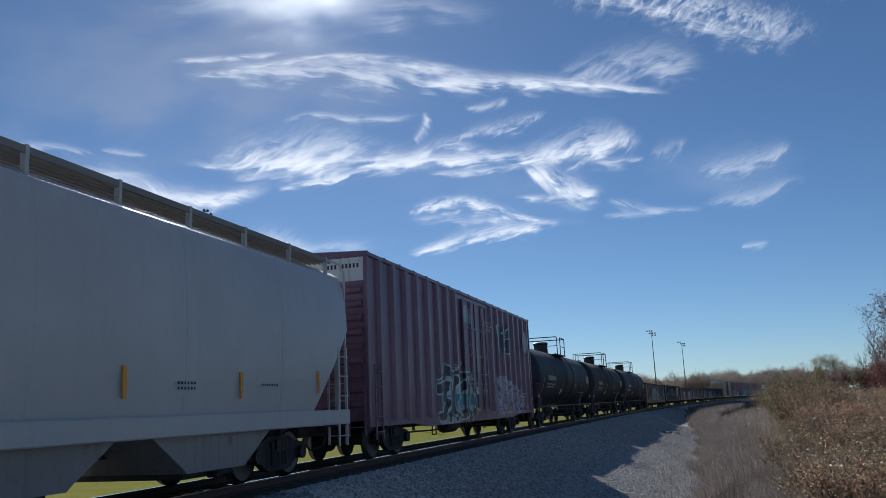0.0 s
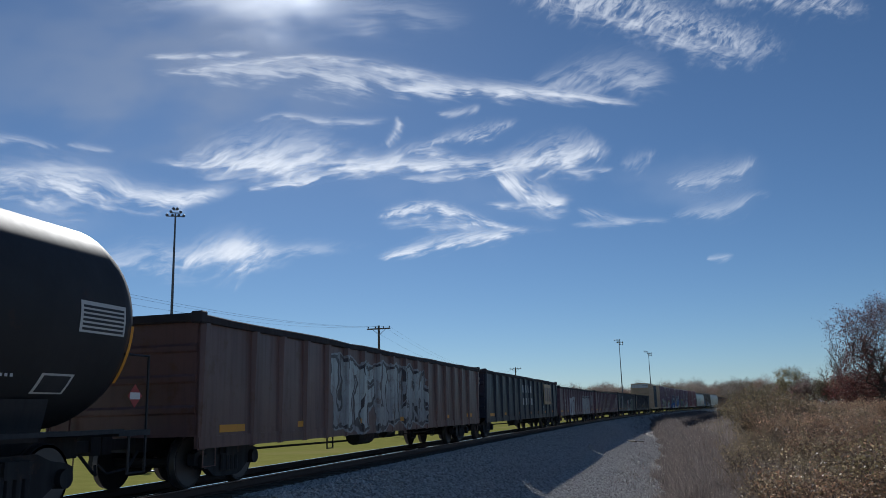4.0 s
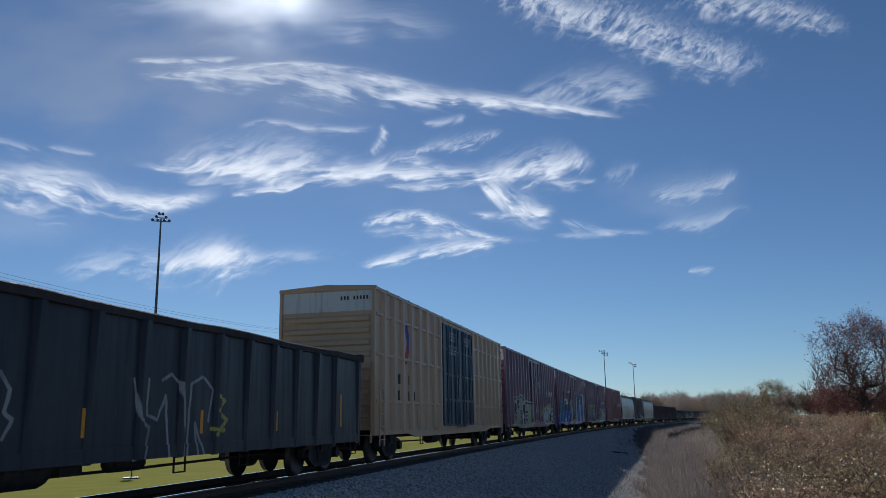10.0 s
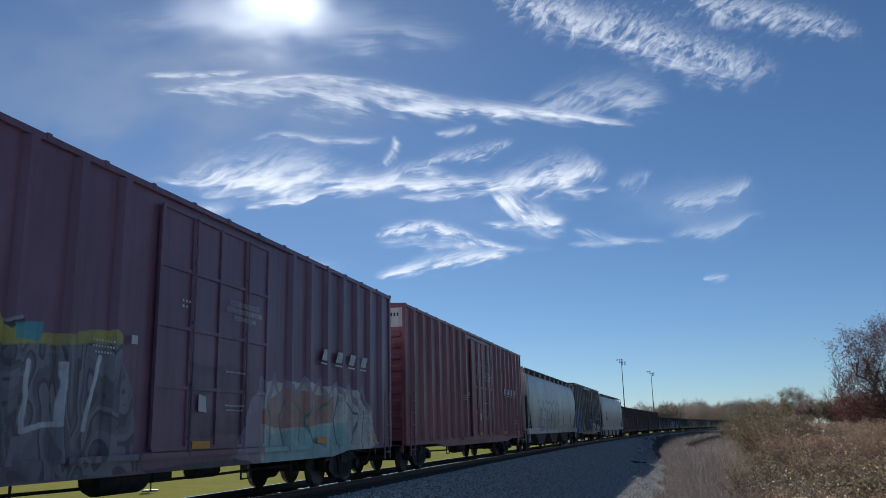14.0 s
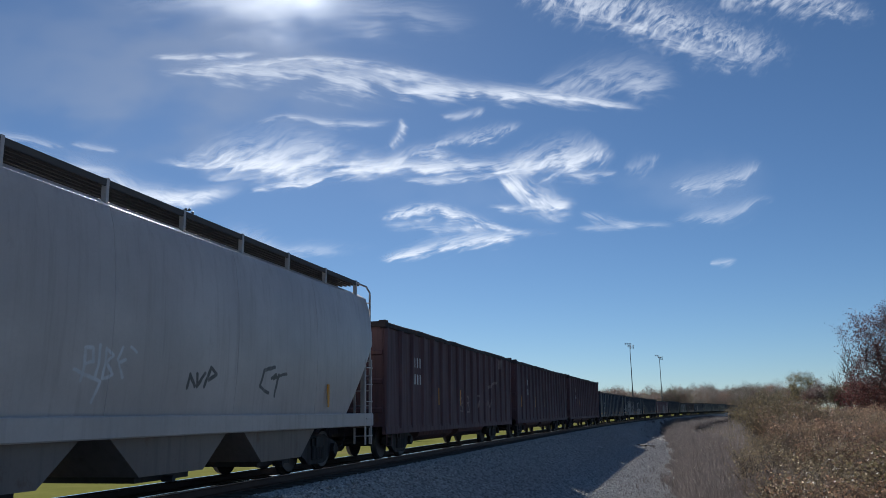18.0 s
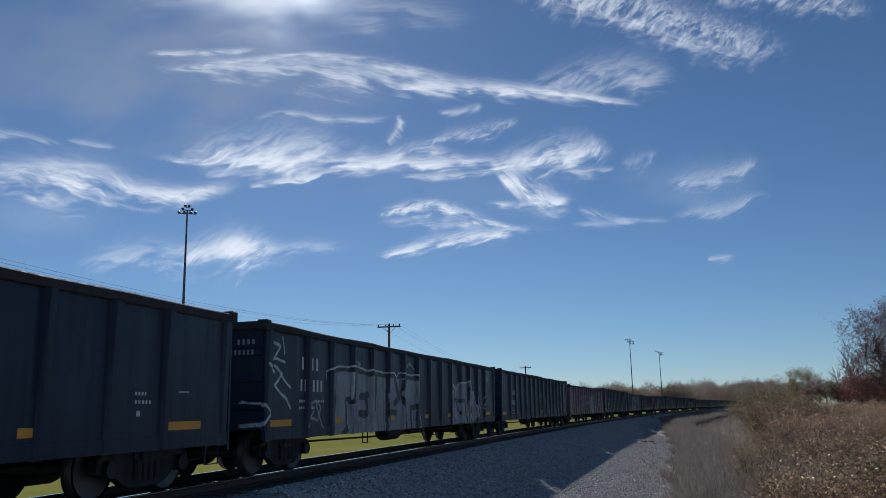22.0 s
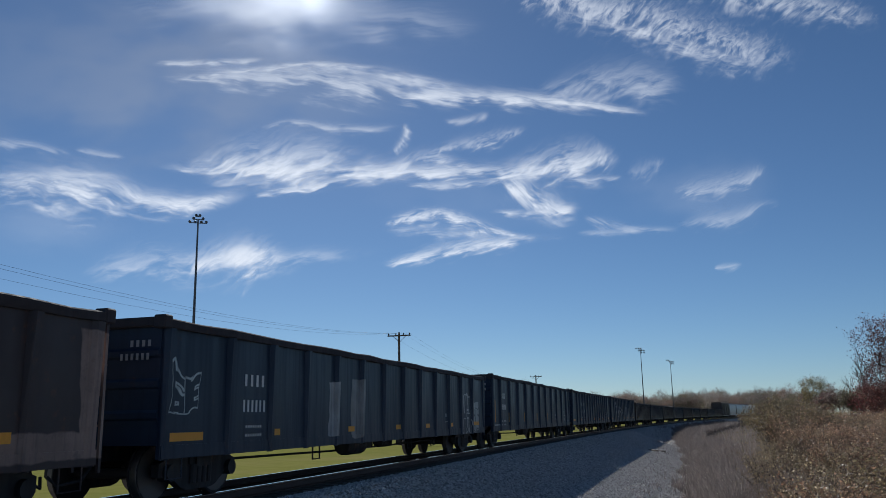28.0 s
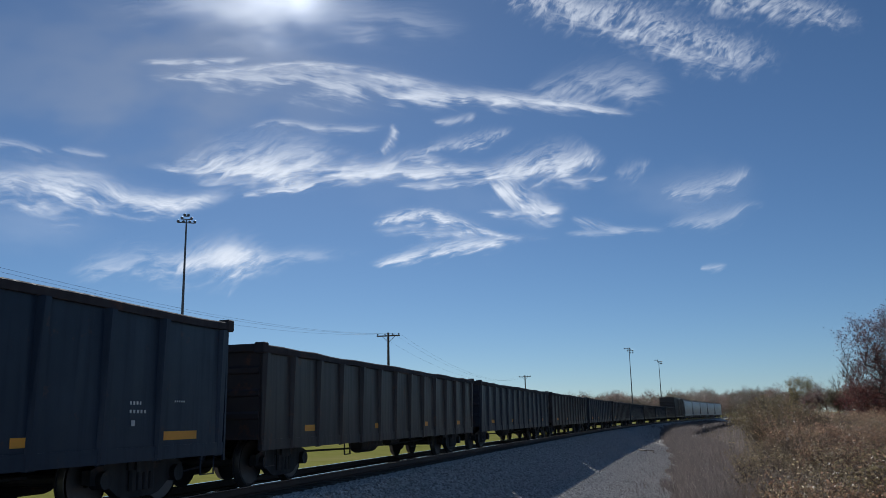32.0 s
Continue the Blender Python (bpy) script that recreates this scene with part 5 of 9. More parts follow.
# ---------------------------------------------------------------- gondola
def gondola(name, label, h, paint_mat, group, top=2.95, ribs=14, bottom=0.70, tub=False, marks=(), strips=(), load=None, chord=None, first=None):
    car = tagged(new(name), label, "gondola car" if not tub else "hopper gondola", group)
    key = (name, h, top, ribs)
    X = 1.44
    part("floor", once(("floor", *key), lambda k: k.box(-X + 0.03, X - 0.03, -h + 0.09, h - 0.09, bottom + 0.2, bottom + 0.28)), paint_mat, car)
    for s in (-1, 1):
        part("side_wall", once(("side_wall", s, *key), lambda k: k.box(s * X - 0.03, s * X + 0.03, -h + 0.05, h - 0.05, bottom + 0.2, top - 0.15), smooth=False), paint_mat, car)
        part("end_wall", once(("end_wall", s, *key), lambda k: k.box(-X + 0.03, X - 0.03, s * (h - 0.06) - 0.03, s * (h - 0.06) + 0.03, bottom + 0.2, top - 0.13)), paint_mat, car)
    for s in (-1, 1):
        def bent_chord(k):
            # a flanged tube, dented by years of loading
            r = random.Random(int(h * 100) + ribs * 7 + int(top * 100) + s)
            n, prof = 22, ((-0.07, -0.15), (0.085, -0.15), (0.10, -0.13), (0.10, -0.02), (0.08, 0.0), (-0.055, 0.0), (-0.07, -0.02))
            for j in range(n + 1):
                y = -h - 0.02 + j * (2 * h + 0.04) / n
                dx, dz = r.uniform(-0.018, 0.012), r.uniform(-0.03, 0.008) * (0 < j < n)
                for a, b in prof:
                    k.v.append((s * (X + a + dx * (0 < j < n)), y, top + b + (dz if b > -0.14 else 0)))
            m = len(prof)
            for j in range(n):
                for i in range(m):
                    q = (i + 1) % m
                    k.face(j * m + i, j * m + q, (j + 1) * m + q, (j + 1) * m + i)
            k.face(*range(m))
            k.face(*range(n * m, (n + 1) * m))
        part("top_chord", once(("top_chord", s, *key), bent_chord), chord or M["worn_chord"], car)
        part("end_chord", once(("end_chord", s, *key), lambda k: k.box(-X, X, s * h - 0.07, s * h + 0.07, top - 0.13, top + 0.02), bevel=0.02), chord or M["worn_chord"], car)
        part("side_sill", once(("side_sill", s, *key), lambda k: k.box(s * X - 0.05, s * X + 0.05, -h + 0.05, h - 0.05, bottom, bottom + 0.2)), paint_mat, car)
        for i in range(3):
            z = bottom + 0.55 + i * (top - bottom - 0.7) / 3
            part("end_rib", once(("end_rib", s, i, *key), lambda k: k.prism([(s * h - s * 0.05, z), (s * h + s * 0.01, z + 0.05), (s * h + s * 0.01, z + 0.13), (s * h - s * 0.05, z + 0.2)],
                 "x", -X + 0.03, X - 0.03)), paint_mat, car)
        # a corner post at each end, a broad plain panel, then the even row of ribs
        reach = h - (first or (1.9 if h > 9.5 and not tub else 1.3))
        row = [-h + 0.16] + [-reach + i * 2 * reach / (ribs - 1) for i in range(ribs)] + [h - 0.16]
        for i, y in enumerate(row):
            ends = i in (0, len(row) - 1)
            w = 0.12 if ends else 0.10
            deep = 0.10 if ends else 0.13
            def rib(k):
                a, b = s * (X + 0.02), s * (X + deep)
                lo = bottom - 0.02 if not tub else bottom + 0.12
                k.v += [(a, y - w, lo), (b - s * 0.05, y - w * 0.55, lo + 0.02), (b - s * 0.05, y + w * 0.55, lo + 0.02), (a, y + w, lo),
                        (a, y - w, top - 0.13), (b, y - w * 0.55, top - 0.15), (b, y + w * 0.55, top - 0.15), (a, y + w, top - 0.13)]
                n = len(k.v) - 8
                for q in ((0, 1, 5, 4), (1, 2, 6, 5), (2, 3, 7, 6), (0, 3, 2, 1), (4, 5, 6, 7), (0, 4, 7, 3)):
                    k.face(*(n + j for j in q))
            part("rib", once(("rib", s, i, *key), rib), paint_mat, car)
    for s in (-1, 1):
        part("end_ladder", once(("end_ladder", s, *key), lambda k: end_ladder_mesh(k, X - 0.02 if s > 0 else -X + 0.46, s * (h + 0.06), s, bottom - 0.1, top - 0.1)), paint_mat, car)
        for e in (-1, 1):
            part("corner_cap", once(("corner_cap", s, e, *key), lambda k: k.box(e * X - 0.1, e * X + 0.115, s * h - 0.1, s * h + 0.1, top - 0.16, top + 0.045), bevel=0.02), chord or M["worn_chord"], car)
            ys = s * (h - 0.45)
            part("step", once(("step", s, e, *key), lambda k: k.pipe([(e * X, ys - 0.2, bottom + 0.05), (e * X, ys - 0.2, bottom - 0.3), (e * X, ys + 0.2, bottom - 0.3), (e * X, ys + 0.2, bottom + 0.05)], 0.014)), paint_mat, car, "bent steel foot step")
    if marks and not tub:
        def end_print(k):
            for n, z, wide, y in ((4, top - 0.42, 0.42, -h + 0.026), (6, top - 0.625, 0.56, -h - 0.014)):
                for i in range(n):
                    x = 1.28 - wide + i * wide / n
                    k.box(x, x + wide / n * 0.5, y, y + 0.003, z, z + 0.1)
        part("end_lettering", once(("end_lettering", *key), end_print), M["mark_faint"], car, "faint white stencilled marks")["kind"] = "stuff"
    if tub:
        for y0, y1 in ((-h + 4.2, -0.4), (0.4, h - 4.2)):
            part("tub", once(("tub", y0, *key), lambda k: k.prism([(-1.2, bottom + 0.25), (1.2, bottom + 0.25), (1.05, 0.55), (0.75, 0.38), (-0.75, 0.38), (-1.05, 0.55)], "y", y0, y1)), paint_mat, car)
    under(car, key, h, 2.35 if tub else 1.72, not tub)
    for i, (yy, zz, w, hh) in enumerate(strips):
        sticker(car, "reflector", ("reflector", yy, zz, w, hh), M["reflector"], "yellow reflective strip", X + 0.031, X + 0.036, yy - w / 2, yy + w / 2, zz, zz + hh)
    for i, (kind, *a) in enumerate(marks):
        if kind == "bars":
            lettering(car, X + 0.034, *a, M["mark_white"], "white stencilled marks")
        elif kind == "panel":
            y0, y1, z0, z1, mm = a
            part("panel", once(("panel", *a[:4]), lambda k: k.box(X + 0.128, X + 0.136, y0, y1, z0, z1)), mm, car, "painted sign panel")
    if load:
        def heap(k):
            r = random.Random(7)
            n, m = 26, 7
            for j in range(n + 1):
                for i in range(m + 1):
                    y = -h + 0.3 + j * (2 * h - 0.6) / n
                    x = -X + 0.08 + i * (2 * X - 0.16) / m
                    e = math.sin(math.pi * i / m) * (0.5 + 0.5 * math.sin(math.pi * j / n))
                    k.v.append((x, y, top - 0.35 + load * e + r.uniform(-0.08, 0.08)))
            for j in range(n):
                for i in range(m):
                    a = j * (m + 1) + i
                    k.face(a, a + 1, a + m + 2, a + m + 1)
        part("load", once(("load", *key), heap), M["scrap"], car, "heap of dark scrap")
    return car


# ---------------------------------------------------------------- boxcar
def boxcar(name, label, h, paint_mat, group, door_mat=None, doors=((-1.5, 1.5),), top=5.12, bottom=0.82, gap=0.95, grid=(), cap=None, end_mat=None, roof_mat=None,
           ribs=True, stripes=()):
    car = tagged(new(name), label, "boxcar", group)
    key = (name, h, top, doors[0])
    X = 1.46
    end_mat = end_mat or paint_mat
    roof_mat = roof_mat or paint_mat
    door_mat = door_mat or paint_mat
    part("body", once(("body", *key), lambda k: k.box(-X, X, -h, h, bottom + 0.15, top - 0.14), smooth=False), paint_mat, car)
    def roof(k):
        k.prism([(-X - 0.06, top - 0.14), (X + 0.06, top - 0.14), (X + 0.06, top - 0.05), (0.0, top + 0.03), (-X - 0.06, top - 0.05)], "y", -h - 0.03, h + 0.03)
        n = int(2 * h / 1.1)
        for i in range(n + 1):
            y = -h + i * 2 * h / n
            k.prism([(-X - 0.07, top - 0.12), (X + 0.07, top - 0.12), (X + 0.07, top - 0.03), (0.0, top + 0.055), (-X - 0.07, top - 0.03)], "y", y - 0.04, y + 0.04)
    part("roof", once(("roof", *key), roof), roof_mat, car, "ribbed steel roof")
    for s in (-1, 1):
        part("side_sill", once(("side_sill", s, *key), lambda k: k.prism([(-h, bottom + 0.15), (-h, bottom), (-h + 3.2, bottom), (-h + 4.2, bottom - 0.12), (h - 4.2, bottom - 0.12), (h - 3.2, bottom),
                                                                           (h, bottom), (h, bottom + 0.15)], "x", s * X - 0.04, s * X + 0.04)), paint_mat, car)
        nb = 9
        for i in range(nb):
            z = bottom + 0.45 + i * (top - 0.75 - bottom - 0.45) / nb
            part("end_rib", once(("end_rib", s, i, *key), lambda k: k.prism([(s * h - s * 0.02, z), (s * h + s * 0.075, z + 0.06), (s * h + s * 0.075, z + 0.16), (s * h - s * 0.02, z + 0.24)],
                 "x", -X + 0.12, X - 0.12)), end_mat, car)
        if cap:
            part("end_cap", once(("end_cap", s, *key), lambda k: k.box(-X + 0.01, X - 0.01, *sorted((s * (h + 0.004), s * (h - 0.03))), top - 0.75, top - 0.16)), cap, car, "white painted band at the top of the end")
            part("cap_print", once(("cap_print", s, *key), lambda k: [k.box(0.42 + i * 0.1, 0.475 + i * 0.1, *sorted((s * (h + 0.004), s * (h + 0.007))), top - 0.42, top - 0.31) for i in range(9) if i != 3]), M["mark_dark"], car, "row of dark stencilled marks")["kind"] = "stuff"
        for e in (-1, 1):
            part("corner_post", once(("corner_post", s, e, *key), lambda k: k.box(s * (X + 0.0) - 0.05, s * X + 0.05, e * h - 0.06, e * h + 0.06, bottom, top - 0.13), bevel=0.015), paint_mat, car)
        if ribs:
            ys, y = [], -h + 0.75
            while y < h - 0.4:
                if all(not (a - 0.25 < y < b + 0.25) for a, b in doors):
                    ys.append(y)
                y += gap
            for i, y in enumerate(ys):
                def rib(k):
                    a, b = s * X, s * (X + 0.10)
                    k.prism([(a, y - 0.13), (b, y - 0.075), (b, y + 0.075), (a, y + 0.13)] if s > 0 else [(a, y + 0.13), (b, y + 0.075), (b, y - 0.075), (a, y - 0.13)], "z", bottom + 0.1, top - 0.16)
                part("rib", once(("rib", s, i, *key), rib), paint_mat, car)
        for zi, z in enumerate(grid):
            for di, (y0, y1) in enumerate(((-h + 0.06, min(d[0] for d in doors) - 0.1), (max(d[1] for d in doors) + 0.1, h - 0.06))):
                part("flange", once(("flange", s, zi, di, *key), lambda k: k.box(*sorted((s * X, s * (X + 0.07))), y0, y1, z, z + 0.08)), paint_mat, car)
        for di, (a, b) in enumerate(doors):
            xx = sorted((s * (X + 0.02), s * (X + 0.07)))
            x2 = sorted((s * (X + 0.068), s * (X + 0.105)))
            d = part("door", once(("door", s, di, *key), lambda k: k.box(*xx, a, b, bottom + 0.22, top - 0.3)), door_mat, car, "steel plug door")
            for i in range(5):
                y = a + i * (b - a) / 4
                part("door_batten", once(("door_batten", s, di, i, *key), lambda k: k.box(*x2, y - 0.035, y + 0.035, bottom + 0.22, top - 0.3)), door_mat, d)
                z = bottom + 0.22 + i * (top - 0.52 - bottom) / 4
                part("door_rib", once(("door_rib", s, di, i, *key), lambda k: k.box(x2[0], x2[1] - 0.004 * (s > 0), a, b, z - 0.03, z + 0.03)), door_mat, d)
            for i, y in enumerate((a + 0.25 * (b - a), a + 0.75 * (b - a))):
                def bar(k):
                    x3 = s * (X + 0.125)
                    k.tube((x3, y + 0.06, bottom + 0.1), (x3, y + 0.06, top - 0.32), 0.017, 8)
                    for z in (bottom + 0.35, bottom + 1.2, bottom + 2.2, bottom + 3.2):
                        k.box(*sorted((s * (X + 0.1), s * (X + 0.145))), y + 0.02, y + 0.1, z, z + 0.05)
                part("lock_bar", once(("lock_bar", s, di, i, *key), bar), door_mat, d)
            part("door_rail", once(("door_rail", s, di, *key), lambda k: k.box(*sorted((s * (X + 0.02), s * (X + 0.13))), a - (b - a) * 0.5, b + (b - a) * 0.55, bottom + 0.08, bottom + 0.17)), paint_mat, car)
        part("ladder", once(("ladder", s, *key), lambda k: ladder_mesh(k, X + 0.07, s * (h - 0.45) - 0.21, bottom - 0.3, bottom + 1.5)), paint_mat, car)
        part("end_ladder", once(("end_ladder", s, *key), lambda k: end_ladder_mesh(k, X - 0.06, s * (h + 0.08), s, bottom - 0.2, bottom + 1.5)), paint_mat, car)
    under(car, key, h, 2.6)
    return car


# ---------------------------------------------------------------- covered hopper
M["placard_red"] = plain("placard_red", (0.42, 0.07, 0.06), 0.6, 0, 0.15, 10)
M["walk_steel"] = plain("walkway_steel", (0.085, 0.08, 0.078), 0.75, 0.1, 0.25, 5)

def hopper(name, label, h, paint_mat, group, dark_mat, top=4.5, shoulder=4.2, marks=(), bays=3, bay_mat=None, walk_mat=None):
    car = tagged(new(name), label, "hopper car", group)
    key = (name, h, bays)
    prof = [(1.50, 1.25), (1.56, 1.9), (1.58, 2.6), (1.55, 3.3), (1.47, 3.9), (1.38, shoulder), (1.18, shoulder + 0.13), (0.6, top - 0.06), (0.0, top)]
    ring = prof + [(-x, z) for x, z in prof[-2::-1]]

    def shell(k):
        # the upper part runs to the ends, the lower part is cut back along a slope
        n = len(ring)
        rows = []
        for y in (-h, -h + 0.35, -h + 0.8, -h + 1.25, -h + 1.6, 0.0, h - 1.6, h - 1.25, h - 0.8, h - 0.35, h):
            d = h - abs(y)
            low = 1.25 if d >= 1.6 else 1.25 + (1.6 - d) / 1.6 * 1.75
            rows.append(len(k.v))
            for x, z in ring:
                zz = max(z, low)
                xx = x
                if zz > z:
                    for (xa, za), (xb, zb) in zip(prof, prof[1:]):
                        if za <= zz <= zb:
                            xx = math.copysign(xa + (xb - xa) * (zz - za) / (zb - za), x)
                k.v.append((xx, y, zz))
        for a, b in zip(rows, rows[1:]):
            for i in range(n - 1):
                k.face(a + i, a + i + 1, b + i + 1, b + i)
        k.face(*(rows[0] + i for i in range(n)))
        k.face(*(rows[-1] + i for i in range(n)))
    part("body", once(("body", *key), shell), paint_mat, car)
    for s in (-1, 1):
        part("side_sill", once(("side_sill", s, *key), lambda k: k.box(*sorted((s * 1.42, s * 1.6)), -h, h, 0.95, 1.26), bevel=0.02), paint_mat, car)
        part("slope_sheet", once(("slope_sheet", s, *key), lambda k: k.prism([(s * (h - 0.15), 3.0), (s * (h - 0.22), 3.0), (s * (h - 2.0), 1.1), (s * (h - 1.9), 1.1)], "x", -1.45, 1.45)), dark_mat, car)
        part("end_sill", once(("end_sill", s, *key), lambda k: k.box(-1.5, 1.5, s * h - 0.1, s * h + 0.1, 0.9, 1.15)), dark_mat, car)
        for e in (-1, 1):
            part("end_post", once(("end_post", s, e, *key), lambda k: k.box(e * 1.35 - 0.05, e * 1.35 + 0.05, s * (h - 0.1) - 0.05, s * (h - 0.1) + 0.05, 1.1, shoulder - 0.4)), paint_mat, car)
        part("ladder", once(("ladder", s, *key), lambda k: ladder_mesh(k, 1.56, s * (h - 0.32) - 0.21, 0.5, 4.1 if s < 0 else 2.6)), paint_mat, car)
        part("end_ladder", once(("end_ladder", s, *key), lambda k: end_ladder_mesh(k, 1.45, s * (h + 0.1), s, 0.5, 4.3)), paint_mat, car)
        part("grab_hoop", once(("grab_hoop", s, *key), lambda k: k.pipe([(1.5, s * h, 3.9), (1.5, s * h, 4.35), (1.45, s * (h - 0.15), 4.5), (1.3, s * (h - 0.5), 4.56), (0.9, s * (h - 0.6), 4.56)], 0.025)), paint_mat, car)
        # raised walkway along the roof's edge
        def grating(k):
            for i in range(6):
                x = s * (0.72 + i * 0.116)
                k.box(x - 0.012, x + 0.012, -h + 0.3, h - 0.3, 4.50, 4.58)
            n = int((2 * h - 0.6) / 0.11)
            for i in range(n + 1):
                y = -h + 0.3 + i * (2 * h - 0.6) / n
                k.box(*sorted((s * 0.72, s * 1.3)), y - 0.014, y + 0.014, 4.535, 4.575)
        part("walkway", once(("walkway", s, *key), grating), walk_mat or M["walk_steel"], car, "open steel grating of the roof walkway")
        part("walkway_edge", once(("walkway_edge", s, *key), lambda k: k.box(*sorted((s * 1.305, s * 1.32)), -h + 0.3, h - 0.3, 4.50, 4.60)), walk_mat or M["walk_steel"], car)
        n = 10
        for i in range(n + 1):
            y = -h + 0.5 + i * (2 * h - 1.0) / n
            part("walkway_bracket", once(("walkway_bracket", s, i, *key), lambda k: k.box(*sorted((s * 1.24, s * 1.325)), y - 0.03, y + 0.03, 4.2, 4.62)), paint_mat, car)
    for i in range(1, 6):
        # shallow creases where the side sheets are joined
        y = -h + i * 2 * h / 6
        def seam(k):
            b = len(k.v)
            for a, e in prof[:6]:
                for dy, dx in ((-0.02, -0.01), (-0.012, 0.006), (0.012, 0.006), (0.02, -0.01)):
                    k.v.append((a + dx, y + dy, e))
            for j in range(5):
                for q in range(3):
                    k.face(b + j * 4 + q, b + j * 4 + q + 1, b + j * 4 + q + 5, b + j * 4 + q + 4)
        part("seam", once(("seam", i, *key), seam), paint_mat, car)
    for i in range(4):
        y = -h * 0.72 + i * h * 0.48
        part("hatch", once(("hatch", i, *key), lambda k: k.box(-0.4, 0.4, y - 0.9, y + 0.9, top - 0.05, top + 0.1), bevel=0.02), paint_mat, car)
    n = bays
    w = (2 * h - 5.6) / n
    for i in range(n):
        y = -h + 2.8 + (i + 0.5) * w
        part("hopper_bay", once(("hopper_bay", i, *key), lambda k: k.prism([(y - w * 0.5, 1.2), (y + w * 0.5, 1.2), (y + 0.95, 0.46), (y + 0.85, 0.38), (y - 0.85, 0.38), (y - 0.95, 0.46)], "x", -1.38, 1.38)), bay_mat or dark_mat, car)
        part("outlet_gate", once(("outlet_gate", i, *key), lambda k: k.box(-1.2, 1.2, y - 0.7, y + 0.7, 0.28, 0.39).tube((1.2, y, 0.3), (1.4, y, 0.3), 0.05, 8)), M["truck_steel"], car)
    for kind, *a in marks:
        if kind == "strip":
            y, z0, z1 = a
            part("reflector", once(("reflector", *a, "hop"), lambda k: k.prism([(1.585, z0), (1.595, z0), (1.6, (z0 + z1) / 2), (1.595, z1), (1.57, z1)], "y", y - 0.04, y + 0.04)), M["reflector"], car, "yellow reflective strip")
        else:
            lettering(car, 1.585, *a, M["mark_dark"], "dark stencilled marks")
    under(car, key, h, 2.3, False)
    return car


# ---------------------------------------------------------------- tank car
def tank_car(name, label, h, paint_mat, group, marks=()):
    car = tagged(new(name), label, "tank car", group)
    key = (name, h)
    R, C = 1.52, 2.62
    prof = [(-h + 0.1, 0.05), (-h + 0.13, 0.5), (-h + 0.21, 0.9), (-h + 0.35, 1.22), (-h + 0.53, 1.43), (-h + 0.75, R), (-h + 0.85, R)]
    prof += [(y, R) for y in (-h + 4, -0.1)] + [(-0.05, R + 0.012), (0.05, R + 0.012)] + [(y, R) for y in (0.1, h - 4)]
    prof += [(-a, r) for a, r in prof[6::-1]]
    part("tank", once(("tank", *key), lambda k: k.lathe(prof, (0, 0, C), "y", 48)), paint_mat, car, "long round steel tank")
    for y in (-h + 4.4, h - 4.4):
        part("weld_band", once(("weld_band", y, *key), lambda k: k.lathe([(y - 0.03, R - 0.01), (y - 0.02, R + 0.008), (y + 0.02, R + 0.008), (y + 0.03, R - 0.01)], (0, 0, C), "y", 48)), paint_mat, car)
    def dome(k):
        k.lathe([(C + R - 0.1, 0.42), (C + R + 0.42, 0.40), (C + R + 0.47, 0.44), (C + R + 0.55, 0.44), (C + R + 0.6, 0.36), (C + R + 0.62, 0.02)], (0, 0, 0), "z", 20)
        k.tube((0, 0.75, C + R - 0.1), (0, 0.75, C + R + 0.28), 0.12, 10)
        k.tube((0, -0.8, C + R - 0.1), (0, -0.8, C + R + 0.22), 0.1, 10)
    part("dome", once(("dome", *key), dome), M["black"], car, "black valve housing on top")
    for s in (-1, 1):
        part("platform", once(("platform", s, *key), lambda k: k.box(*sorted((s * 0.5, s * 1.15)), -0.9, 1.85, C + R - 0.22, C + R - 0.17)), M["black"], car)
        def rails(k):
            x = s * 1.13
            z0, z1 = C + R - 0.2, C + R + 0.82
            k.pipe([(x, 0.2, z0), (x, 0.2, z1 - 0.05), (x, 0.25, z1), (x, 1.55, z1), (x, 1.6, z1 - 0.05), (x, 1.6, z0)], 0.028)
            k.pipe([(x, 0.2, z0 + 0.5), (x, 1.6, z0 + 0.5)], 0.02)
            k.pipe([(x, 1.55, z1 - 0.02), (0, 1.55, z1 - 0.02)], 0.028)
            k.pipe([(x, -0.8, z0), (x, -0.8, z1 - 0.06), (x - s * 0.06, -0.8, z1), (0, -0.8, z1)], 0.028)
            k.pipe([(x, -0.8, z0 + 0.5), (s * 0.55, -0.8, z0 + 0.5), (s * 0.5, -0.8, z0 + 0.1)], 0.02)
        part("guard_rail", once(("guard_rail", s, *key), rails), M["black"], car)
        def side_ladder(k):
            for dy in (1.15, 1.5):
                pts = [(s * (R + 0.1) * math.cos(a), dy, C + (R + 0.1) * math.sin(a)) for a in np.linspace(-0.95, 1.2, 12)]
                k.pipe(pts, 0.018)
            for a in np.linspace(-0.95, 1.15, 9):
                k.tube((s * (R + 0.1) * math.cos(a), 1.15, C + (R + 0.1) * math.sin(a)), (s * (R + 0.1) * math.cos(a), 1.5, C + (R + 0.1) * math.sin(a)), 0.014, 6)
        part("ladder", once(("ladder", s, *key), side_ladder), M["black"], car)
        part("side_step", once(("side_step", s, *key), lambda k: k.box(*sorted((s * 1.25, s * 1.5)), -h + 0.7, h - 0.7, 1.02, 1.08)), M["black"], car, "running board along the tank")
        part("saddle", once(("saddle", s, *key), lambda k: k.prism([(-1.0, 0.95), (1.0, 0.95), (1.12, 1.5), (0.6, 1.3), (0, 1.15), (-0.6, 1.3), (-1.12, 1.5)], "y", s * (h - 2.3) - 0.5, s * (h - 2.3) + 0.5)), M["black"], car)
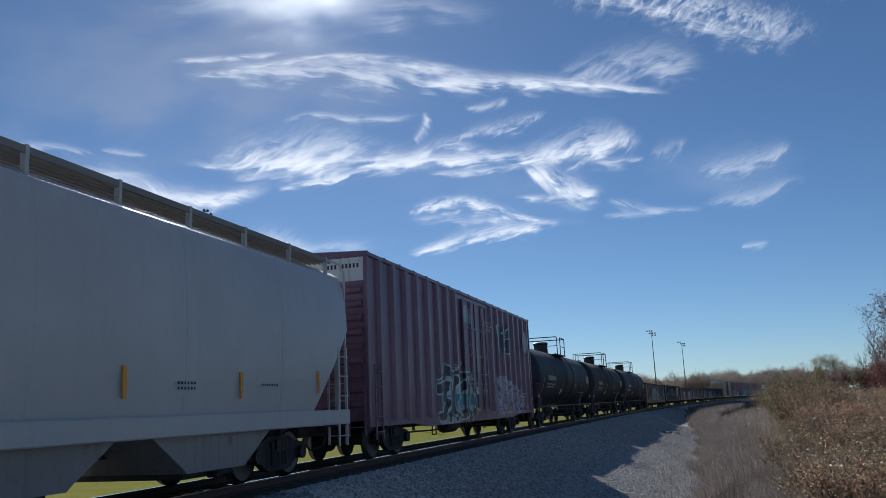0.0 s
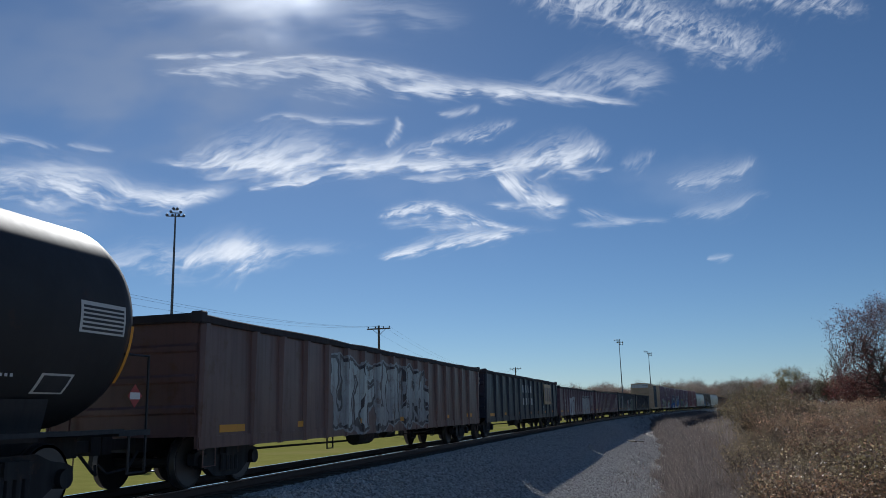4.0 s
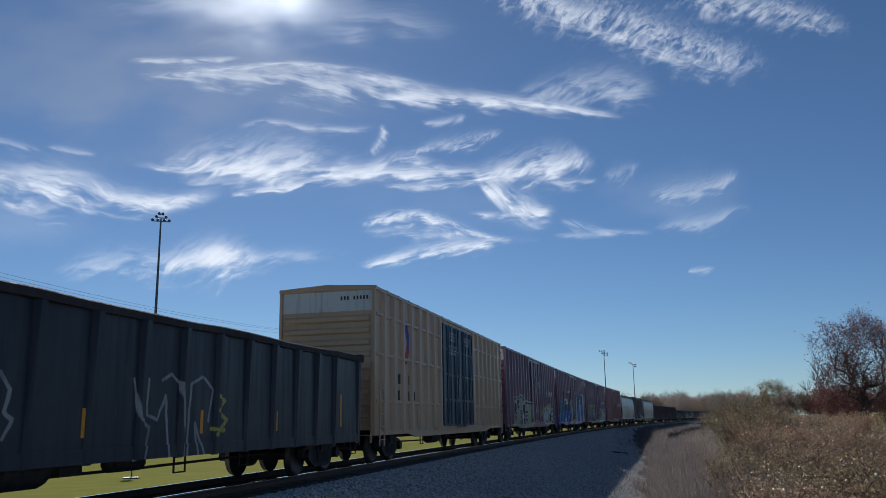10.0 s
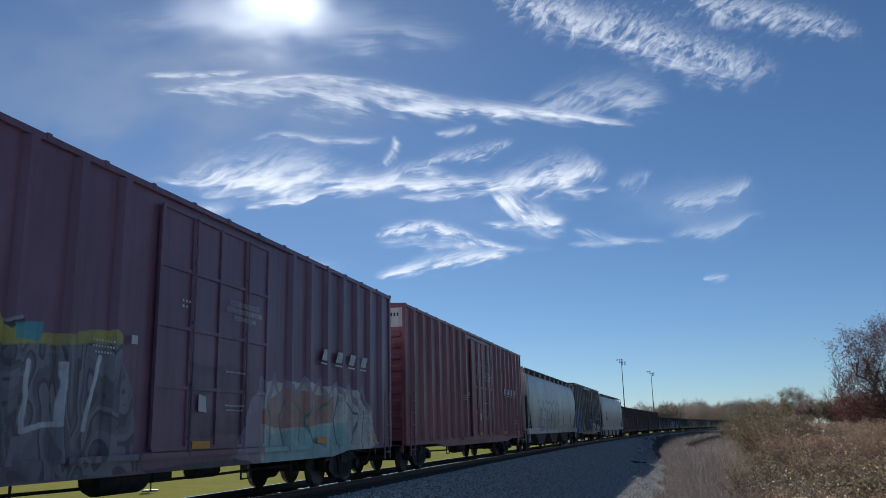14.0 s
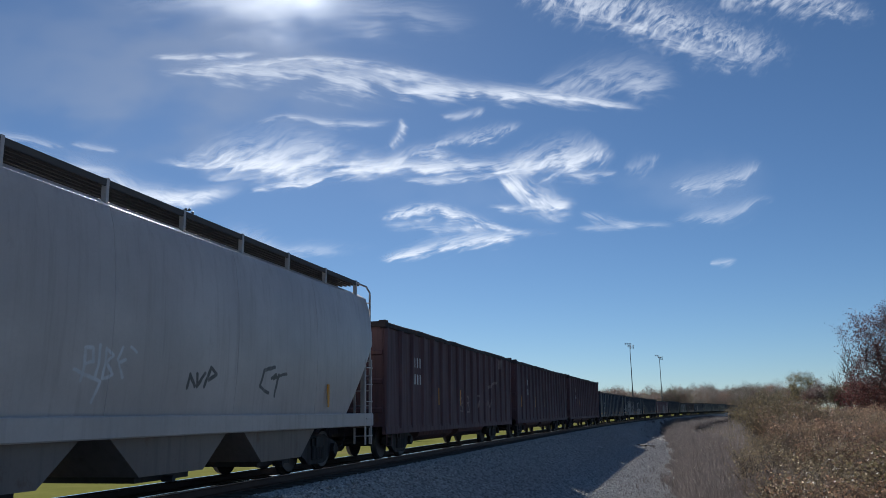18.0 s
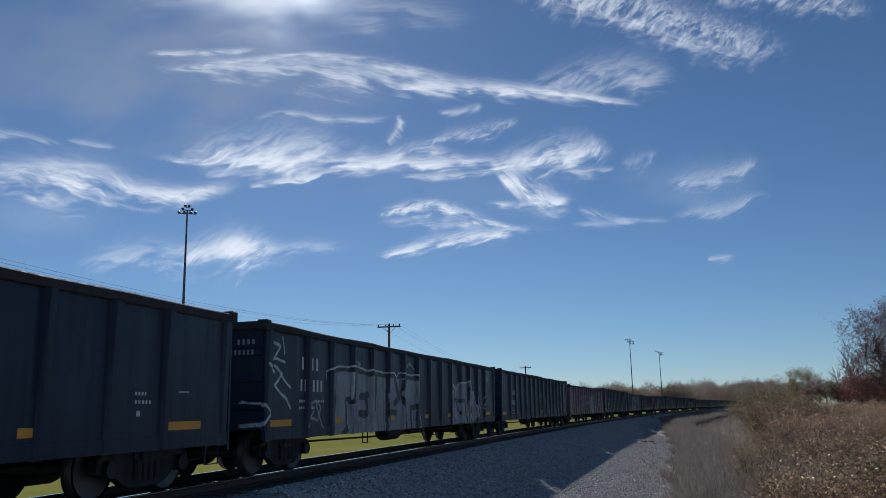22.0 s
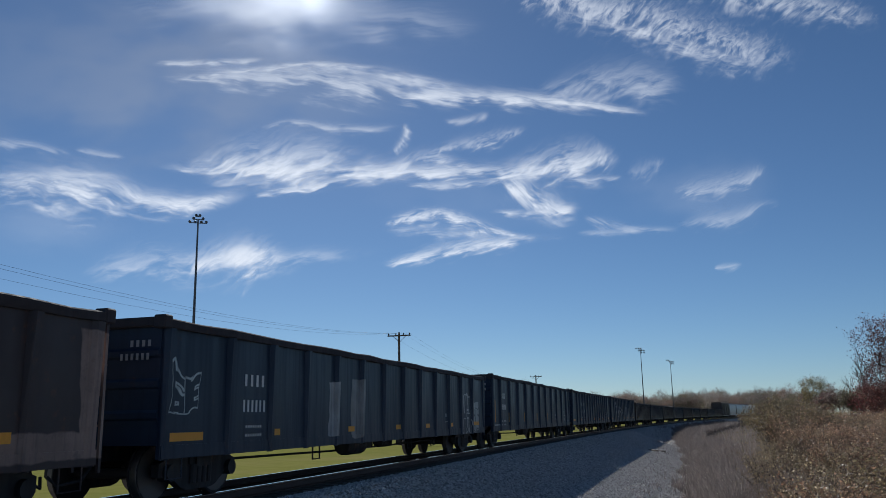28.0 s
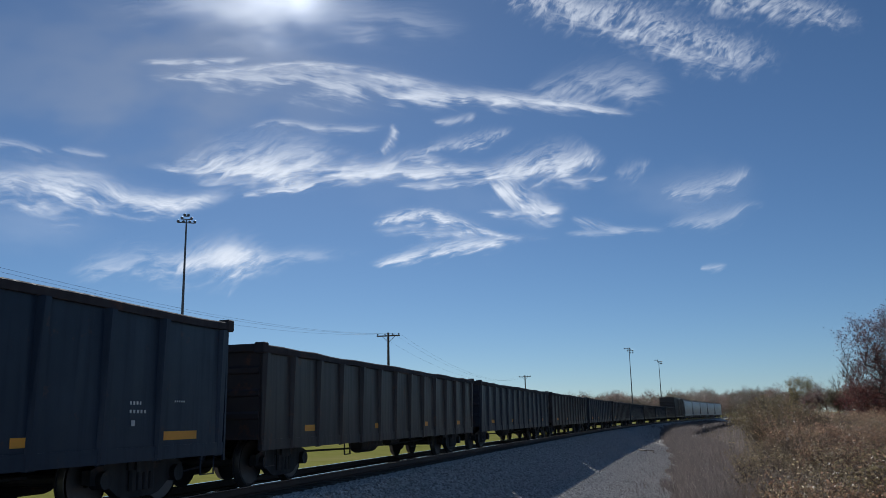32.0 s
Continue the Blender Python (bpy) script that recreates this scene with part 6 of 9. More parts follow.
        part("end_platform", once(("end_platform", s, *key), lambda k: k.box(-1.45, 1.45, *sorted((s * (h - 0.75), s * h)), 0.98, 1.06)), M["black"], car)
        for x in (-1.4, 1.4):
            if x > 0:
                part("placard", once(("tank_placard", s, *key), lambda k: k.prism([(s * (h - 0.4) - 0.17, 1.55), (s * (h - 0.4), 1.38), (s * (h - 0.4) + 0.17, 1.55), (s * (h - 0.4), 1.72)], "x", 1.43, 1.436)), M["placard_red"], car, "red diamond placard")
                part("placard", once(("tank_placard_bar", s, *key), lambda k: k.box(1.436, 1.439, s * (h - 0.4) - 0.12, s * (h - 0.4) + 0.12, 1.5, 1.6)), M["mark_white"], car, "white band across a placard")
            part("end_rail", once(("end_rail", s, x, *key), lambda k: k.pipe([(x, s * (h - 0.45), 1.0), (x, s * (h - 0.45), 0.45), (x, s * (h - 0.05), 0.45), (x, s * (h - 0.05), 2.15), (x, s * (h - 0.65), 2.15)], 0.024)), M["black"], car)
    def belly(k):
        k.tube((0, 0.2, 0.55), (0, 0.2, 1.2), 0.22, 12)
        for y in (-4.4, -3.6, -1.5, 2.2, 3.4):
            k.box(0.85, 0.9, y - 0.03, y + 0.03, 0.55, 1.05)
        k.pipe([(0.88, -4.4, 0.58), (0.88, 3.4, 0.58)], 0.022)
        k.pipe([(0.88, -4.4, 0.85), (0.88, 3.4, 0.85)], 0.018)
        k.lathe([(-0.5, 0.05), (-0.45, 0.2), (0.45, 0.2), (0.5, 0.05)], (0.7, -2.6, 0.72), "y", 12)
    part("belly_gear", once(("belly_gear", *key), belly), M["truck_steel"], car)
    def curved(k, y, w, a0, a1, off=0.006):
        n, b = 8, len(k.v)
        for i in range(n + 1):
            a = a0 + (a1 - a0) * i / n
            for r in (R + off - 0.003, R + off):
                for d in (-w / 2, w / 2):
                    k.v.append((r * math.cos(a), y + d, C + r * math.sin(a)))
        for i in range(n):
            q = b + i * 4
            k.face(q + 2, q + 3, q + 7, q + 6)
            k.face(q, q + 4, q + 5, q + 1)
            k.face(q, q + 2, q + 6, q + 4)
            k.face(q + 1, q + 5, q + 7, q + 3)
    for kind, *a in marks:
        if kind == "strip":
            y, a0, a1 = a
            part("reflector", once(("reflector", "tank", *a), lambda k: curved(k, y, 0.06, a0, a1)), M["reflector"], car, "yellow reflective strip")
        elif kind == "plate":
            y, w, a0, a1 = a
            part("plate", once(("plate", "tank", *a), lambda k: curved(k, y, w, a0, a1)), M["mark_white"], car, "pale data panel")
        elif kind == "inset":
            y, w, a0, a1 = a
            part("plate_line", once(("plate_line", "tank", *a), lambda k: curved(k, y, w, a0, a1, 0.011)), M["mark_dark"], car, "dark print on a pale panel")
        elif kind == "amber":
            y, w, a0, a1 = a
            part("reflector", once(("reflector", "amber", *a), lambda k: curved(k, y, w, a0, a1)), M["reflector"], car, "square amber reflector")
        else:
            y, z, wide, high, count, seed = a
            lettering(car, math.sqrt(R * R - min((z - C) ** 2, (z + high - C) ** 2)) + 0.006, y, z, wide, high, count, seed, M["mark_white"], "white stencilled marks")
    under(car, key, h, 2.3, False, 3.3)
    return car

# ---------------------------------------------------------------- the train
SPEED = 20.92                   # metres a second, towards the camera
TRAIN = []                      # (car, its middle along the train)
M["scrap"] = plain("scrap_heap", (0.07, 0.055, 0.045), 0.9, 0.2, 0.6, 6)
M["white_cap"] = paint("white_cap", (0.72, 0.72, 0.7), rust=0.15, fade=0.2)
M["grime"] = paint("grimy_steel", (0.09, 0.065, 0.05), rust=0.6, rough=0.8)
WHITE, TEAL, BLUE, GREEN, PINK, YELL, GREY = (0.62, 0.63, 0.62), (0.12, 0.42, 0.42), (0.03, 0.14, 0.5), (0.12, 0.3, 0.1), (0.5, 0.2, 0.25), (0.55, 0.5, 0.18), (0.36, 0.38, 0.4)
INK, PALE = (0.02, 0.02, 0.03), (0.55, 0.62, 0.62)


def put(car, q0, q1, gap=1.0):
    TRAIN.append((car, (q0 + gap + q1) / 2))
    return car


def half(q0, q1, gap=1.0):
    return round((q1 - q0 - gap) / 2, 2)


def gon(q0, q1, name, label, pm, group="gondolas of the train", gap=1.0, **kw):
    return put(gondola(name, label, half(q0, q1, gap) - 0.18, pm, group, **kw), q0, q1, gap)


def box(q0, q1, name, label, pm, gap=1.5, **kw):
    return put(boxcar(name, label, half(q0, q1, gap), pm, "boxcars of the train", **kw), q0, q1, gap)


STRIPS = ((-9.5, 0.95, 0.9, 0.13), (8.9, 0.98, 0.9, 0.13)) + tuple((y, 0.97, 0.36, 0.12) for y in (-6.6, -2.9, 0.35, 3.0, 5.6))
STRIPS_TALL = ((-9.7, 1.06, 0.09, 0.9),) + tuple((y, 1.05, 0.09, 0.4) for y in (-7.2, -3.86, -0.7, 2.4, 5.4)) + ((9.15, 1.1, 0.09, 0.8),)
STRIPS_SHORT = tuple((y, 1.02, 0.5, 0.13) for y in (-6.2, -2.0, 2.2, 6.2))
SIDE_MARKS = (("bars", -8.6, 2.1, 0.95, 0.27, 4, 3), ("bars", -8.65, 1.65, 1.2, 0.25, 6, 5), ("bars", -8.7, 1.42, 0.5, 0.07, 5, 6), ("bars", -7.9, 1.42, 0.5, 0.07, 5, 8),
              ("bars", -8.7, 1.28, 0.8, 0.07, 8, 9))
BLACK_MARKS = (("bars", -7.78, 1.85, 0.8, 0.21, 4, 3), ("bars", -7.82, 1.4, 0.86, 0.21, 6, 5), ("bars", -7.72, 1.12, 0.6, 0.06, 7, 6), ("bars", -7.72, 0.97, 0.6, 0.06, 7, 9))
SPLIT_MARKS = (("bars", -6.15, 1.97, 0.42, 0.21, 2, 3), ("bars", -5.08, 1.97, 0.42, 0.21, 2, 4), ("bars", -6.15, 1.5, 0.5, 0.21, 3, 5), ("bars", -5.08, 1.5, 0.5, 0.21, 3, 7),
               ("bars", -6.15, 1.16, 0.42, 0.06, 5, 6), ("bars", -5.05, 1.16, 0.42, 0.06, 5, 8), ("bars", -6.15, 1.02, 0.42, 0.06, 5, 9), ("bars", -5.05, 1.02, 0.42, 0.06, 5, 10))
WIDE_MARKS = (("bars", -8.62, 2.03, 0.78, 0.22, 4, 3), ("bars", -8.78, 1.57, 1.08, 0.21, 6, 5), ("bars", -8.8, 1.07, 0.45, 0.07, 5, 6), ("bars", -8.2, 1.07, 0.45, 0.07, 6, 8), ("bars", -8.8, 0.92, 0.4, 0.07, 4, 9), ("bars", -8.15, 0.92, 0.4, 0.07, 5, 10),
              ("bars", -9.85, 0.92, 1.0, 0.06, 14, 11))
DATA = (("bars", 7.6, 1.38, 0.42, 0.06, 5, 11), ("bars", 7.6, 1.5, 0.3, 0.06, 4, 12), ("bars", 7.65, 1.2, 0.18, 0.1, 1, 13), ("bars", 4.9, 1.28, 0.22, 0.14, 1, 14), ("bars", 4.9, 1.12, 0.28, 0.04, 4, 15), ("bars", 8.7, 1.55, 0.3, 0.035, 5, 16))

# --- first stretch: a hopper, a boxcar and three tank cars
P_h0 = paint("light_grey_paint", (0.5, 0.5, 0.5), dirt=(0.3, 0.28, 0.26), rust=0.03, fade=0.2, streaks=0.12, relief=0.1)
P_h0w = plain("pale_walkway_steel", (0.24, 0.23, 0.22), 0.7, 0.1, 0.25, 5)
P_h0b = paint("dusty_bay_grey", (0.26, 0.25, 0.25), rust=0.25, streaks=0.4)
P_h2b = paint("dusty_bay_brown", (0.17, 0.145, 0.135), rust=0.3, streaks=0.4)
put(hopper("covered_hopper", "clean light grey covered hopper with a roof walkway", half(-2.6, 16.87, 1.2), P_h0, "hoppers of the train", M["grime"],
           marks=(("strip", -3.0, 1.5, 1.95), ("strip", 1.6, 1.5, 1.95), ("strip", 4.6, 1.5, 1.95), ("strip", 7.6, 1.6, 2.05), ("bars", 2.8, 1.72, 0.5, 0.05, 6, 2), ("bars", 2.8, 1.64, 0.5, 0.05, 6, 3), ("bars", 5.3, 1.72, 0.6, 0.05, 7, 4), ("bars", -1.0, 1.08, 1.6, 0.06, 14, 5)), bay_mat=P_h0b, walk_mat=P_h0w), -2.6, 16.87, 1.2)
BROWN = (0.208, 0.105, 0.155)
MAROON = (0.142, 0.070, 0.088)
PANEL = (-0.6, 1.65, 1.2, 2.42, (0.13, 0.065, 0.10), None)
P_b0 = paint("boxcar_brown_0", BROWN, rust=0.1, rough=0.32, streaks=0.35, blocks=(PANEL,), art=ART_TEAL)
car_b0 = box(16.87, 37.79, "boxcar", "reddish brown high boxcar with teal and white graffiti", P_b0, cap=M["white_cap"])
P_t = paint("tank_black", (0.028, 0.032, 0.042), dirt=(0.05, 0.045, 0.045), rust=0.04, rough=0.6, fade=0.2, spec=0.16, streaks=0.04, relief=0.0)
P_t3 = paint("tank_dull_black", (0.04, 0.034, 0.033), rust=0.12, rough=0.7, spec=0.22, streaks=0.12, relief=0.0)
P_t4 = paint("tank_faded_black", (0.034, 0.034, 0.036), rust=0.1, rough=0.62, spec=0.25, streaks=0.12, relief=0.0)
TANK_MARKS = (("strip", -7.05, -0.66, -0.09), ("strip", -3.85, -0.38, -0.09), ("strip", -1.45, -0.38, -0.09), ("strip", 2.35, -0.38, -0.08), ("strip", 5.2, -0.38, -0.08), ("strip", 8.1, -0.62, -0.05),
              ("bars", -6.0, 2.36, 2.05, 0.24, 10, 3), ("bars", -6.1, 2.14, 2.0, 0.07, 16, 6), ("bars", -6.2, 2.0, 2.0, 0.07, 16, 7), ("bars", 2.6, 2.2, 0.5, 0.05, 6, 9), ("bars", 2.6, 2.08, 0.5, 0.05, 6, 11), ("bars", 3.95, 1.78, 0.65, 0.05, 8, 10), ("bars", 5.2, 1.76, 0.95, 0.05, 11, 12),
              ("plate", 7.45, 0.95, -0.16, 0.12), ("plate", 6.9, 0.6, -0.76, -0.55), ("amber", -1.6, 0.5, -0.66, -0.46)) + tuple(("inset", 7.45, 0.86, a, a + 0.022) for a in (-0.14, -0.1, -0.06, -0.02, 0.02, 0.06)) + (("inset", 6.9, 0.5, -0.74, -0.57),)
for i, (a, b) in enumerate(((37.79, 56.78), (56.78, 75.63), (75.63, 94.82))):
    put(tank_car("tank_car", ("glossy black tank car with yellow reflective strips", "dull brownish black tank car", "faded black tank car with a valve housing on top")[i], 8.75,
                 P_t3 if i == 1 else P_t4 if i == 2 else P_t, "tank cars of the train", TANK_MARKS), a, b, 1.4)

# --- gondolas up to the tall boxcars
P_g1 = paint("gondola_rust_brown", (0.15, 0.075, 0.065), rust=0.5, tags=((-5, 3, 1.1, 2.3, 1.0, (GREY, PALE), INK, GREY, 3.0),))
gon(94.82, 117.5, "gondola", "rusty brown gondola with pale graffiti", P_g1, strips=STRIPS, ribs=16)
P_rg = paint("gondola_black_teal", (0.018, 0.025, 0.042), dirt=(0.018, 0.022, 0.034), spec=0.3, rust=0.15)
M["sign_gold"] = paint("sign_gold", (0.42, 0.22, 0.07), rust=0.4, fade=0.2)
M["sign_maroon"] = paint("sign_maroon", (0.13, 0.022, 0.025), rust=0.3, fade=0.2)
rg = gon(117.5, 140.37, "gondola", "black gondola with a large faded gold sign panel", P_rg, strips=STRIPS, ribs=13,
         marks=DATA + (("panel", 4.75, 7.58, 1.48, 2.7, M["sign_gold"]), ("bars", -1.9, 2.1, 3.2, 0.4, 4, 21), ("bars", -1.9, 1.45, 3.4, 0.36, 4, 22)))
for i, y in enumerate((4.98, 5.84, 6.70)):
    part("sign_block", once(("sign_block", i), lambda k: k.prism([(y, 2.5), (y + 0.7, 2.5), (y + 0.62, 1.66), (y + 0.1, 1.66)], "x", 1.577, 1.580)), M["sign_maroon"], rg, "maroon block of the sign")
P_A = paint("gondola_brown_a", MAROON, rust=0.2, rings=((8.1, 1.86, 0.4, 0.6, (0.5, 0.49, 0.46)),), blocks=((2.2, 7.0, 0.7, 2.0, (0.36, 0.36, 0.38), None),), letters=(("OHEL", 2.2, 6.9, 0.66, 2.06, 0.21, (0.46, 0.46, 0.47), (0.56, 0.56, 0.57), INK, (0.4, 0.4, 0.42)),),
            art=ART_WHITE)
P_B = paint("gondola_brown_b", MAROON, rings=((8.1, 1.86, 0.4, 0.6, (0.46, 0.44, 0.42)),), rust=0.3, tags=((-6, 1.5, 1.2, 2.2, 0.9, (MAROON, (0.13, 0.06, 0.055)), (0.26, 0.22, 0.23), MAROON, 13.0),))
P_C = paint("gondola_dark_green", (0.026, 0.032, 0.046), dirt=(0.022, 0.026, 0.036), rust=0.12, art=ART_BUBBLE,
            tags=((-7.6, -5.0, 1.2, 2.3, 0.7, ((0.03, 0.04, 0.045), GREY), GREY, (0.03, 0.04, 0.045), 1.0),))
P_D = paint("gondola_black_d", (0.024, 0.03, 0.044), dirt=(0.014, 0.022, 0.038), spec=0.3, rust=0.12, art=ART_OUTLINE)
car_a = gon(140.37, 162.70, "gondola", "brown gondola with large white block letters and a round emblem", P_A, strips=STRIPS, marks=SIDE_MARKS, ribs=15, top=2.75)
gon(162.70, 185.10, "gondola", "brown gondola with faded pale scrawls and a round emblem", P_B, strips=STRIPS, marks=SIDE_MARKS, ribs=15, top=2.80)
gon(185.10, 207.98, "gondola", "dark green gondola with many coloured bubble graffiti", P_C, strips=STRIPS, marks=SIDE_MARKS, ribs=15)
gon(207.98, 230.51, "gondola", "black gondola with faint outline graffiti", P_D, strips=STRIPS_TALL, marks=SIDE_MARKS, ribs=16)

# --- boxcars
TAN = (0.58, 0.39, 0.245)
P_o = paint("boxcar_tan", TAN, dirt=(0.4, 0.27, 0.17), rust=0.06, fade=0.2, streaks=0.25)
P_door = paint("door_dark_blue", (0.025, 0.05, 0.09), rust=0.12)
box(230.51, 251.50, "boxcar", "tan yellow high boxcar with dark blue double doors", P_o, door_mat=P_door, doors=((-2.25, 0.2), (0.38, 2.82)), grid=(1.75, 3.1, 4.26), gap=1.05, cap=M["white_cap"], top=5.14)
P_1 = paint("boxcar_brown_1", BROWN, rust=0.1, rough=0.32, streaks=0.35, blocks=(PANEL,), art=ART_LIME, letters=(("OR", -4.5, -1.35, 0.66, 2.12, 0.225, (0.50, 0.52, 0.24), (0.56, 0.58, 0.44), INK, (0.78, 0.76, 0.76)),),
            tags=((-8.2, -4.5, 0.8, 2.1, 1.75, ((0.46, 0.48, 0.24), (0.5, 0.52, 0.44)), INK, WHITE, 3.0),))
P_2 = paint("boxcar_brown_2", BROWN, rust=0.1, rough=0.32, streaks=0.35, art=ART_BLUE, blocks=((-9.8, -6.0, 0.6, 1.5, BLUE, None), (-9.0, -5.6, 0.9, 2.6, (0.04, 0.16, 0.3), TEAL)))
P_3 = paint("boxcar_brown_3", BROWN, rust=0.1, rough=0.32, streaks=0.35, blocks=(PANEL,), art=ART_SLATE, tags=((-8.4, -4.2, 0.9, 2.3, 1.5, (GREY, (0.25, 0.3, 0.34), (0.2, 0.3, 0.2)), INK, GREY, 4.0),))
P_4 = paint("boxcar_red", (0.30, 0.10, 0.115), rust=0.12)
CAPS = dict(cap=M["white_cap"], doors=((-1.5, 2.1),))
box(251.50, 272.90, "boxcar", "reddish brown high boxcar with yellow and pale graffiti", P_1, **CAPS)
box(272.90, 293.95, "boxcar", "reddish brown high boxcar with large blue and white graffiti", P_2, **CAPS)
box(293.95, 315.05, "boxcar", "reddish brown high boxcar with mint and lilac graffiti", P_3, **CAPS)
box(315.05, 336.04, "boxcar", "bright red brown high boxcar without graffiti", P_4, **CAPS)
P_h1 = paint("dirty_white_hopper", (0.5, 0.48, 0.44), dirt=(0.3, 0.27, 0.23), rust=0.1, streaks=0.25, relief=0.1, tags=((2.0, 9.4, 0.98, 1.22, 0.6, (GREEN, GREY), (0.1, 0.12, 0.1), (0.3, 0.3, 0.28), 2.0), (-6.5, 1.5, 1.5, 2.6, 1.3, (GREY, (0.2, 0.36, 0.24), PALE), (0.12, 0.14, 0.13), (0.3, 0.3, 0.28), 6.0)))
HOP = (("strip", -2.0, 1.4, 2.2), ("strip", 3.2, 1.4, 2.2), ("strip", 7.0, 1.4, 2.2))
put(hopper("covered_hopper", "dirty off-white covered hopper with green graffiti", half(336.04, 357.45, 1.2), P_h1, "hoppers of the train", M["grime"], marks=HOP, bays=3), 336.04, 357.45, 1.2)
DGREEN = (0.10, 0.082, 0.08)
P_gb = paint("boxcar_dark_green", DGREEN, rust=0.35, blocks=((-2.3, -1.3, 1.3, 1.75, (0.07, 0.1, 0.26), None), (-1.9, -1.5, 2.3, 2.6, (0.4, 0.4, 0.42), None), (-2.2, -1.7, 0.95, 1.15, (0.3, 0.08, 0.1), None), (-0.3, 0.5, 1.3, 1.8, (0.06, 0.1, 0.22), None), (0.9, 1.1, 1.3, 1.5, (0.06, 0.06, 0.06), None)), art=ART_STRIPED)
gb = box(357.45, 374.70, "boxcar", "dark green boxcar with two yellow stripes", P_gb, doors=((-3.1, -0.75), (-0.55, 1.8)), top=4.75, gap=0.9)
M["stripe"] = paint("stripe_yellow", (0.42, 0.32, 0.03), rust=0.3)
for z in (2.60, 3.10):
    part("stripe", once(("stripe", z), lambda k: k.box(1.461, 1.466, -7.8, 7.8, z, z + 0.09)), M["stripe"], gb, "yellow stripe")
    for a, b in ((-3.1, -0.75), (-0.55, 1.8)):
        part("stripe", once(("stripe", z, a), lambda k: k.box(1.528, 1.533, a + 0.04, b - 0.04, z, z + 0.09)), M["stripe"], gb, "yellow stripe across a door")
H2 = (0.47, 0.435, 0.415)
P_h2 = paint("grey_hopper", H2, dirt=(0.3, 0.26, 0.235), rust=0.06, streaks=0.3, relief=0.1, art=ART_HOPPER)
put(hopper("covered_hopper", "dusty grey covered hopper with a rusty end", half(374.70, 396.41, 1.2), P_h2, "hoppers of the train", M["grime"],
           marks=(("bars", -6.6, 2.5, 0.9, 0.34, 4, 3), ("bars", -6.8, 1.95, 1.5, 0.34, 6, 5), ("strip", 7.4, 1.4, 1.9)), bays=4, bay_mat=P_h2b), 374.70, 396.41, 1.2)

# --- deep brown ore cars
P_or = paint("ore_car_brown", (0.095, 0.044, 0.05), dirt=(0.045, 0.03, 0.036), rust=0.35, rough=0.6, art=ART_ORE)
TALL = (("bars", -6.0, 2.6, 0.8, 0.3, 3, 3), ("bars", -6.0, 2.1, 0.8, 0.3, 3, 5))
P_or2 = paint("ore_car_plain", (0.085, 0.042, 0.05), dirt=(0.04, 0.028, 0.036), rust=0.3, rough=0.6)
for a, b in ((396.41, 414.98), (414.98, 433.10), (433.10, 451.52)):
    gon(a, b, "ore_gondola", "deep rusty brown ribbed ore gondola", P_or if a < 400 else P_or2, top=3.72, ribs=15, tub=True, marks=TALL,
        strips=tuple((y, 1.5, 0.08, 0.55) for y in (-7.2, -3.4, -0.6, 3.4, 6.4)))

# --- long black gondolas
BLK = (0.014, 0.027, 0.052)
P_bk = paint("gondola_black", BLK, dirt=(0.014, 0.022, 0.038), spec=0.3, rust=0.12)
P_bk2 = paint("gondola_black_worn", (0.024, 0.029, 0.042), dirt=(0.014, 0.022, 0.038), spec=0.3, rust=0.3)
P_F = paint("gondola_silver_tag", BLK, dirt=(0.014, 0.022, 0.038), spec=0.3, rust=0.1, art=ART_SILVER)
P_H = paint("gondola_brown_h", MAROON, rings=((7.3, 1.88, 0.4, 0.6, (0.46, 0.44, 0.42)),), rust=0.35, art=ART_SCRAWL, tags=((-9.6, -8.2, 1.0, 1.9, 0.6, (MAROON, MAROON), (0.34, 0.3, 0.32), MAROON, 7.7),))
P_J = paint("gondola_tagged_j", (0.05, 0.052, 0.056), rust=0.3, tags=((-4, 5, 1.0, 2.2, 1.2, ((0.4, 0.38, 0.3), INK, GREY), INK, (0.3, 0.28, 0.22), 4.4),))
P_K = paint("gondola_brown_k", (0.046, 0.031, 0.032), rust=0.35, spec=0.3, art=ART_GLAND)
P_L = paint("gondola_black_patch", BLK, dirt=(0.014, 0.022, 0.038), spec=0.3, rust=0.12, blocks=((-4.2, -3.6, 0.9, 2.1, (0.3, 0.3, 0.3), None), (-2.9, -2.2, 0.85, 2.2, (0.2, 0.2, 0.2), None), (8.3, 9.35, 0.95, 1.85, (0.42, 0.42, 0.4), None)), tags=((8.4, 9.3, 0.95, 1.4, 0.45, ((0.42, 0.42, 0.4), (0.42, 0.42, 0.4)), INK, (0.42, 0.42, 0.4), 5.0), (6.9, 8.1, 0.9, 1.9, 0.6, (BLK, BLK), (0.45, 0.45, 0.45), BLK, 9.0), (-10.0, -9.2, 1.5, 2.0, 0.4, (BLK, BLK), PALE, BLK, 5.0)))
P_D2 = paint("gondola_black_clean", BLK, dirt=(0.014, 0.022, 0.038), spec=0.3, rust=0.1)
P_O = paint("gondola_grey_tag", BLK, dirt=(0.014, 0.022, 0.038), spec=0.3, rust=0.2, art=ART_SMUDGE)
P_P = paint("gondola_rusty_black", (0.036, 0.029, 0.030), rust=0.35, spec=0.3)
FULL = BLACK_MARKS + DATA
gon(451.52, 473.32, "gondola", "long black gondola with orange reflectors", P_bk, strips=STRIPS, marks=FULL, ribs=14)
gon(473.32, 495.12, "gondola", "long black gondola with silver block graffiti", P_F, strips=STRIPS, marks=SIDE_MARKS, ribs=14)
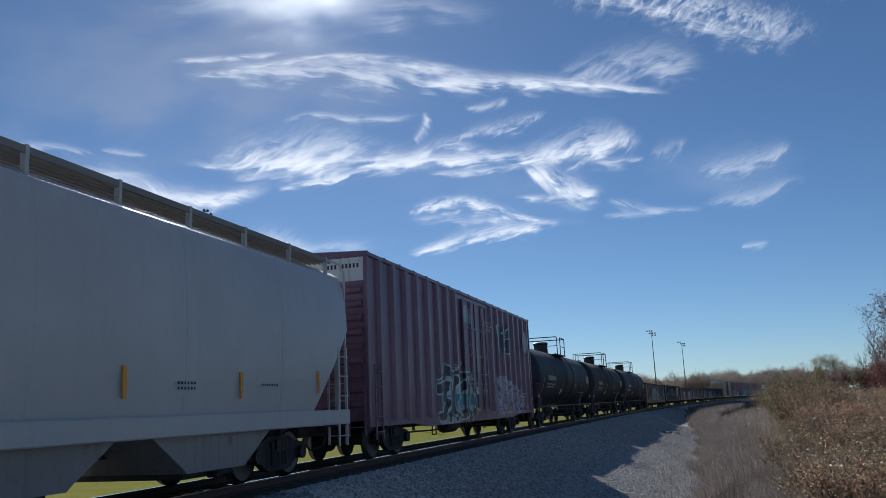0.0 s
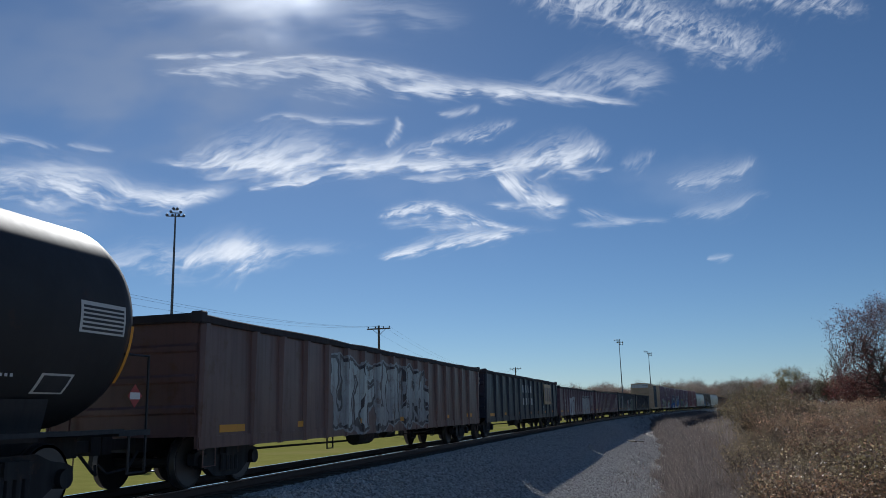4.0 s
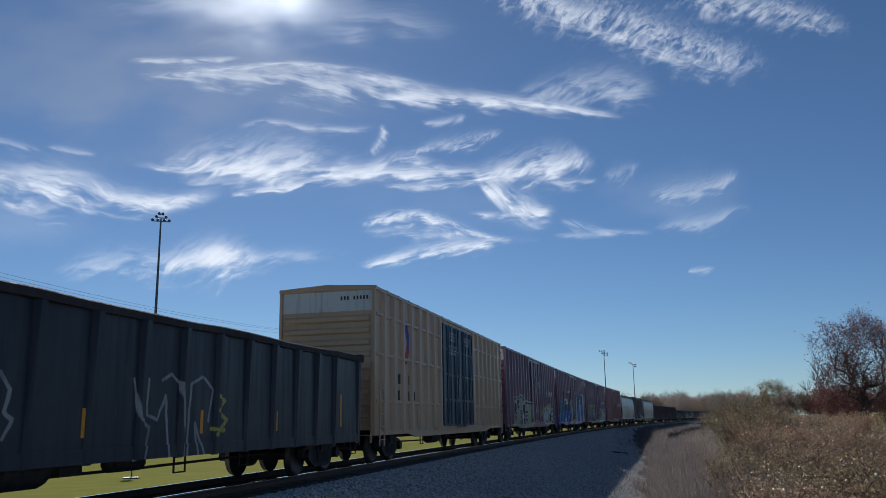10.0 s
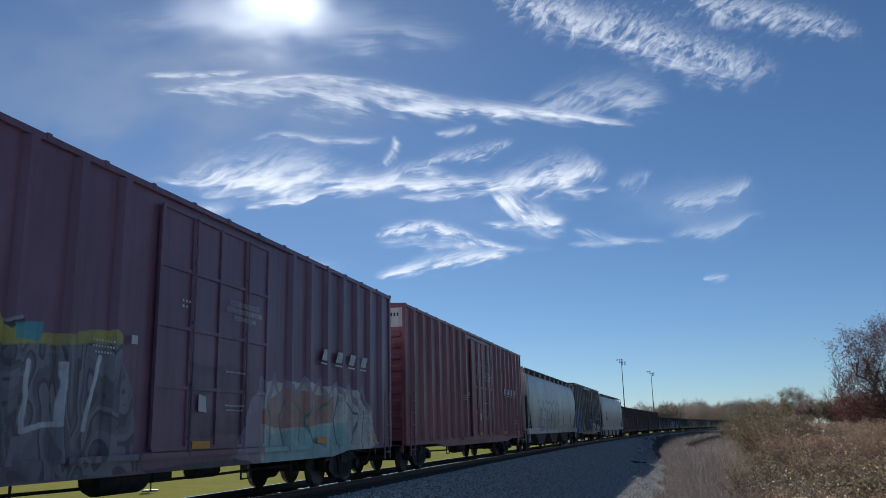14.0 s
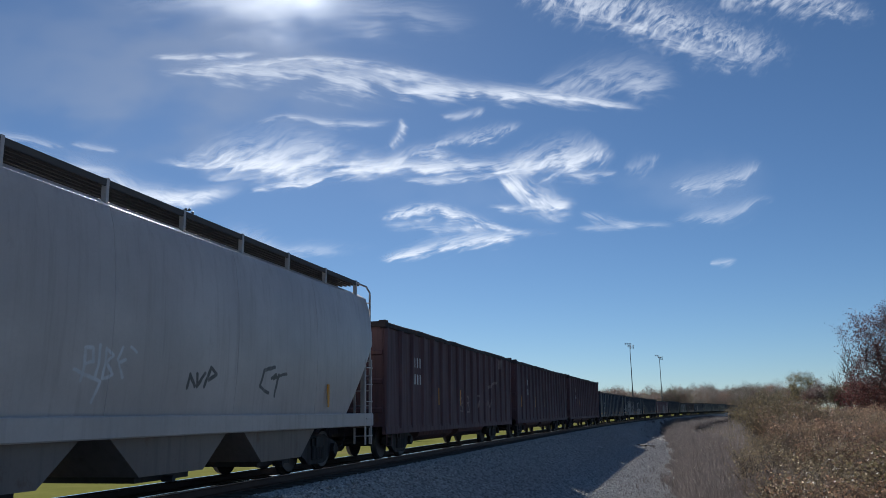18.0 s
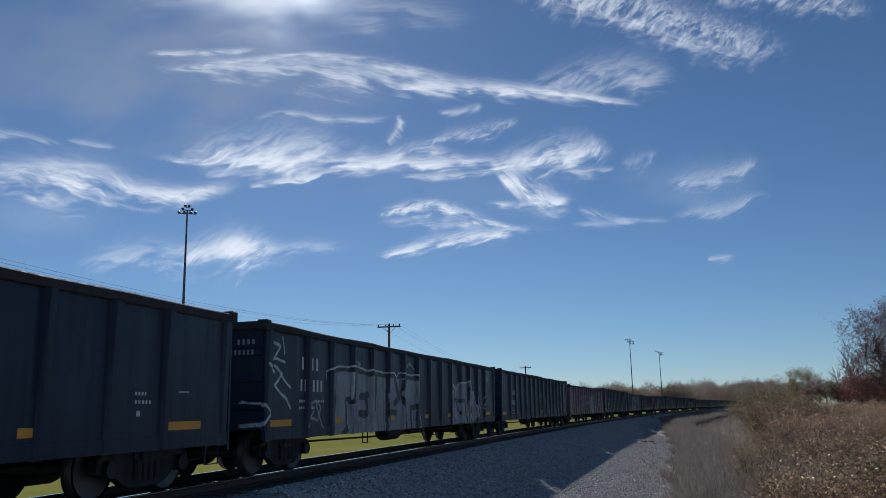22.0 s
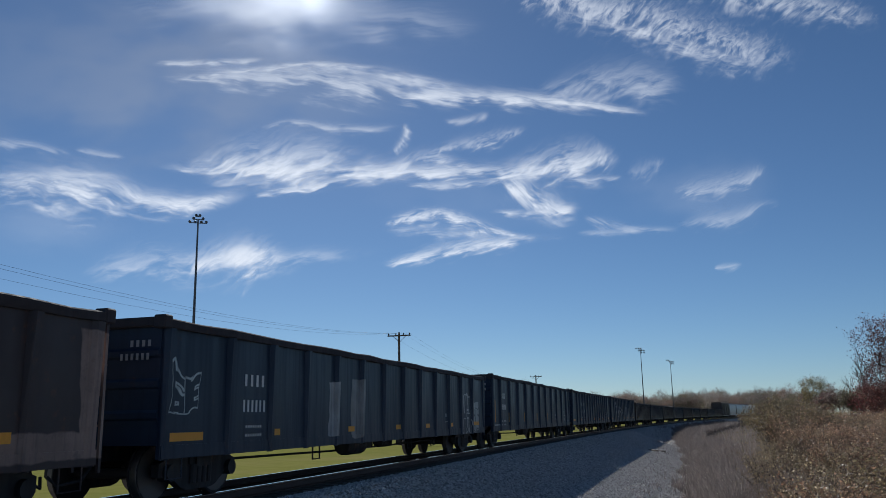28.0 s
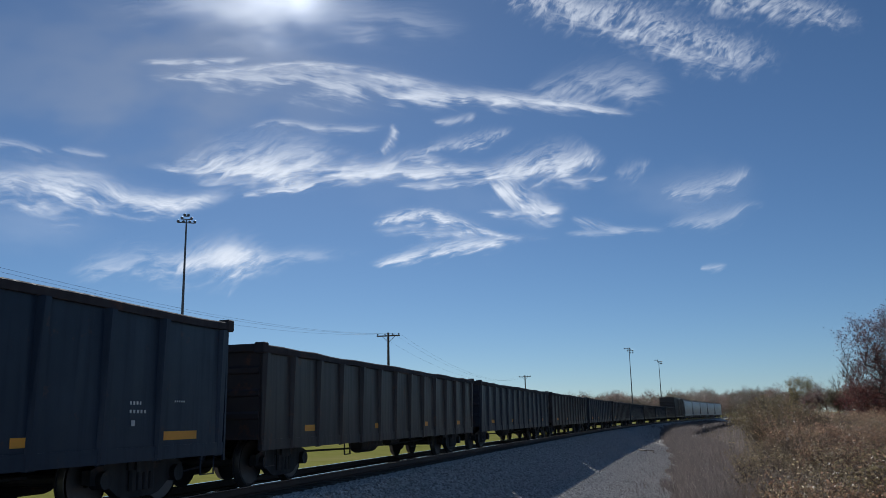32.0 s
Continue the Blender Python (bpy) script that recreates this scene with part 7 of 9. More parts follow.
gon(495.12, 516.80, "gondola", "long black gondola with orange reflectors", P_bk, strips=STRIPS, marks=FULL, ribs=14)
gon(516.80, 538.53, "gondola", "brown gondola with scrawled white graffiti", P_H, strips=STRIPS, marks=SIDE_MARKS, ribs=15, top=2.78)
gon(538.53, 560.73, "gondola", "long black gondola with orange reflectors", P_bk2, strips=STRIPS, marks=FULL, ribs=14)
gon(560.73, 578.0, "gondola", "short black gondola with tan graffiti", P_J, strips=STRIPS_SHORT, ribs=12, top=2.75)
gon(578.0, 595.26, "gondola", "short rusty gondola with outlined graffiti", P_K, strips=STRIPS_SHORT, ribs=12, top=2.72)
gon(595.26, 617.05, "gondola", "long black gondola with white stencilled marks and grey patches", P_L, strips=STRIPS, marks=FULL, ribs=12, top=2.80)
car_d2 = gon(617.05, 638.84, "gondola", "long black gondola with white stencilled marks", P_D2, strips=STRIPS_TALL, marks=WIDE_MARKS + DATA[3:5], ribs=11, first=1.4)
gon(638.84, 660.64, "gondola", "long black gondola with orange reflectors", P_bk, strips=STRIPS, marks=SPLIT_MARKS + DATA, ribs=14)
gon(660.64, 682.43, "gondola", "long black gondola with smeared grey graffiti", P_O, strips=STRIPS, marks=SPLIT_MARKS + DATA, ribs=14)
q = 682.43
for i in range(9):
    gon(q, q + 18.1, "gondola", "rusty dark gondola heaped with scrap" if i % 3 == 0 else "rusty dark gondola with low ribbed sides", P_P if i % 2 == 0 else P_bk2, strips=STRIPS_SHORT, ribs=12, top=2.68, load=0.55 if i in (0, 3) else None)
    q += 18.1
P_dk = paint("boxcar_dark_brown", (0.05, 0.032, 0.03), rust=0.3)
P_wh = paint("hopper_white", (0.5, 0.5, 0.5), rust=0.05, fade=0.2)
box(q, q + 20.8, "boxcar", "dark brown high boxcar", P_dk, top=4.75)
q += 20.8
for i in range(5):
    put(hopper("covered_hopper", "white covered hopper with a roof walkway", 8.9, P_wh, "hoppers of the train", M["grime"]), q, q + 19.0, 1.2)
    q += 19.0


M["emblem_red"] = plain("emblem_red", (0.5, 0.08, 0.07), 0.7)
M["emblem_blue"] = plain("emblem_blue", (0.08, 0.1, 0.4), 0.7)


def words(car, text, x, y, z, size, mat, end=False):
    """Stencilled words on a side, or on the end that leads."""
    cu = bpy.data.curves.new("stencil", "FONT")
    cu.body, cu.size, cu.align_x = text, size, "CENTER"
    cu.materials.append(mat)
    ob = new("stencil", cu)
    ob.parent = car
    ob.matrix_basis = pose(x, y, z, 90, 0, 0 if end else 90)
    tagged(ob, "stencilled words on the paint")


def slanted(k, y0, z0, wide, high, count):
    """Leaning bars with a line under them, in place of a painted name."""
    w = wide / count
    for i in range(count):
        y = y0 + i * w
        k.prism([(y, z0), (y + w * 0.42, z0), (y + w * 0.62, z0 + high), (y + w * 0.2, z0 + high)], "x", 1.548, 1.551)
        k.box(1.548, 1.551, y - w * 0.06, y + w * 0.5, z0 - high * 0.35, z0 - high * 0.2)


def brown_marks(car):
    if car != car_b0 and "blue" not in car["label"]:
        for i in range(4):
            part("letter_bar", once(("slanted", i), lambda k: slanted(k, 4.8 + i * 0.825, 2.85, 0.825, 0.26, 1)), M["mark_white"], car, "pale leaning mark with a line under it")
    for y, z, wide, high, n, seed, x in ((-2.95, 2.52, 0.55, 0.035, 9, 3, 1.549), (-2.95, 2.44, 0.6, 0.035, 10, 4, 1.549), (-2.9, 2.36, 0.5, 0.035, 8, 5, 1.549), (7.4, 1.62, 0.7, 0.06, 6, 6, 1.549), (7.4, 1.5, 0.6, 0.06, 5, 7, 1.549),
                                         (-0.9, 3.35, 0.28, 0.05, 3, 8, 1.572), (-0.9, 3.26, 0.22, 0.05, 2, 9, 1.572), (0.55, 1.72, 0.7, 0.035, 8, 10, 1.572), (0.6, 1.64, 0.6, 0.035, 7, 11, 1.572), (0.55, 2.3, 0.8, 0.04, 9, 12, 1.572)):
        part("lettering", once(("lettering", "brown", y, z), lambda k: strokes_mesh(k, x, y, z, wide, high, n, seed)), M["mark_white"], car, "small white stencilled marks")
    part("placard", once("placard", lambda k: k.box(1.547, 1.551, -2.12, -1.98, 2.55, 2.68)), M["mark_white"], car, "white card holder")
    part("placard", once("door_card", lambda k: k.prism([(-0.3, 1.62), (-0.05, 1.6), (-0.08, 1.86), (-0.3, 1.9)], "x", 1.568, 1.572)), M["mark_white"], car, "white card on the door")
    for y in (-0.45, 4.6, 7.9):
        part("reflector", once(("reflector", "brown", y), lambda k: k.box(1.571 if y < 0 else 1.548, 1.575 if y < 0 else 1.552, y, y + 0.55, 1.02, 1.14)), M["reflector"], car, "yellow reflective strip")


def ring_mesh(k, x, y, z, r0, r1):
    n, b = 40, len(k.v)
    for i in range(n):
        a = 2 * math.pi * i / n
        for xx, r in ((x, r0), (x, r1), (x - 0.003, r1), (x - 0.003, r0)):
            k.v.append((xx, y + r * math.cos(a), z + r * math.sin(a)))
    for i in range(n):
        p, q = b + 4 * i, b + 4 * ((i + 1) % n)
        for j in range(4):
            k.face(p + j, p + (j + 1) % 4, q + (j + 1) % 4, q + j)


M["emblem_pale"] = plain("emblem_pale", (0.5, 0.49, 0.46), 0.75, 0, 0.25, 8)
part("emblem", once("emblem_disc", lambda k: ring_mesh(k, 1.550, 8.42, 3.94, 0.02, 0.5)), M["emblem_pale"], car_b0, "round pale emblem")
M["stick"] = plain("dead_branch", (0.05, 0.04, 0.03), 0.9, 0, 0.3, 8)
for y, z, dy, dz in ((2.8, 2.7, 0.1, 0.3), (3.55, 2.7, 0.3, 0.26), (4.0, 2.7, 0.02, 0.24), (4.3, 2.74, 0.5, 0.04), (6.6, 2.72, 0.3, 0.1)):
    part("branch", once(("branch", y), lambda k: k.pipe([(1.2, y, z - 0.35), (1.22, y + dy * 0.35, z + dz * 0.35), (1.2, y + dy, z + dz)], 0.014)), M["stick"], car_a, "dead branch sticking out of the load")

for car, q in TRAIN:
    if car["label"].startswith(("reddish brown high", "bright red")):
        first = car == car_b0
        words(car, "CLOSE AND LOCK\nBOTH DOORS BEFORE\nMOVING CAR", 1.606, 1.5 if first else 1.12, 4.2 if first else 3.5, 0.13, M["mark_white"])
        brown_marks(car)
    if car["label"].startswith("tan"):
        words(car, "EXCESS HEIGHT CAR", -0.7, -9.775, 4.7, 0.15, M["mark_dark"], True)
        def cross(k, flip):
            k.prism([(-7.1, 4.4 if flip else 3.0), (-6.75, 4.4 if flip else 3.0), (-5.95, 3.0 if flip else 4.4), (-6.3, 3.0 if flip else 4.4)], "x", 1.461 + 0.002 * flip, 1.464 + 0.002 * flip)
        part("emblem", once(("emblem", 0), lambda k: cross(k, 0)), M["emblem_red"], car, "faded red bar of an emblem")
        part("emblem", once(("emblem", 1), lambda k: cross(k, 1)), M["emblem_blue"], car, "faded blue bar of an emblem")
        for yy, zz, wd, ct, sd in ((-8.3, 2.35, 2.3, 4, 2), (-8.3, 1.85, 3.4, 6, 4)):
            lettering(car, 1.462, yy, zz, wd, 0.3, ct, sd, M["mark_dark"], "dark stencilled marks")
        words(car, "CLOSE THIS DOOR\nBEFORE CLOSING\nMAIN DOOR", 1.606, -1.0, 4.5, 0.13, M["mark_white"])
        words(car, "CIERRE ESTA PUERTA\nANTES DE CERRAR\nLA PUERTA PRINCIPAL", 1.606, -1.0, 3.98, 0.13, M["mark_white"])
        words(car, "CLOSE THIS DOOR\nBEFORE CLOSING\nMAIN DOOR", 1.606, 1.6, 4.5, 0.13, M["mark_white"])

for i, (what, much) in enumerate((("IL", "65-0"), ("IW", "9-0"), ("IH", "6-0"), ("CU FT", "3384"))):
    words(car_d2, what, 1.476, 8.05, 1.6 - 0.105 * i, 0.095, M["mark_white"])
    words(car_d2, much, 1.476, 8.36, 1.6 - 0.105 * i, 0.095, M["mark_white"])
words(car_d2, "LIFT AND\nJACK HERE", 1.476, 8.2, 1.08, 0.075, M["mark_white"])
words(car_d2, "2 INCH HF COMP SHOES", 1.476, 9.5, 0.97, 0.07, M["mark_white"])

# ---------------------------------------------------------------- cirrus clouds and painted sun glare
CLOUDS = (  # name, density, lean of the fibres, spread up and down, weave, spine of (azimuth, elevation, half width) in degrees
    ("band_upper", 0.62, -6, 1, 1, 0, ((-37.1, 22.4, 0.24), (-34.7, 22.9, 0.52), (-31.6, 23.4, 0.8), (-28.1, 23.6, 1.04), (-24.4, 23.7, 1.2), (-20.2, 23.3, 1.28), (-15.9, 22.8, 0.96), (-10.9, 22.3, 0.68), (-5.9, 21.6, 0.48), (-1.9, 20.8, 0.28), (0.6, 20.0, 0.12))),
    ("band_filament", 0.62, 0, 0.6, 1.5, 0, ((-35.5, 22.6, 0.12), (-33.2, 23.3, 0.24), (-30.1, 23.8, 0.28), (-26.4, 24.5, 0.32), (-22.7, 24.6, 0.32), (-18.9, 24.1, 0.4), (-15.1, 23.3, 0.56), (-12.1, 22.7, 0.32))),
    ("band_filament", 0.8, 0, 1.4, 0.7, 0, ((-21.0, 22.8, 0.2), (-17.6, 22.5, 0.36), (-13.8, 22.3, 0.44), (-9.6, 22.1, 0.44), (-5.9, 21.6, 0.36), (-2.3, 20.8, 0.24), (0.4, 20.1, 0.12))),
    ("thin_streak", 0.55, 0, 1, 1, 0, ((-37.0, 23.7, 0.12), (-34.0, 24.0, 0.24), (-30.9, 24.4, 0.24), (-28.1, 24.8, 0.12))),
    ("feather", 0.45, 22, 1, 1, 1, ((-8.8, 22.4, 0.4), (-5.9, 22.7, 1.12), (-3.0, 22.8, 1.51), (-0.2, 22.5, 1.43), (2.7, 21.0, 0.64))),
    ("ripple_band", 0.6, 64, 1, 1, 2, ((-12.0, 30.9, 0.7), (-9.8, 30.1, 0.9), (-7.3, 29.1, 1.0), (-4.0, 28.1, 1.1), (-0.8, 27.0, 1.2), (2.4, 25.6, 1.2), (5.4, 24.1, 1.1), (8.4, 22.9, 0.9), (11.0, 22.4, 0.35))),
    ("ripple_edge", 0.35, 12, 0.7, 1.2, 1, ((-9.0, 28.7, 0.3), (-4.0, 27.0, 0.5), (0.0, 25.6, 0.6), (3.5, 24.0, 0.7), (6.5, 22.9, 0.5), (8.5, 22.4, 0.2))),
    ("ripple_band", 0.5, 50, 1, 1, 2, ((0.0, 29.8, 0.6), (2.8, 28.6, 0.8), (5.6, 27.5, 0.9), (8.6, 26.5, 0.95), (11.4, 25.4, 0.8), (13.7, 24.3, 0.6), (15.4, 23.3, 0.25))),
    ("middle_bank", 0.85, 24, 1.5, 0.75, 1, ((-34.4, 17.2, 0.32), (-32.6, 17.2, 0.72), (-30.3, 17.5, 1.2), (-27.5, 17.7, 1.43), (-25.1, 17.8, 1.51), (-22.7, 17.5, 1.04), (-19.8, 17.3, 0.8), (-16.1, 17.2, 0.56))),
    ("middle_bank_core", 0.95, 8, 1.3, 0.7, 0, ((-36.3, 17.3, 0.2), (-32.9, 17.0, 0.48), (-29.5, 17.1, 0.64), (-25.9, 17.3, 0.68), (-22.2, 17.3, 0.64), (-18.5, 17.3, 0.6), (-14.8, 17.3, 0.56), (-11.1, 17.1, 0.6), (-7.8, 17.0, 0.68), (-5.0, 16.9, 0.4))),
    ("middle_streak", 0.85, 0, 1, 0.8, 0, ((-29.8, 15.4, 0.2), (-27.1, 15.9, 0.4), (-23.9, 16.5, 0.48), (-20.6, 17.0, 0.44), (-17.3, 17.3, 0.28))),
    ("middle_fill", 0.4, 10, 1, 1, 0, ((-33.3, 16.5, 0.32), (-29.8, 16.4, 0.64), (-26.7, 16.7, 0.64), (-22.7, 17.1, 0.4))),
    ("middle_swirl", 0.6, 20, 1.3, 0.9, 1, ((-20.4, 17.3, 0.32), (-18.1, 18.0, 0.56), (-16.2, 18.3, 0.56), (-14.4, 17.7, 0.4), (-12.3, 17.2, 0.24))),
    ("middle_bank_tail", 0.95, 20, 1.5, 0.8, 1, ((-12.3, 17.1, 0.4), (-9.8, 17.1, 0.8), (-7.4, 17.3, 1.12), (-5.3, 17.3, 1.2), (-3.7, 17.6, 0.96), (-2.5, 18.3, 0.32))),
    ("middle_fork", 0.65, 10, 1, 1, 0, ((-7.8, 16.7, 0.32), (-5.4, 16.3, 0.44), (-3.8, 16.2, 0.36), (-2.4, 16.3, 0.16))),
    ("falling_streak", 0.95, -8, 1, 1, 1, ((-11.5, 17.1, 0.56), (-10.1, 16.2, 0.96), (-8.7, 15.1, 1.12), (-7.1, 14.4, 0.88), (-5.3, 14.6, 0.28))),
    ("falling_base", 0.8, 6, 1, 0.8, 0, ((-12.4, 14.5, 0.12), (-10.0, 14.2, 0.32), (-7.5, 14.1, 0.4), (-5.3, 14.5, 0.16))),
    ("under_streak", 0.55, 3, 1, 0.9, 0, ((-19.0, 16.4, 0.16), (-16.1, 16.4, 0.32), (-12.8, 16.5, 0.28), (-10.1, 16.7, 0.16))),
    ("left_tail", 1.0, -10, 1, 1, 1, ((-47.4, 14.4, 1.1), (-44.6, 14.8, 1.4), (-42.1, 15.2, 1.5), (-39.4, 15.2, 1.6), (-36.9, 14.8, 1.2), (-33.9, 14.8, 0.72), (-31.0, 15.4, 0.48), (-28.6, 16.2, 0.28))),
    ("left_tail_edge", 0.7, -3, 1.4, 0.8, 0, ((-40.3, 14.0, 0.16), (-38.2, 13.9, 0.36), (-36.1, 14.2, 0.44), (-33.9, 14.7, 0.28), (-32.5, 15.0, 0.12))),
    ("left_top_streak", 0.4, 2, 1, 1, 0, ((-46.6, 15.3, 0.16), (-42.8, 15.8, 0.32), (-39.8, 16.1, 0.36), (-36.9, 16.1, 0.2))),
    ("hook_upper", 0.95, 6, 0.8, 1.2, 1, ((-20.6, 13.5, 0.2), (-18.6, 14.1, 0.52), (-15.9, 14.4, 0.6), (-14.1, 13.9, 0.64), (-12.0, 13.1, 0.44), (-10.2, 12.6, 0.32), (-8.2, 12.2, 0.12))),
    ("hook_lower", 0.98, 8, 1.4, 0.8, 0, ((-20.4, 10.8, 0.12), (-18.0, 11.2, 0.4), (-14.9, 11.7, 0.6), (-12.1, 12.1, 0.52), (-9.8, 12.3, 0.32), (-6.2, 12.4, 0.12))),
    ("hook_inner", 0.45, 8, 1, 1, 0, ((-20.2, 13.2, 0.2), (-16.9, 13.2, 0.48), (-13.7, 12.7, 0.48), (-10.4, 12.5, 0.24))),
    ("low_puff", 1.0, 30, 1.1, 1.0, 1, ((-34.2, 10.3, 0.5), (-32.0, 10.8, 1.1), (-30.0, 11.2, 1.5), (-28.2, 11.2, 1.2), (-26.2, 10.9, 0.4))),
    ("puff_core", 0.9, 24, 1, 1, 3, ((-31.6, 11.0, 0.4), (-30.3, 11.3, 0.7), (-29.0, 11.4, 0.6), (-28.0, 11.3, 0.3))),
    ("low_veil", 0.45, 12, 1, 1, 1, ((-40.7, 9.6, 0.32), (-38.0, 10.3, 1.04), (-35.6, 10.7, 1.28), (-32.7, 10.6, 1.12), (-28.5, 11.0, 0.96), (-24.2, 11.5, 0.64), (-19.0, 11.7, 0.32))),
    ("right_wisp", 0.4, 14, 1.3, 0.8, 1, ((0.4, 14.9, 0.32), (2.1, 14.9, 0.6), (4.2, 15.0, 0.72), (5.9, 15.4, 0.6), (7.3, 16.3, 0.2))),
    ("right_veil", 0.08, 12, 1, 1, 3, ((-5.4, 15.6, 0.72), (-1.5, 15.3, 1.04), (2.3, 14.6, 1.43), (5.6, 14.6, 1.28), (8.5, 15.0, 0.4))),
    ("right_streak", 0.36, 16, 1.2, 0.8, 0, ((0.6, 12.7, 0.2), (2.7, 12.8, 0.56), (4.8, 12.9, 0.64), (6.4, 13.4, 0.4), (7.9, 13.5, 0.16))),
    ("tiny_streak", 0.35, 10, 1, 1, 0, ((3.0, 9.7, 0.12), (3.8, 9.7, 0.28), (5.0, 9.8, 0.12))),
    ("small_streak", 0.42, -8, 1, 1, 0, ((-5.7, 13.8, 0.16), (-4.0, 13.2, 0.44), (-2.6, 12.8, 0.32), (-0.5, 12.6, 0.12))),
    ("low_streak", 0.28, 4, 1, 1, 0, ((-6.4, 12.7, 0.12), (-2.8, 12.6, 0.32), (1.4, 12.5, 0.24))),
    ("pale_puff", 0.25, 35, 1, 1, 1, ((-2.4, 16.4, 0.24), (-1.0, 16.7, 0.8), (0.7, 17.2, 0.28))),
    ("upper_wisp", 0.45, 2, 1, 1, 0, ((-29.5, 19.9, 0.12), (-26.8, 20.6, 0.28), (-24.3, 20.4, 0.36), (-21.0, 20.3, 0.36), (-18.1, 20.6, 0.16))),
    ("curl", 0.6, 70, 1, 1, 0, ((-19.7, 18.4, 0.16), (-18.8, 19.0, 0.36), (-18.3, 19.9, 0.32), (-18.4, 20.9, 0.12))),
    ("upper_hook", 0.5, 22, 1.2, 0.8, 1, ((-16.9, 18.6, 0.24), (-14.3, 19.1, 0.56), (-11.4, 19.5, 0.6), (-8.9, 20.3, 0.16))),
    ("upper_fleck", 0.45, 20, 1, 1, 0, ((-15.6, 20.8, 0.16), (-13.5, 20.9, 0.36), (-11.8, 21.4, 0.16))),
    ("left_streak", 0.42, -8, 1, 1, 0, ((-46.5, 17.5, 0.2), (-43.6, 17.5, 0.44), (-40.9, 17.2, 0.16))),
    ("left_fleck", 0.4, -6, 1, 1, 0, ((-41.1, 17.6, 0.16), (-39.5, 17.5, 0.36), (-37.6, 17.4, 0.16))),
    # sun_veil to sun_core: sheets whose emission paints the glare around the sun
    ("sun_veil", 0.26, 6, 1, 1, 0, ((-40.5, 26.4, 0.96), (-34.2, 27.2, 1.59), (-27.8, 27.8, 1.75), (-21.9, 27.8, 1.67), (-15.9, 27.3, 1.43), (-10.7, 26.6, 0.64))),
    ("sun_halo", 0.10, 0, 1, 1, 3, ((-37.0, 29.0, 1.6), (-32.0, 29.6, 2.4), (-27.5, 29.8, 2.8), (-23.0, 29.6, 2.4), (-18.0, 29.0, 1.6))),
    ("sun_glow", 0.16, 0, 1, 1, 3, ((-33.5, 30.3, 1.5), (-30.5, 30.3, 1.6), (-27.5, 30.4, 1.6), (-24.5, 30.3, 1.6), (-21.5, 30.3, 1.5))),
    ("sun_core", 0.42, 0, 1, 1, 3, ((-36.9, 27.2, 0.88), (-31.8, 27.9, 1.67), (-27.8, 28.4, 1.91), (-23.6, 28.5, 1.67), (-17.6, 28.5, 0.88))),
    ("left_haze", 0.28, 4, 1, 1, 3, ((-52.8, 19.6, 2.39), (-46.5, 21.2, 3.59), (-38.4, 22.8, 3.99), (-29.7, 23.4, 3.59), (-21.0, 22.7, 1.99), (-14.3, 21.9, 1.0))),
    ("bank_haze", 0.05, 4, 1, 1, 3, ((-25.1, 15.6, 0.8), (-18.6, 15.7, 1.99), (-12.8, 15.0, 2.39), (-7.9, 15.0, 1.99), (-3.1, 15.1, 0.8))),
    ("left_low_haze", 0.13, 0, 1, 1, 3, ((-47.2, 12.4, 0.88), (-43.8, 12.6, 1.2), (-40.6, 12.7, 1.12), (-35.7, 12.8, 0.48))),
)
SKY_R = 3000.0


def cloud_mat(name, dense, lean, up, down, weave, width, glow, key):
    s = Shade(name)
    uv = s.t.nodes.new("ShaderNodeUVMap")
    uv.uv_map = "run"
    ed = s.t.nodes.new("ShaderNodeUVMap")
    ed.uv_map = "edge"
    u, v, _ = s.xyz(uv.outputs[0])
    a, b, _ = s.xyz(ed.outputs[0])
    # fibres, combed at a lean to the band
    turn = radians(lean)
    cs, sn = math.cos(turn), math.sin(turn)
    ru = s.math("ADD", s.math("MULTIPLY", u, cs), s.math("MULTIPLY", v, sn))
    rv = s.math("SUBTRACT", s.math("MULTIPLY", v, cs), s.math("MULTIPLY", u, sn))
    bend = s.noise(s.vec(u, v, key + 9), 0.45, 2, 0.5, colour=True)
    wx, wy, _ = s.xyz(bend)
    uu = s.math("ADD", ru, s.math("MULTIPLY", wx, 1.6))
    vv = s.math("ADD", rv, s.math("MULTIPLY", wy, 0.95 if weave else 0.7))
    p = s.vec(uu, vv, key)
    k = min(2.2, max(0.75, 0.85 / width))
    if weave == 3:
        fib = s.noise(s.scaled(p, (0.2, 0.4, 1)), 1.0, 2, 0.4)
        fine, fgain = fib, 0.5
    elif weave == 2:
        fib = s.noise(s.scaled(p, (0.9, 1.8, 1)), 1.0, 3, 0.55, 0.3)
        fine = s.noise(s.scaled(p, (2.6, 4.8, 1)), 1.0, 2, 0.5, 0.4)
        fgain = 1.3
    elif weave == 1:
        fib = s.noise(s.scaled(p, (0.36 * k, 1.25 * k, 1)), 1.0, 5, 0.58, 0.4)
        fine = s.noise(s.scaled(p, (0.9 * k, 4.0 * k, 1)), 1.0, 4, 0.55, 0.5)
        fgain = 0.95
    else:
        fib = s.noise(s.scaled(p, (0.16 * k, 1.1 * k, 1)), 1.0, 4, 0.55, 0.3)
        fine = s.noise(s.scaled(p, (0.4 * k, 4.5 * k, 1)), 1.0, 4, 0.55, 0.4)
        fgain = 0.85
    lump = s.noise(s.scaled(s.vec(u, v, key + 3), (0.32 * k, 0.6 * k, 1)), 1.0, 2, 0.5)
    # the band's own soft edge, drawn out along the fibres
    bb = s.math("ADD", b, s.math("MULTIPLY", s.math("SUBTRACT", fib, 0.5), 0.9))
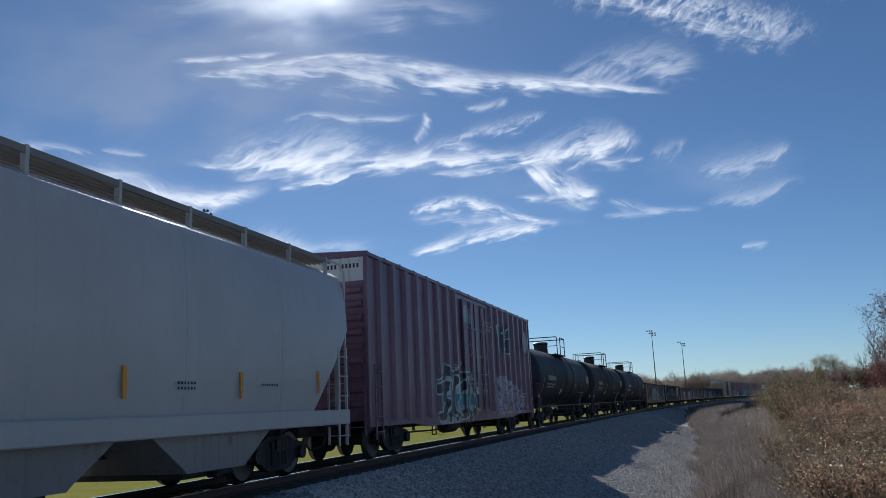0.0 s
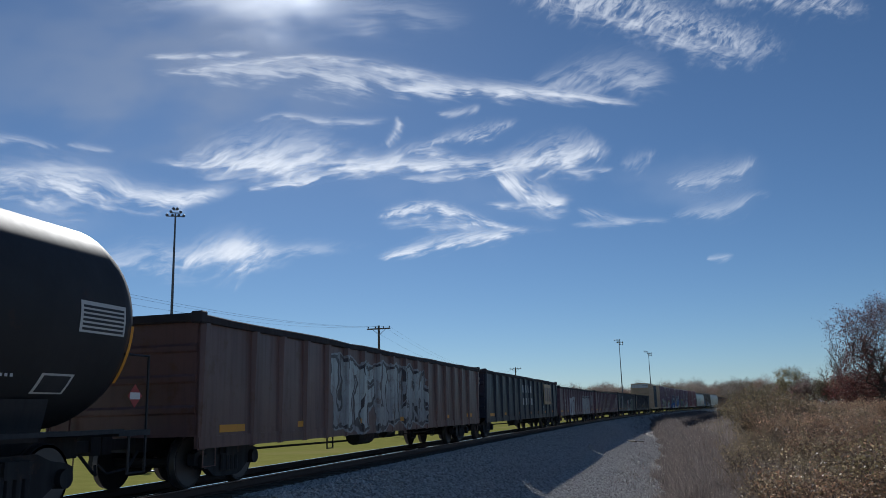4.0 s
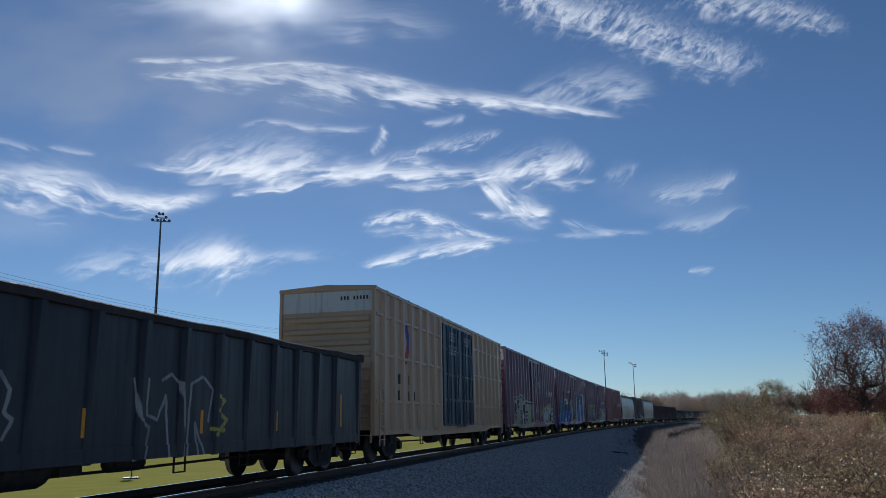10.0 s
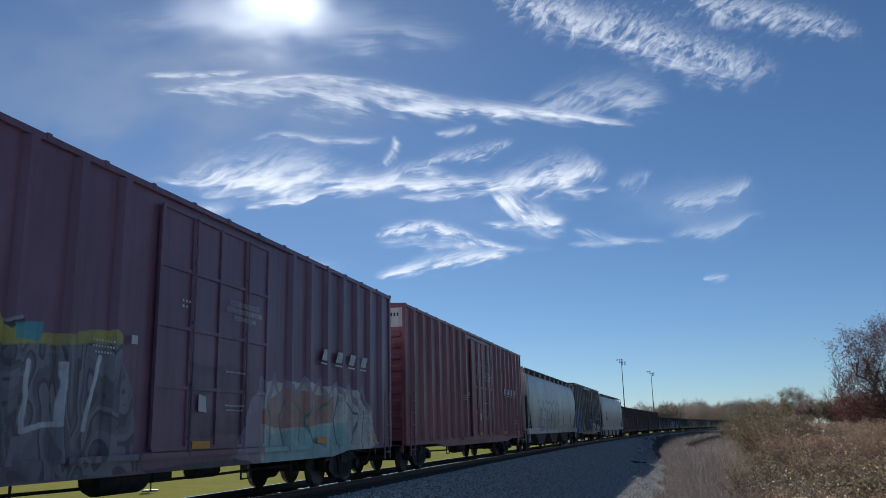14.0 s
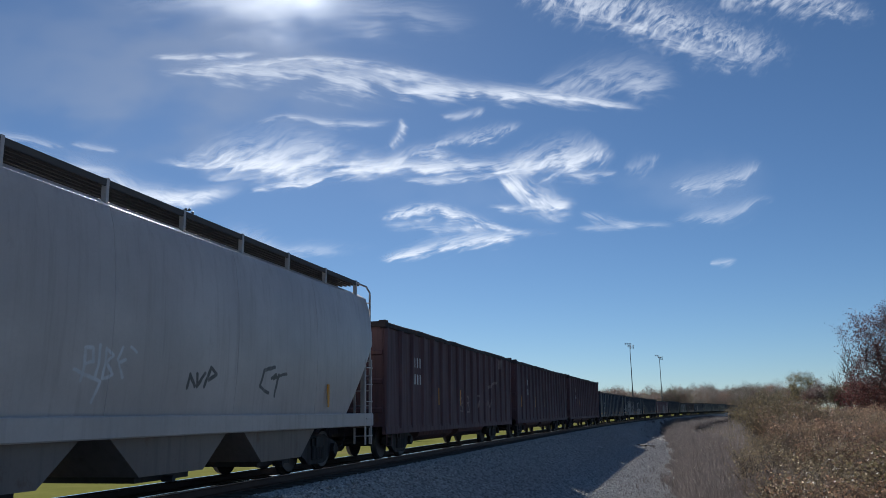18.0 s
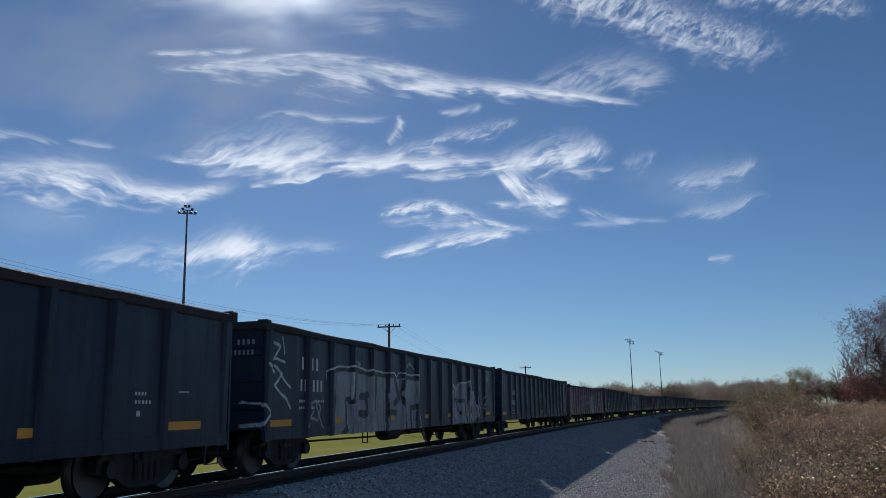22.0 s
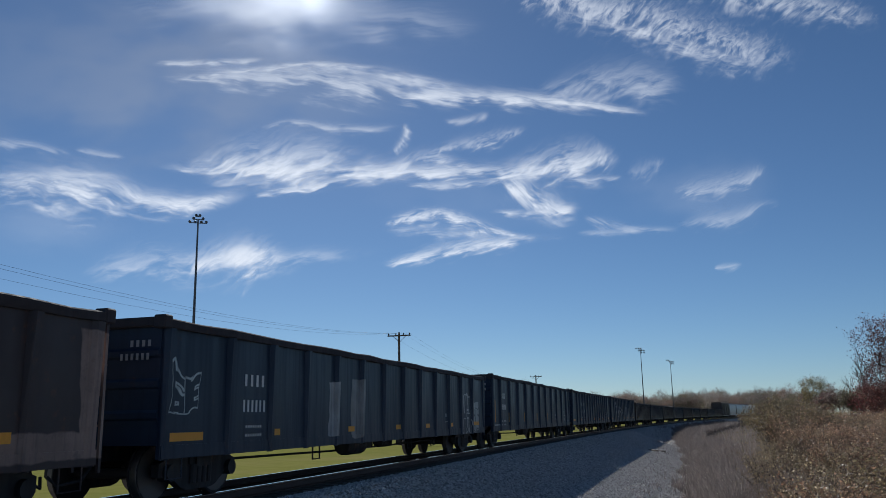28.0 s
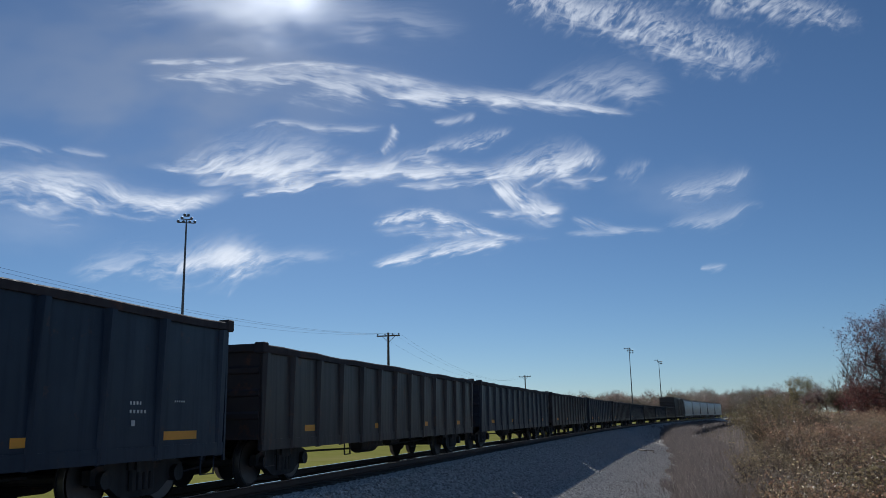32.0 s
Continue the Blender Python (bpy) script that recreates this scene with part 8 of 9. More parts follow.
    bb = s.math("ADD", bb, s.math("MULTIPLY", s.math("SUBTRACT", lump, 0.5), 0.7))
    aa = s.math("ADD", a, s.math("MULTIPLY", s.math("SUBTRACT", fib, 0.5), 0.25))
    upper = s.math("MULTIPLY", s.math("MAXIMUM", bb, 0.0), WIDEN / up)
    lower = s.math("MULTIPLY", s.math("MAXIMUM", s.math("MULTIPLY", bb, -1.0), 0.0), WIDEN / down)
    off = s.math("ADD", upper, lower)
    across = s.math("POWER", 2.718, s.math("MULTIPLY", s.math("MULTIPLY", off, off), -1.1))
    ends = s.math("MULTIPLY", s.span(aa, 0.0, 0.22), s.span(aa, 0.78, 1.0, 1, 0))
    if weave == 3:
        mid = s.math("MULTIPLY", s.math("SUBTRACT", aa, 0.5), 3.0)
        ends = s.math("MULTIPLY", ends, s.math("POWER", 2.718, s.math("MULTIPLY", s.math("MULTIPLY", mid, mid), -1.1)))
    rim = s.math("MULTIPLY", s.span(s.math("ABSOLUTE", b), 0.7, 1.0, 1, 0), s.math("MULTIPLY", s.span(a, 0.0, 0.1), s.span(a, 0.9, 1.0, 1, 0)))
    env = s.math("MULTIPLY", s.math("MULTIPLY", across, ends), rim)
    g = s.math("ADD", s.math("MULTIPLY", s.math("SUBTRACT", fib, 0.5), 2.2), s.math("MULTIPLY", s.math("SUBTRACT", fine, 0.5), fgain))
    g = s.math("ADD", g, s.math("MULTIPLY", s.math("SUBTRACT", lump, 0.5), 1.5))
    g = s.math("ADD", g, s.math("MULTIPLY", env, 0.35))
    if weave == 3:
        g = s.math("ADD", s.math("MULTIPLY", s.math("SUBTRACT", lump, 0.5), 0.8), 0.75)
    al = s.math("MULTIPLY", env, s.span(g, -0.3, 0.95, 0.03, 1.08))
    al = s.math("MINIMUM", s.math("MULTIPLY", al, dense * THICK), 0.95)
    nt = s.t
    # emission stands in for sunlight on the cloud; no lamp lights it
    em = nt.nodes.new("ShaderNodeEmission")
    em.inputs["Color"].default_value = (0.95, 0.97, 1.0, 1)
    em.inputs["Strength"].default_value = glow
    tr = nt.nodes.new("ShaderNodeBsdfTransparent")
    mx = nt.nodes.new("ShaderNodeMixShader")
    nt.links.new(al, mx.inputs[0])
    nt.links.new(tr.outputs[0], mx.inputs[1])
    nt.links.new(em.outputs[0], mx.inputs[2])
    nt.links.new(mx.outputs[0], nt.nodes["Material Output"].inputs["Surface"])
    nt.nodes.remove(s.b)
    return s.m


def spline(pts, n):
    """Catmull-Rom through the points, n samples a span."""
    q = [2 * np.array(pts[0]) - np.array(pts[1])] + [np.array(p, float) for p in pts] + [2 * np.array(pts[-1]) - np.array(pts[-2])]
    out = []
    for i in range(1, len(q) - 2):
        for j in range(n):
            t = j / n
            a, b, c, d = q[i - 1], q[i], q[i + 1], q[i + 2]
            out.append(0.5 * ((2 * b) + (c - a) * t + (2 * a - 5 * b + 4 * c - d) * t * t + (3 * b - a - 3 * c + d) * t ** 3))
    out.append(np.array(pts[-1], float))
    return out


CLOUD_GLOW = 0.79
THICK = 0.84
WIDEN = 2.6
DRIFTING = []


def build_cloud(key, name, dense, lean, up, down, weave, pts):
    if weave < 2:
        pts = tuple((az, el, w * 0.86) for az, el, w in pts)
    path = spline(pts, 8)
    m = 12
    v, run, edge = [], [], []
    far = 0.0
    for i, (az, el, w) in enumerate(path):
        nxt, prv = path[min(i + 1, len(path) - 1)], path[max(i - 1, 0)]
        tx, ty = (nxt[0] - prv[0]) * math.cos(radians(el)), nxt[1] - prv[1]
        ln = math.hypot(tx, ty) or 1
        nx, ny = -ty / ln, tx / ln
        if i:
            far += math.hypot((az - path[i - 1][0]) * math.cos(radians(el)), el - path[i - 1][1])
        for j in range(m + 1):
            b = 2 * j / m - 1
            A = radians(az + nx * b * w * WIDEN / math.cos(radians(el)))
            E = radians(el + ny * b * w * WIDEN)
            r = SKY_R + 4.0 * key
            v.append((r * math.sin(A) * math.cos(E), r * math.cos(A) * math.cos(E), r * math.sin(E)))
            run.append((far, b * w * WIDEN))
            edge.append((i / (len(path) - 1), b))
    f = [(i * (m + 1) + j, (i + 1) * (m + 1) + j, (i + 1) * (m + 1) + j + 1, i * (m + 1) + j + 1) for i in range(len(path) - 1) for j in range(m)]
    me = bpy.data.meshes.new("cloud")
    me.from_pydata(v, [], f)
    ids = [k for q in f for k in q]
    for title, src in (("run", run), ("edge", edge)):
        me.uv_layers.new(name=title).data.foreach_set("uv", [x for k in ids for x in src[k]])
    width = float(np.mean([p[2] for p in pts]))
    # sheets near the sun emit more, to paint its glare; left_haze emits less
    glow = CLOUD_GLOW * {"sun_veil": 1.05, "sun_core": 1.45, "sun_glow": 7.5, "sun_halo": 3.2, "left_haze": 0.5}.get(name, 1.0)
    me.materials.append(cloud_mat(name, dense, lean, up, down, weave, width, glow, key * 3.7))
    me.shade_smooth()
    look_of = "white rippled band of cirrus cloud in a blue sky" if weave == 2 else "feathery white cirrus cloud combed by the wind" if weave == 1 else "thin white cirrus streak, haze or painted sun glow in a blue sky"
    DRIFTING.append(tagged(new("cirrus_cloud", me), look_of, "cloud", "cirrus clouds"))


for key, row in enumerate(CLOUDS):
    build_cloud(key, *row)

# ---------------------------------------------------------------- poles and masts
M["galvanised"] = plain("galvanised_steel", (0.10, 0.105, 0.115), 0.5, 0.6, 0.2, 3)
M["pole_wood"] = plain("pole_wood", (0.10, 0.08, 0.065), 0.9, 0, 0.3, 4)
M["wire"] = plain("dark_wire", (0.02, 0.02, 0.022), 0.6, 0.3)
M["lamp_glass"] = plain("lamp_lens", (0.55, 0.56, 0.58), 0.15, 0.2, 0.1)


def at(az, d, z=0.0):
    a = radians(az)
    return Vector((d * math.sin(a), d * math.cos(a), z))


def field_z(x, y):
    return fall(x - line_x(y), y)


def flood_mast(az, d, top, tiers, turn, label, size=1.0):
    p = at(az, d)
    z0 = field_z(p.x, p.y)
    mast = tagged(new("floodlight_mast"), label, "light mast", "floodlight masts")
    mast.matrix_basis = pose(p.x, p.y, z0, 0, 0, -az)
    H = top - z0
    part("pole", once(("mast_pole", H), lambda k: k.tube((0, 0, 0), (0, 0, H), 0.26, 12, 0.10)), M["galvanised"], mast)
    for ti, (z, xs) in enumerate(tiers):
        part("crossarm", once(("crossarm", H, ti), lambda k: k.box(min(xs) - 0.1, max(xs) + 0.1, -0.06, 0.06, H + z - 0.05, H + z + 0.05)), M["galvanised"], mast)
        for x in xs:
            def head(k):
                k.lathe([(-0.34, 0.05), (-0.28, 0.16), (-0.05, 0.30), (0.03, 0.31)], (0, 0, 0), "y", 14)
                k.box(-0.05, 0.05, -0.3, 0.0, -0.3, 0.1)
            hd = part("floodlight", once("floodlight", head), M["galvanised"], mast, "round floodlight", pose(x, 0.12, H + z + 0.28 * size, -28, 0, turn + 9 * x) @ Matrix.Scale(size, 4))
            part("lens", once("lens", lambda k: k.lathe([(0.031, 0.28), (0.04, 0.02)], (0, 0, 0), "y", 14)), M["lamp_glass"], hd)
    return mast


flood_mast(-33.1, 105.0, 26.6, ((0.5, (-0.25, 0.2)), (0.1, (-0.55, 0.6)), (-0.35, (-1.0, -0.35, 0.4, 1.0))), 20, "tall grey steel mast with a ring of floodlights", 0.62)
flood_mast(-2.42, 330.0, 26.6, ((0.3, (-1.6, -0.7, 0.2)), (-0.6, (-0.6, 0.3, 1.3)), (-1.4, (0.3, 1.3))), -35, "tall steel mast with stepped floodlights beyond the track")
flood_mast(-0.52, 402.0, 26.2, ((0.3, (-1.6, -0.6)), (-0.5, (-0.4, 0.6, 1.3)), (-1.4, (0.6, 1.3))), -35, "tall steel mast with stepped floodlights beyond the track")


def utility_pole(x, y, top):
    z0 = field_z(x, y)
    up = tagged(new("utility_pole"), "weathered wooden utility pole with a crossarm and wires", "utility pole", "utility poles")
    up.matrix_basis = pose(x, y, z0, 0, 0, 1.2)
    H = top - z0
    part("pole", once(("utility", H), lambda k: k.tube((0, 0, 0), (0, 0, H), 0.17, 10, 0.11)), M["pole_wood"], up)
    part("crossarm", once(("arm", H), lambda k: k.box(-1.25, 1.25, -0.06, 0.06, H - 0.4, H - 0.27)), M["pole_wood"], up)
    for s in (-1, 1):
        part("brace", once(("brace", H, s), lambda k: k.tube((s * 0.7, 0.08, H - 0.38), (0, 0.12, H - 1.0), 0.025, 6)), M["pole_wood"], up)
    for xx in (-1.15, -0.35, 0.5, 1.15):
        part("insulator", once(("insulator", H, xx), lambda k: k.lathe([(H - 0.27, 0.03), (H - 0.2, 0.07), (H - 0.12, 0.06), (H - 0.06, 0.02)], (xx, 0, 0), "z", 8)), M["wire"], up)
    return Vector((x, y, top))


POLES = [utility_pole(-25.9, -15.0, 10.2), utility_pole(-27.8, 80.3, 10.2), utility_pole(-29.7, 175.5, 10.2)]
for a, b in zip(POLES, POLES[1:]):
    for xx, dz in ((-1.15, -0.1), (0.5, -0.1), (1.15, -0.1)):
        pts = []
        for i in range(25):
            t = i / 24
            p = a.lerp(b, t)
            pts.append((p.x + xx, p.y, p.z + dz - 2.6 * 4 * t * (1 - t)))
        mk = Make()
        mk.pipe(pts, 0.0055, 5)
        ob = new("overhead_wire", mk.mesh("overhead_wire"))
        dress(ob, [M["wire"]])
        tagged(ob, "thin dark overhead wire sagging between poles", "wire", "overhead wires")

# pale lot, rail fence and small marker beyond the lawn
mk = Make()
mk.box(-170, -35.2, 34, 118, -1.0, -0.905)
lot = new("concrete_lot", mk.mesh("concrete_lot"))
dress(lot, [M["pale_concrete"]])
tagged(lot, "pale concrete lot beyond the lawn", "pavement", kind="structure")
fence = tagged(new("rail_fence"), "low dark steel rail fence along the concrete lot", "fence")
fence.matrix_basis = pose(-34.4, 0, -0.92)
for i in range(36):
    part("post", once("fence_post", lambda k: k.tube((0, 0, 0), (0, 0, 1.05), 0.04, 8)), M["pole_wood"], fence, m=pose(0, 30 + i * 2.6, 0))
for z in (0.45, 0.95):
    part("fence_rail", once(("fence_rail", z), lambda k: k.tube((0, 29.5, z), (0, 121.5, z), 0.03, 8)), M["pole_wood"], fence)
mp = at(-34.0, 37.0)
marker = tagged(new("marker_post"), "small grey marker box on a short post in the lawn", "marker")
marker.matrix_basis = pose(mp.x, mp.y, -0.92, 0, 0, 25)
part("post", once("marker_stem", lambda k: k.tube((0, 0, 0), (0, 0, 0.75), 0.03, 8)), M["galvanised"], marker)
part("box", once("marker_box", lambda k: k.box(-0.2, 0.2, -0.09, 0.09, 0.7, 1.15), bevel=0.02), M["galvanised"], marker)
part("foot", once("marker_foot", lambda k: k.box(-0.3, 0.3, -0.2, 0.2, 0, 0.06)), M["galvanised"], marker)

# ---------------------------------------------------------------- trees
def leafy(name, tones, glow=0.35, rough=0.5, spec=0.4):
    """Leaves or blades: the tone differs from piece to piece, and light shines through."""
    s = Shade(name, rough, spec=spec)
    r = s.island()
    n = len(tones)
    c = s.ramp(r, [(i / max(1, n - 1), t) for i, t in enumerate(tones)])
    # few bright, many dark pieces: sunlit specks and shaded gaps put into the colour
    c = s.mix(1.0, c, s.ramp(s.math("FRACT", s.math("MULTIPLY", r, 37.7)), [(0.0, 0.3), (0.55, 0.68), (0.9, 1.05), (1.0, 1.7)]), "MULTIPLY")
    c = s.mix(s.math("MULTIPLY", s.noise(s.co.outputs["Object"], 0.6, 3), 0.6), c, tuple(x * 0.55 for x in tones[0]))
    c = s.mix(1.0, c, s.ramp(s.rnd(), [(0.0, 0.55), (0.5, 0.95), (1.0, 1.35)]), "MULTIPLY")
    s.done(c)
    nt = s.t
    tr = nt.nodes.new("ShaderNodeBsdfTranslucent")
    nt.links.new(c, tr.inputs["Color"])
    mx = nt.nodes.new("ShaderNodeMixShader")
    mx.inputs[0].default_value = glow
    nt.links.new(s.b.outputs[0], mx.inputs[1])
    nt.links.new(tr.outputs[0], mx.inputs[2])
    nt.links.new(mx.outputs[0], nt.nodes["Material Output"].inputs["Surface"])
    return s.m


M["bark"] = plain("grey_bark", (0.11, 0.09, 0.075), 0.9, 0, 0.35, 6)
# distance haze is put into the far trees' colour: paler bark here
M["far_bark"] = plain("hazed_far_bark", (0.20, 0.175, 0.155), 0.9, 0, 0.3, 2)
M["dark_bark"] = plain("dark_bark", (0.06, 0.045, 0.04), 0.9, 0, 0.35, 6)
M["twigs"] = leafy("bare_twigs", ((0.26, 0.215, 0.19), (0.30, 0.235, 0.20), (0.24, 0.21, 0.20)), 0.55)
M["twigs_olive"] = leafy("olive_twigs", ((0.22, 0.20, 0.125), (0.26, 0.22, 0.14), (0.23, 0.185, 0.13)), 0.55)
# far crowns, likewise lightened for haze
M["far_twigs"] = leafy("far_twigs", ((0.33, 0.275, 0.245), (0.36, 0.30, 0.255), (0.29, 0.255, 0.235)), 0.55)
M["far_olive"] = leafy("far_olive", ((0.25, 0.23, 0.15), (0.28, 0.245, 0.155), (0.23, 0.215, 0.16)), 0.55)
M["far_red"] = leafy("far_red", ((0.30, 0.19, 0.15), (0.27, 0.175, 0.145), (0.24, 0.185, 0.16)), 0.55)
M["shrub_twigs"] = leafy("shrub_twigs", ((0.22, 0.155, 0.12), (0.27, 0.18, 0.13), (0.18, 0.14, 0.12)), 0.35)
M["russet"] = leafy("russet_leaves", ((0.26, 0.085, 0.085), (0.31, 0.11, 0.09), (0.21, 0.07, 0.08), (0.34, 0.16, 0.11)), 0.45)
M["dull_red"] = leafy("dull_red_leaves", ((0.24, 0.105, 0.10), (0.29, 0.13, 0.11), (0.20, 0.09, 0.10), (0.34, 0.18, 0.14)), 0.45)
M["yellow_leaf"] = leafy("yellow_green_leaves", ((0.435, 0.333, 0.115), (0.538, 0.397, 0.166), (0.333, 0.282, 0.102)), 0.5)
M["shrub_olive"] = leafy("shrub_olive", ((0.28, 0.225, 0.12), (0.34, 0.265, 0.135), (0.23, 0.20, 0.11), (0.42, 0.29, 0.17)), 0.45)
M["shrub_red"] = leafy("shrub_red", ((0.40, 0.235, 0.155), (0.36, 0.25, 0.16), (0.50, 0.275, 0.17), (0.58, 0.45, 0.29)), 0.5)
M["shrub_brown"] = leafy("shrub_brown", ((0.34, 0.265, 0.155), (0.41, 0.325, 0.175), (0.29, 0.235, 0.15), (0.60, 0.51, 0.36)), 0.5)
M["straw"] = leafy("dry_straw", ((0.41, 0.35, 0.33), (0.48, 0.41, 0.375), (0.33, 0.29, 0.29), (0.44, 0.36, 0.32), (0.68, 0.61, 0.55)), 0.35)
M["fluff"] = leafy("pale_seed_heads", ((0.44, 0.385, 0.33), (0.55, 0.495, 0.44), (0.352, 0.264, 0.209)), 0.45)


def grow(rng, height, spread, levels, upright=0.5, kids=(4, 6), trunk=0.35, r0=None):
    """Limbs of one tree: a list of (start, end, radius, radius), and the tips."""
    limbs, tips = [], []
    r0 = r0 or height * 0.018

    def limb(p, way, length, rad, level):
        n = 3 if level < 2 else 2
        pts = [np.array(p)]
        for i in range(n):
            way = way + rng.normal(0, 0.13, 3) + np.array([0, 0, 0.05 * upright])
            way = way / np.linalg.norm(way)
            q = pts[-1] + way * length / n
            a, b = rad * (1 - 0.6 * i / n), rad * (1 - 0.6 * (i + 1) / n)
            limbs.append((pts[-1], q, a, b))
            pts.append(q)
        if level >= levels:
            tips.append((pts[-1], way))
            tips.append((pts[-2], way))
            return
        for i in range(rng.integers(*kids)):
            t = rng.uniform(0.35, 1.0) if level else rng.uniform(0.45, 1.0)
            k = min(n - 1, int(t * n))
            start = pts[k] + (pts[k + 1] - pts[k]) * (t * n - k)
            side = rng.normal(0, 1, 3)
            if level < 2:
                turn = (i * 2.4 + level * 1.1) + rng.normal(0, 0.3)
                side = np.array([math.cos(turn), math.sin(turn), 0.0]) * (1.5 - 0.7 * t) + rng.normal(0, 0.1, 3)
            side -= way * side.dot(way)
            if level >= 2:
                side /= np.linalg.norm(side)
            out = way * (0.55 + 0.5 * upright) + side * spread * rng.uniform(0.6, 1.1) + np.array([0, 0, 0.25 * upright])
            limb(start, out / np.linalg.norm(out), length * rng.uniform(0.5, 0.75), rad * 0.5 * rng.uniform(0.7, 1.1), level + 1)
        tips.append((pts[-1], way))

    limb((0, 0, 0), np.array([rng.normal(0, 0.04), rng.normal(0, 0.04), 1.0]), height * trunk, r0, 0)
    top = max(max(b[2] for a, b, _, _ in limbs), 0.1)
    k = height / top * 0.98
    limbs = [(a * k, b * k, max(c, 0.006), max(d, 0.004)) for a, b, c, d in limbs]
    return limbs, [(p * k, w) for p, w in tips]


def grow_crown(rng, height, radius, foot, count, r0):
    """Limbs of a tree whose boughs fork outwards until they fill a rounded crown."""
    N, up = [np.zeros(3)], [-1]
    stem = 9
    for i in range(1, stem + 1):
        N.append(np.array([rng.normal(0, 0.012) * height, rng.normal(0, 0.012) * height, height * 0.5 * i / stem]))
        up.append(i - 1)
    T = rng.normal(0, 1, (count, 3))
    T /= np.linalg.norm(T, axis=1)[:, None]
    T *= rng.uniform(0.15, 1, (count, 1)) ** 0.42
    lump = 1 + 0.16 * np.sin(3 * np.arctan2(T[:, 1], T[:, 0]) + rng.uniform(0, 6)) + 0.12 * np.sin(5 * T[:, 2] + 2 * T[:, 0])
    half = height * (1 - foot) / 2
    T = T * lump[:, None] * np.array([radius, radius, half]) + np.array([0, 0, height - half])
    T = T[np.argsort(np.linalg.norm(T - np.array([0, 0, height * 0.42]), axis=1))]
    tips = []
    for q in T:
        A = np.array(N[3:])
        cost = np.linalg.norm(A - q, axis=1) + 1.6 * np.maximum(0, A[:, 2] - q[2] + 0.15 * height * 0.2)
        k = int(np.argmin(cost)) + 3
        p, gap = N[k], np.linalg.norm(q - N[k])
        steps = max(1, int(gap / (height * 0.05)))
        for i in range(1, steps + 1):
            t = i / steps
            m = p + (q - p) * t + rng.normal(0, 0.035 * gap, 3) * (i < steps)
            N.append(m)
            up.append(k)
            k = len(N) - 1
        tips.append((N[-1], (N[-1] - N[up[-1]]) / (np.linalg.norm(N[-1] - N[up[-1]]) + 1e-6)))
    load = np.ones(len(N))
    for i in range(len(N) - 1, 0, -1):
        load[up[i]] += load[i]
    rad = r0 * (load / load[0]) ** 0.56
    return [(N[up[i]], N[i], max(rad[up[i]] if up[i] < stem else rad[i] * 1.15, 0.008), max(rad[i], 0.006)) for i in range(1, len(N))], tips


def limb_mesh(limbs, thick=1.0, least=0.0):
    mk = Make()
    limbs = [(a, b, max(c, least), max(d, least * 0.7)) for a, b, c, d in limbs]
    for a, b, c, d in limbs:
        mk.tube(a, b, c * thick, 6 if c > 0.06 else 3, d * thick)
    return mk.mesh("limbs")


def sliver_mesh(rng, tips, per, long, wide, scatter):
    """Many thin twigs about the tips."""
    P = np.repeat(np.array([t[0] for t in tips]), per, 0)
    W = np.repeat(np.array([t[1] for t in tips]), per, 0)
    n = len(P)
    P = P + rng.normal(0, scatter, (n, 3))
    D = W + rng.normal(0, 0.55, (n, 3)) + [0, 0, 0.2]
    D /= np.linalg.norm(D, axis=1)[:, None]
    S = np.cross(D, rng.normal(0, 1, (n, 3)))
    S /= np.linalg.norm(S, axis=1)[:, None]
    L = long * rng.uniform(0.5, 1.3, (n, 1))
    V = np.stack([P - S * wide / 2, P + S * wide / 2, P + D * L], 1).reshape(-1, 3)
    me = bpy.data.meshes.new("twigs")
    me.from_pydata(V.tolist(), [], np.arange(3 * n).reshape(-1, 3).tolist())
    me.materials.append(None)
    return me


def leaf_mesh(rng, P, size, flat=0.6, name="leaves"):
    """A folded leaf of four corners at each place."""
    P = np.asarray(P)
    n = len(P)
    D = rng.normal(0, 1, (n, 3))
    D[:, 2] *= flat
    D /= np.linalg.norm(D, axis=1)[:, None]
    S = np.cross(D, rng.normal(0, 1, (n, 3)))
    S /= np.linalg.norm(S, axis=1)[:, None]
    L = size * rng.uniform(0.6, 1.4, (n, 1))
    V = np.stack([P, P + D * L * 0.5 + S * L * 0.32, P + D * L, P + D * L * 0.5 - S * L * 0.32], 1).reshape(-1, 3)
    me = bpy.data.meshes.new(name)
    me.from_pydata(V.tolist(), [], np.arange(4 * n).reshape(-1, 4).tolist())
    me.materials.append(None)
    return me


def around(rng, tips, per, scatter):
    P = np.repeat(np.array([t[0] for t in tips]), per, 0)
    return P + rng.normal(0, scatter, P.shape)


def tree(name, label, seed, height, spread, levels, upright, crown, bark="bark", kids=(4, 6), trunk=0.35, group="", r0=None, dome=None):
    """crown: ("twigs", per tip, length, width, scatter, material) or ("leaves", per tip, size, scatter, material)."""
    rng = np.random.default_rng(seed)
    limbs, tips = grow_crown(rng, height, dome[0], dome[1], dome[2], r0 or height * 0.02) if dome else grow(rng, height, spread, levels, upright, kids, trunk, r0)
    ob = tagged(new(name), label, "tree", group)
    part("trunk", limb_mesh(limbs, 1.2, 0.022), M[bark], ob, "trunk and limbs")
    for kind, *a in crown:
        if kind == "twigs":
            tagged(part("twig_growth", sliver_mesh(rng, tips, *a[:4]), M[a[4]], ob, "fine bare twigs"), kind="stuff")
        else:
            tagged(part("foliage", leaf_mesh(rng, around(rng, tips, a[0], a[2]), a[1]), M[a[3]], ob, "autumn leaves"), kind="stuff")
    return ob


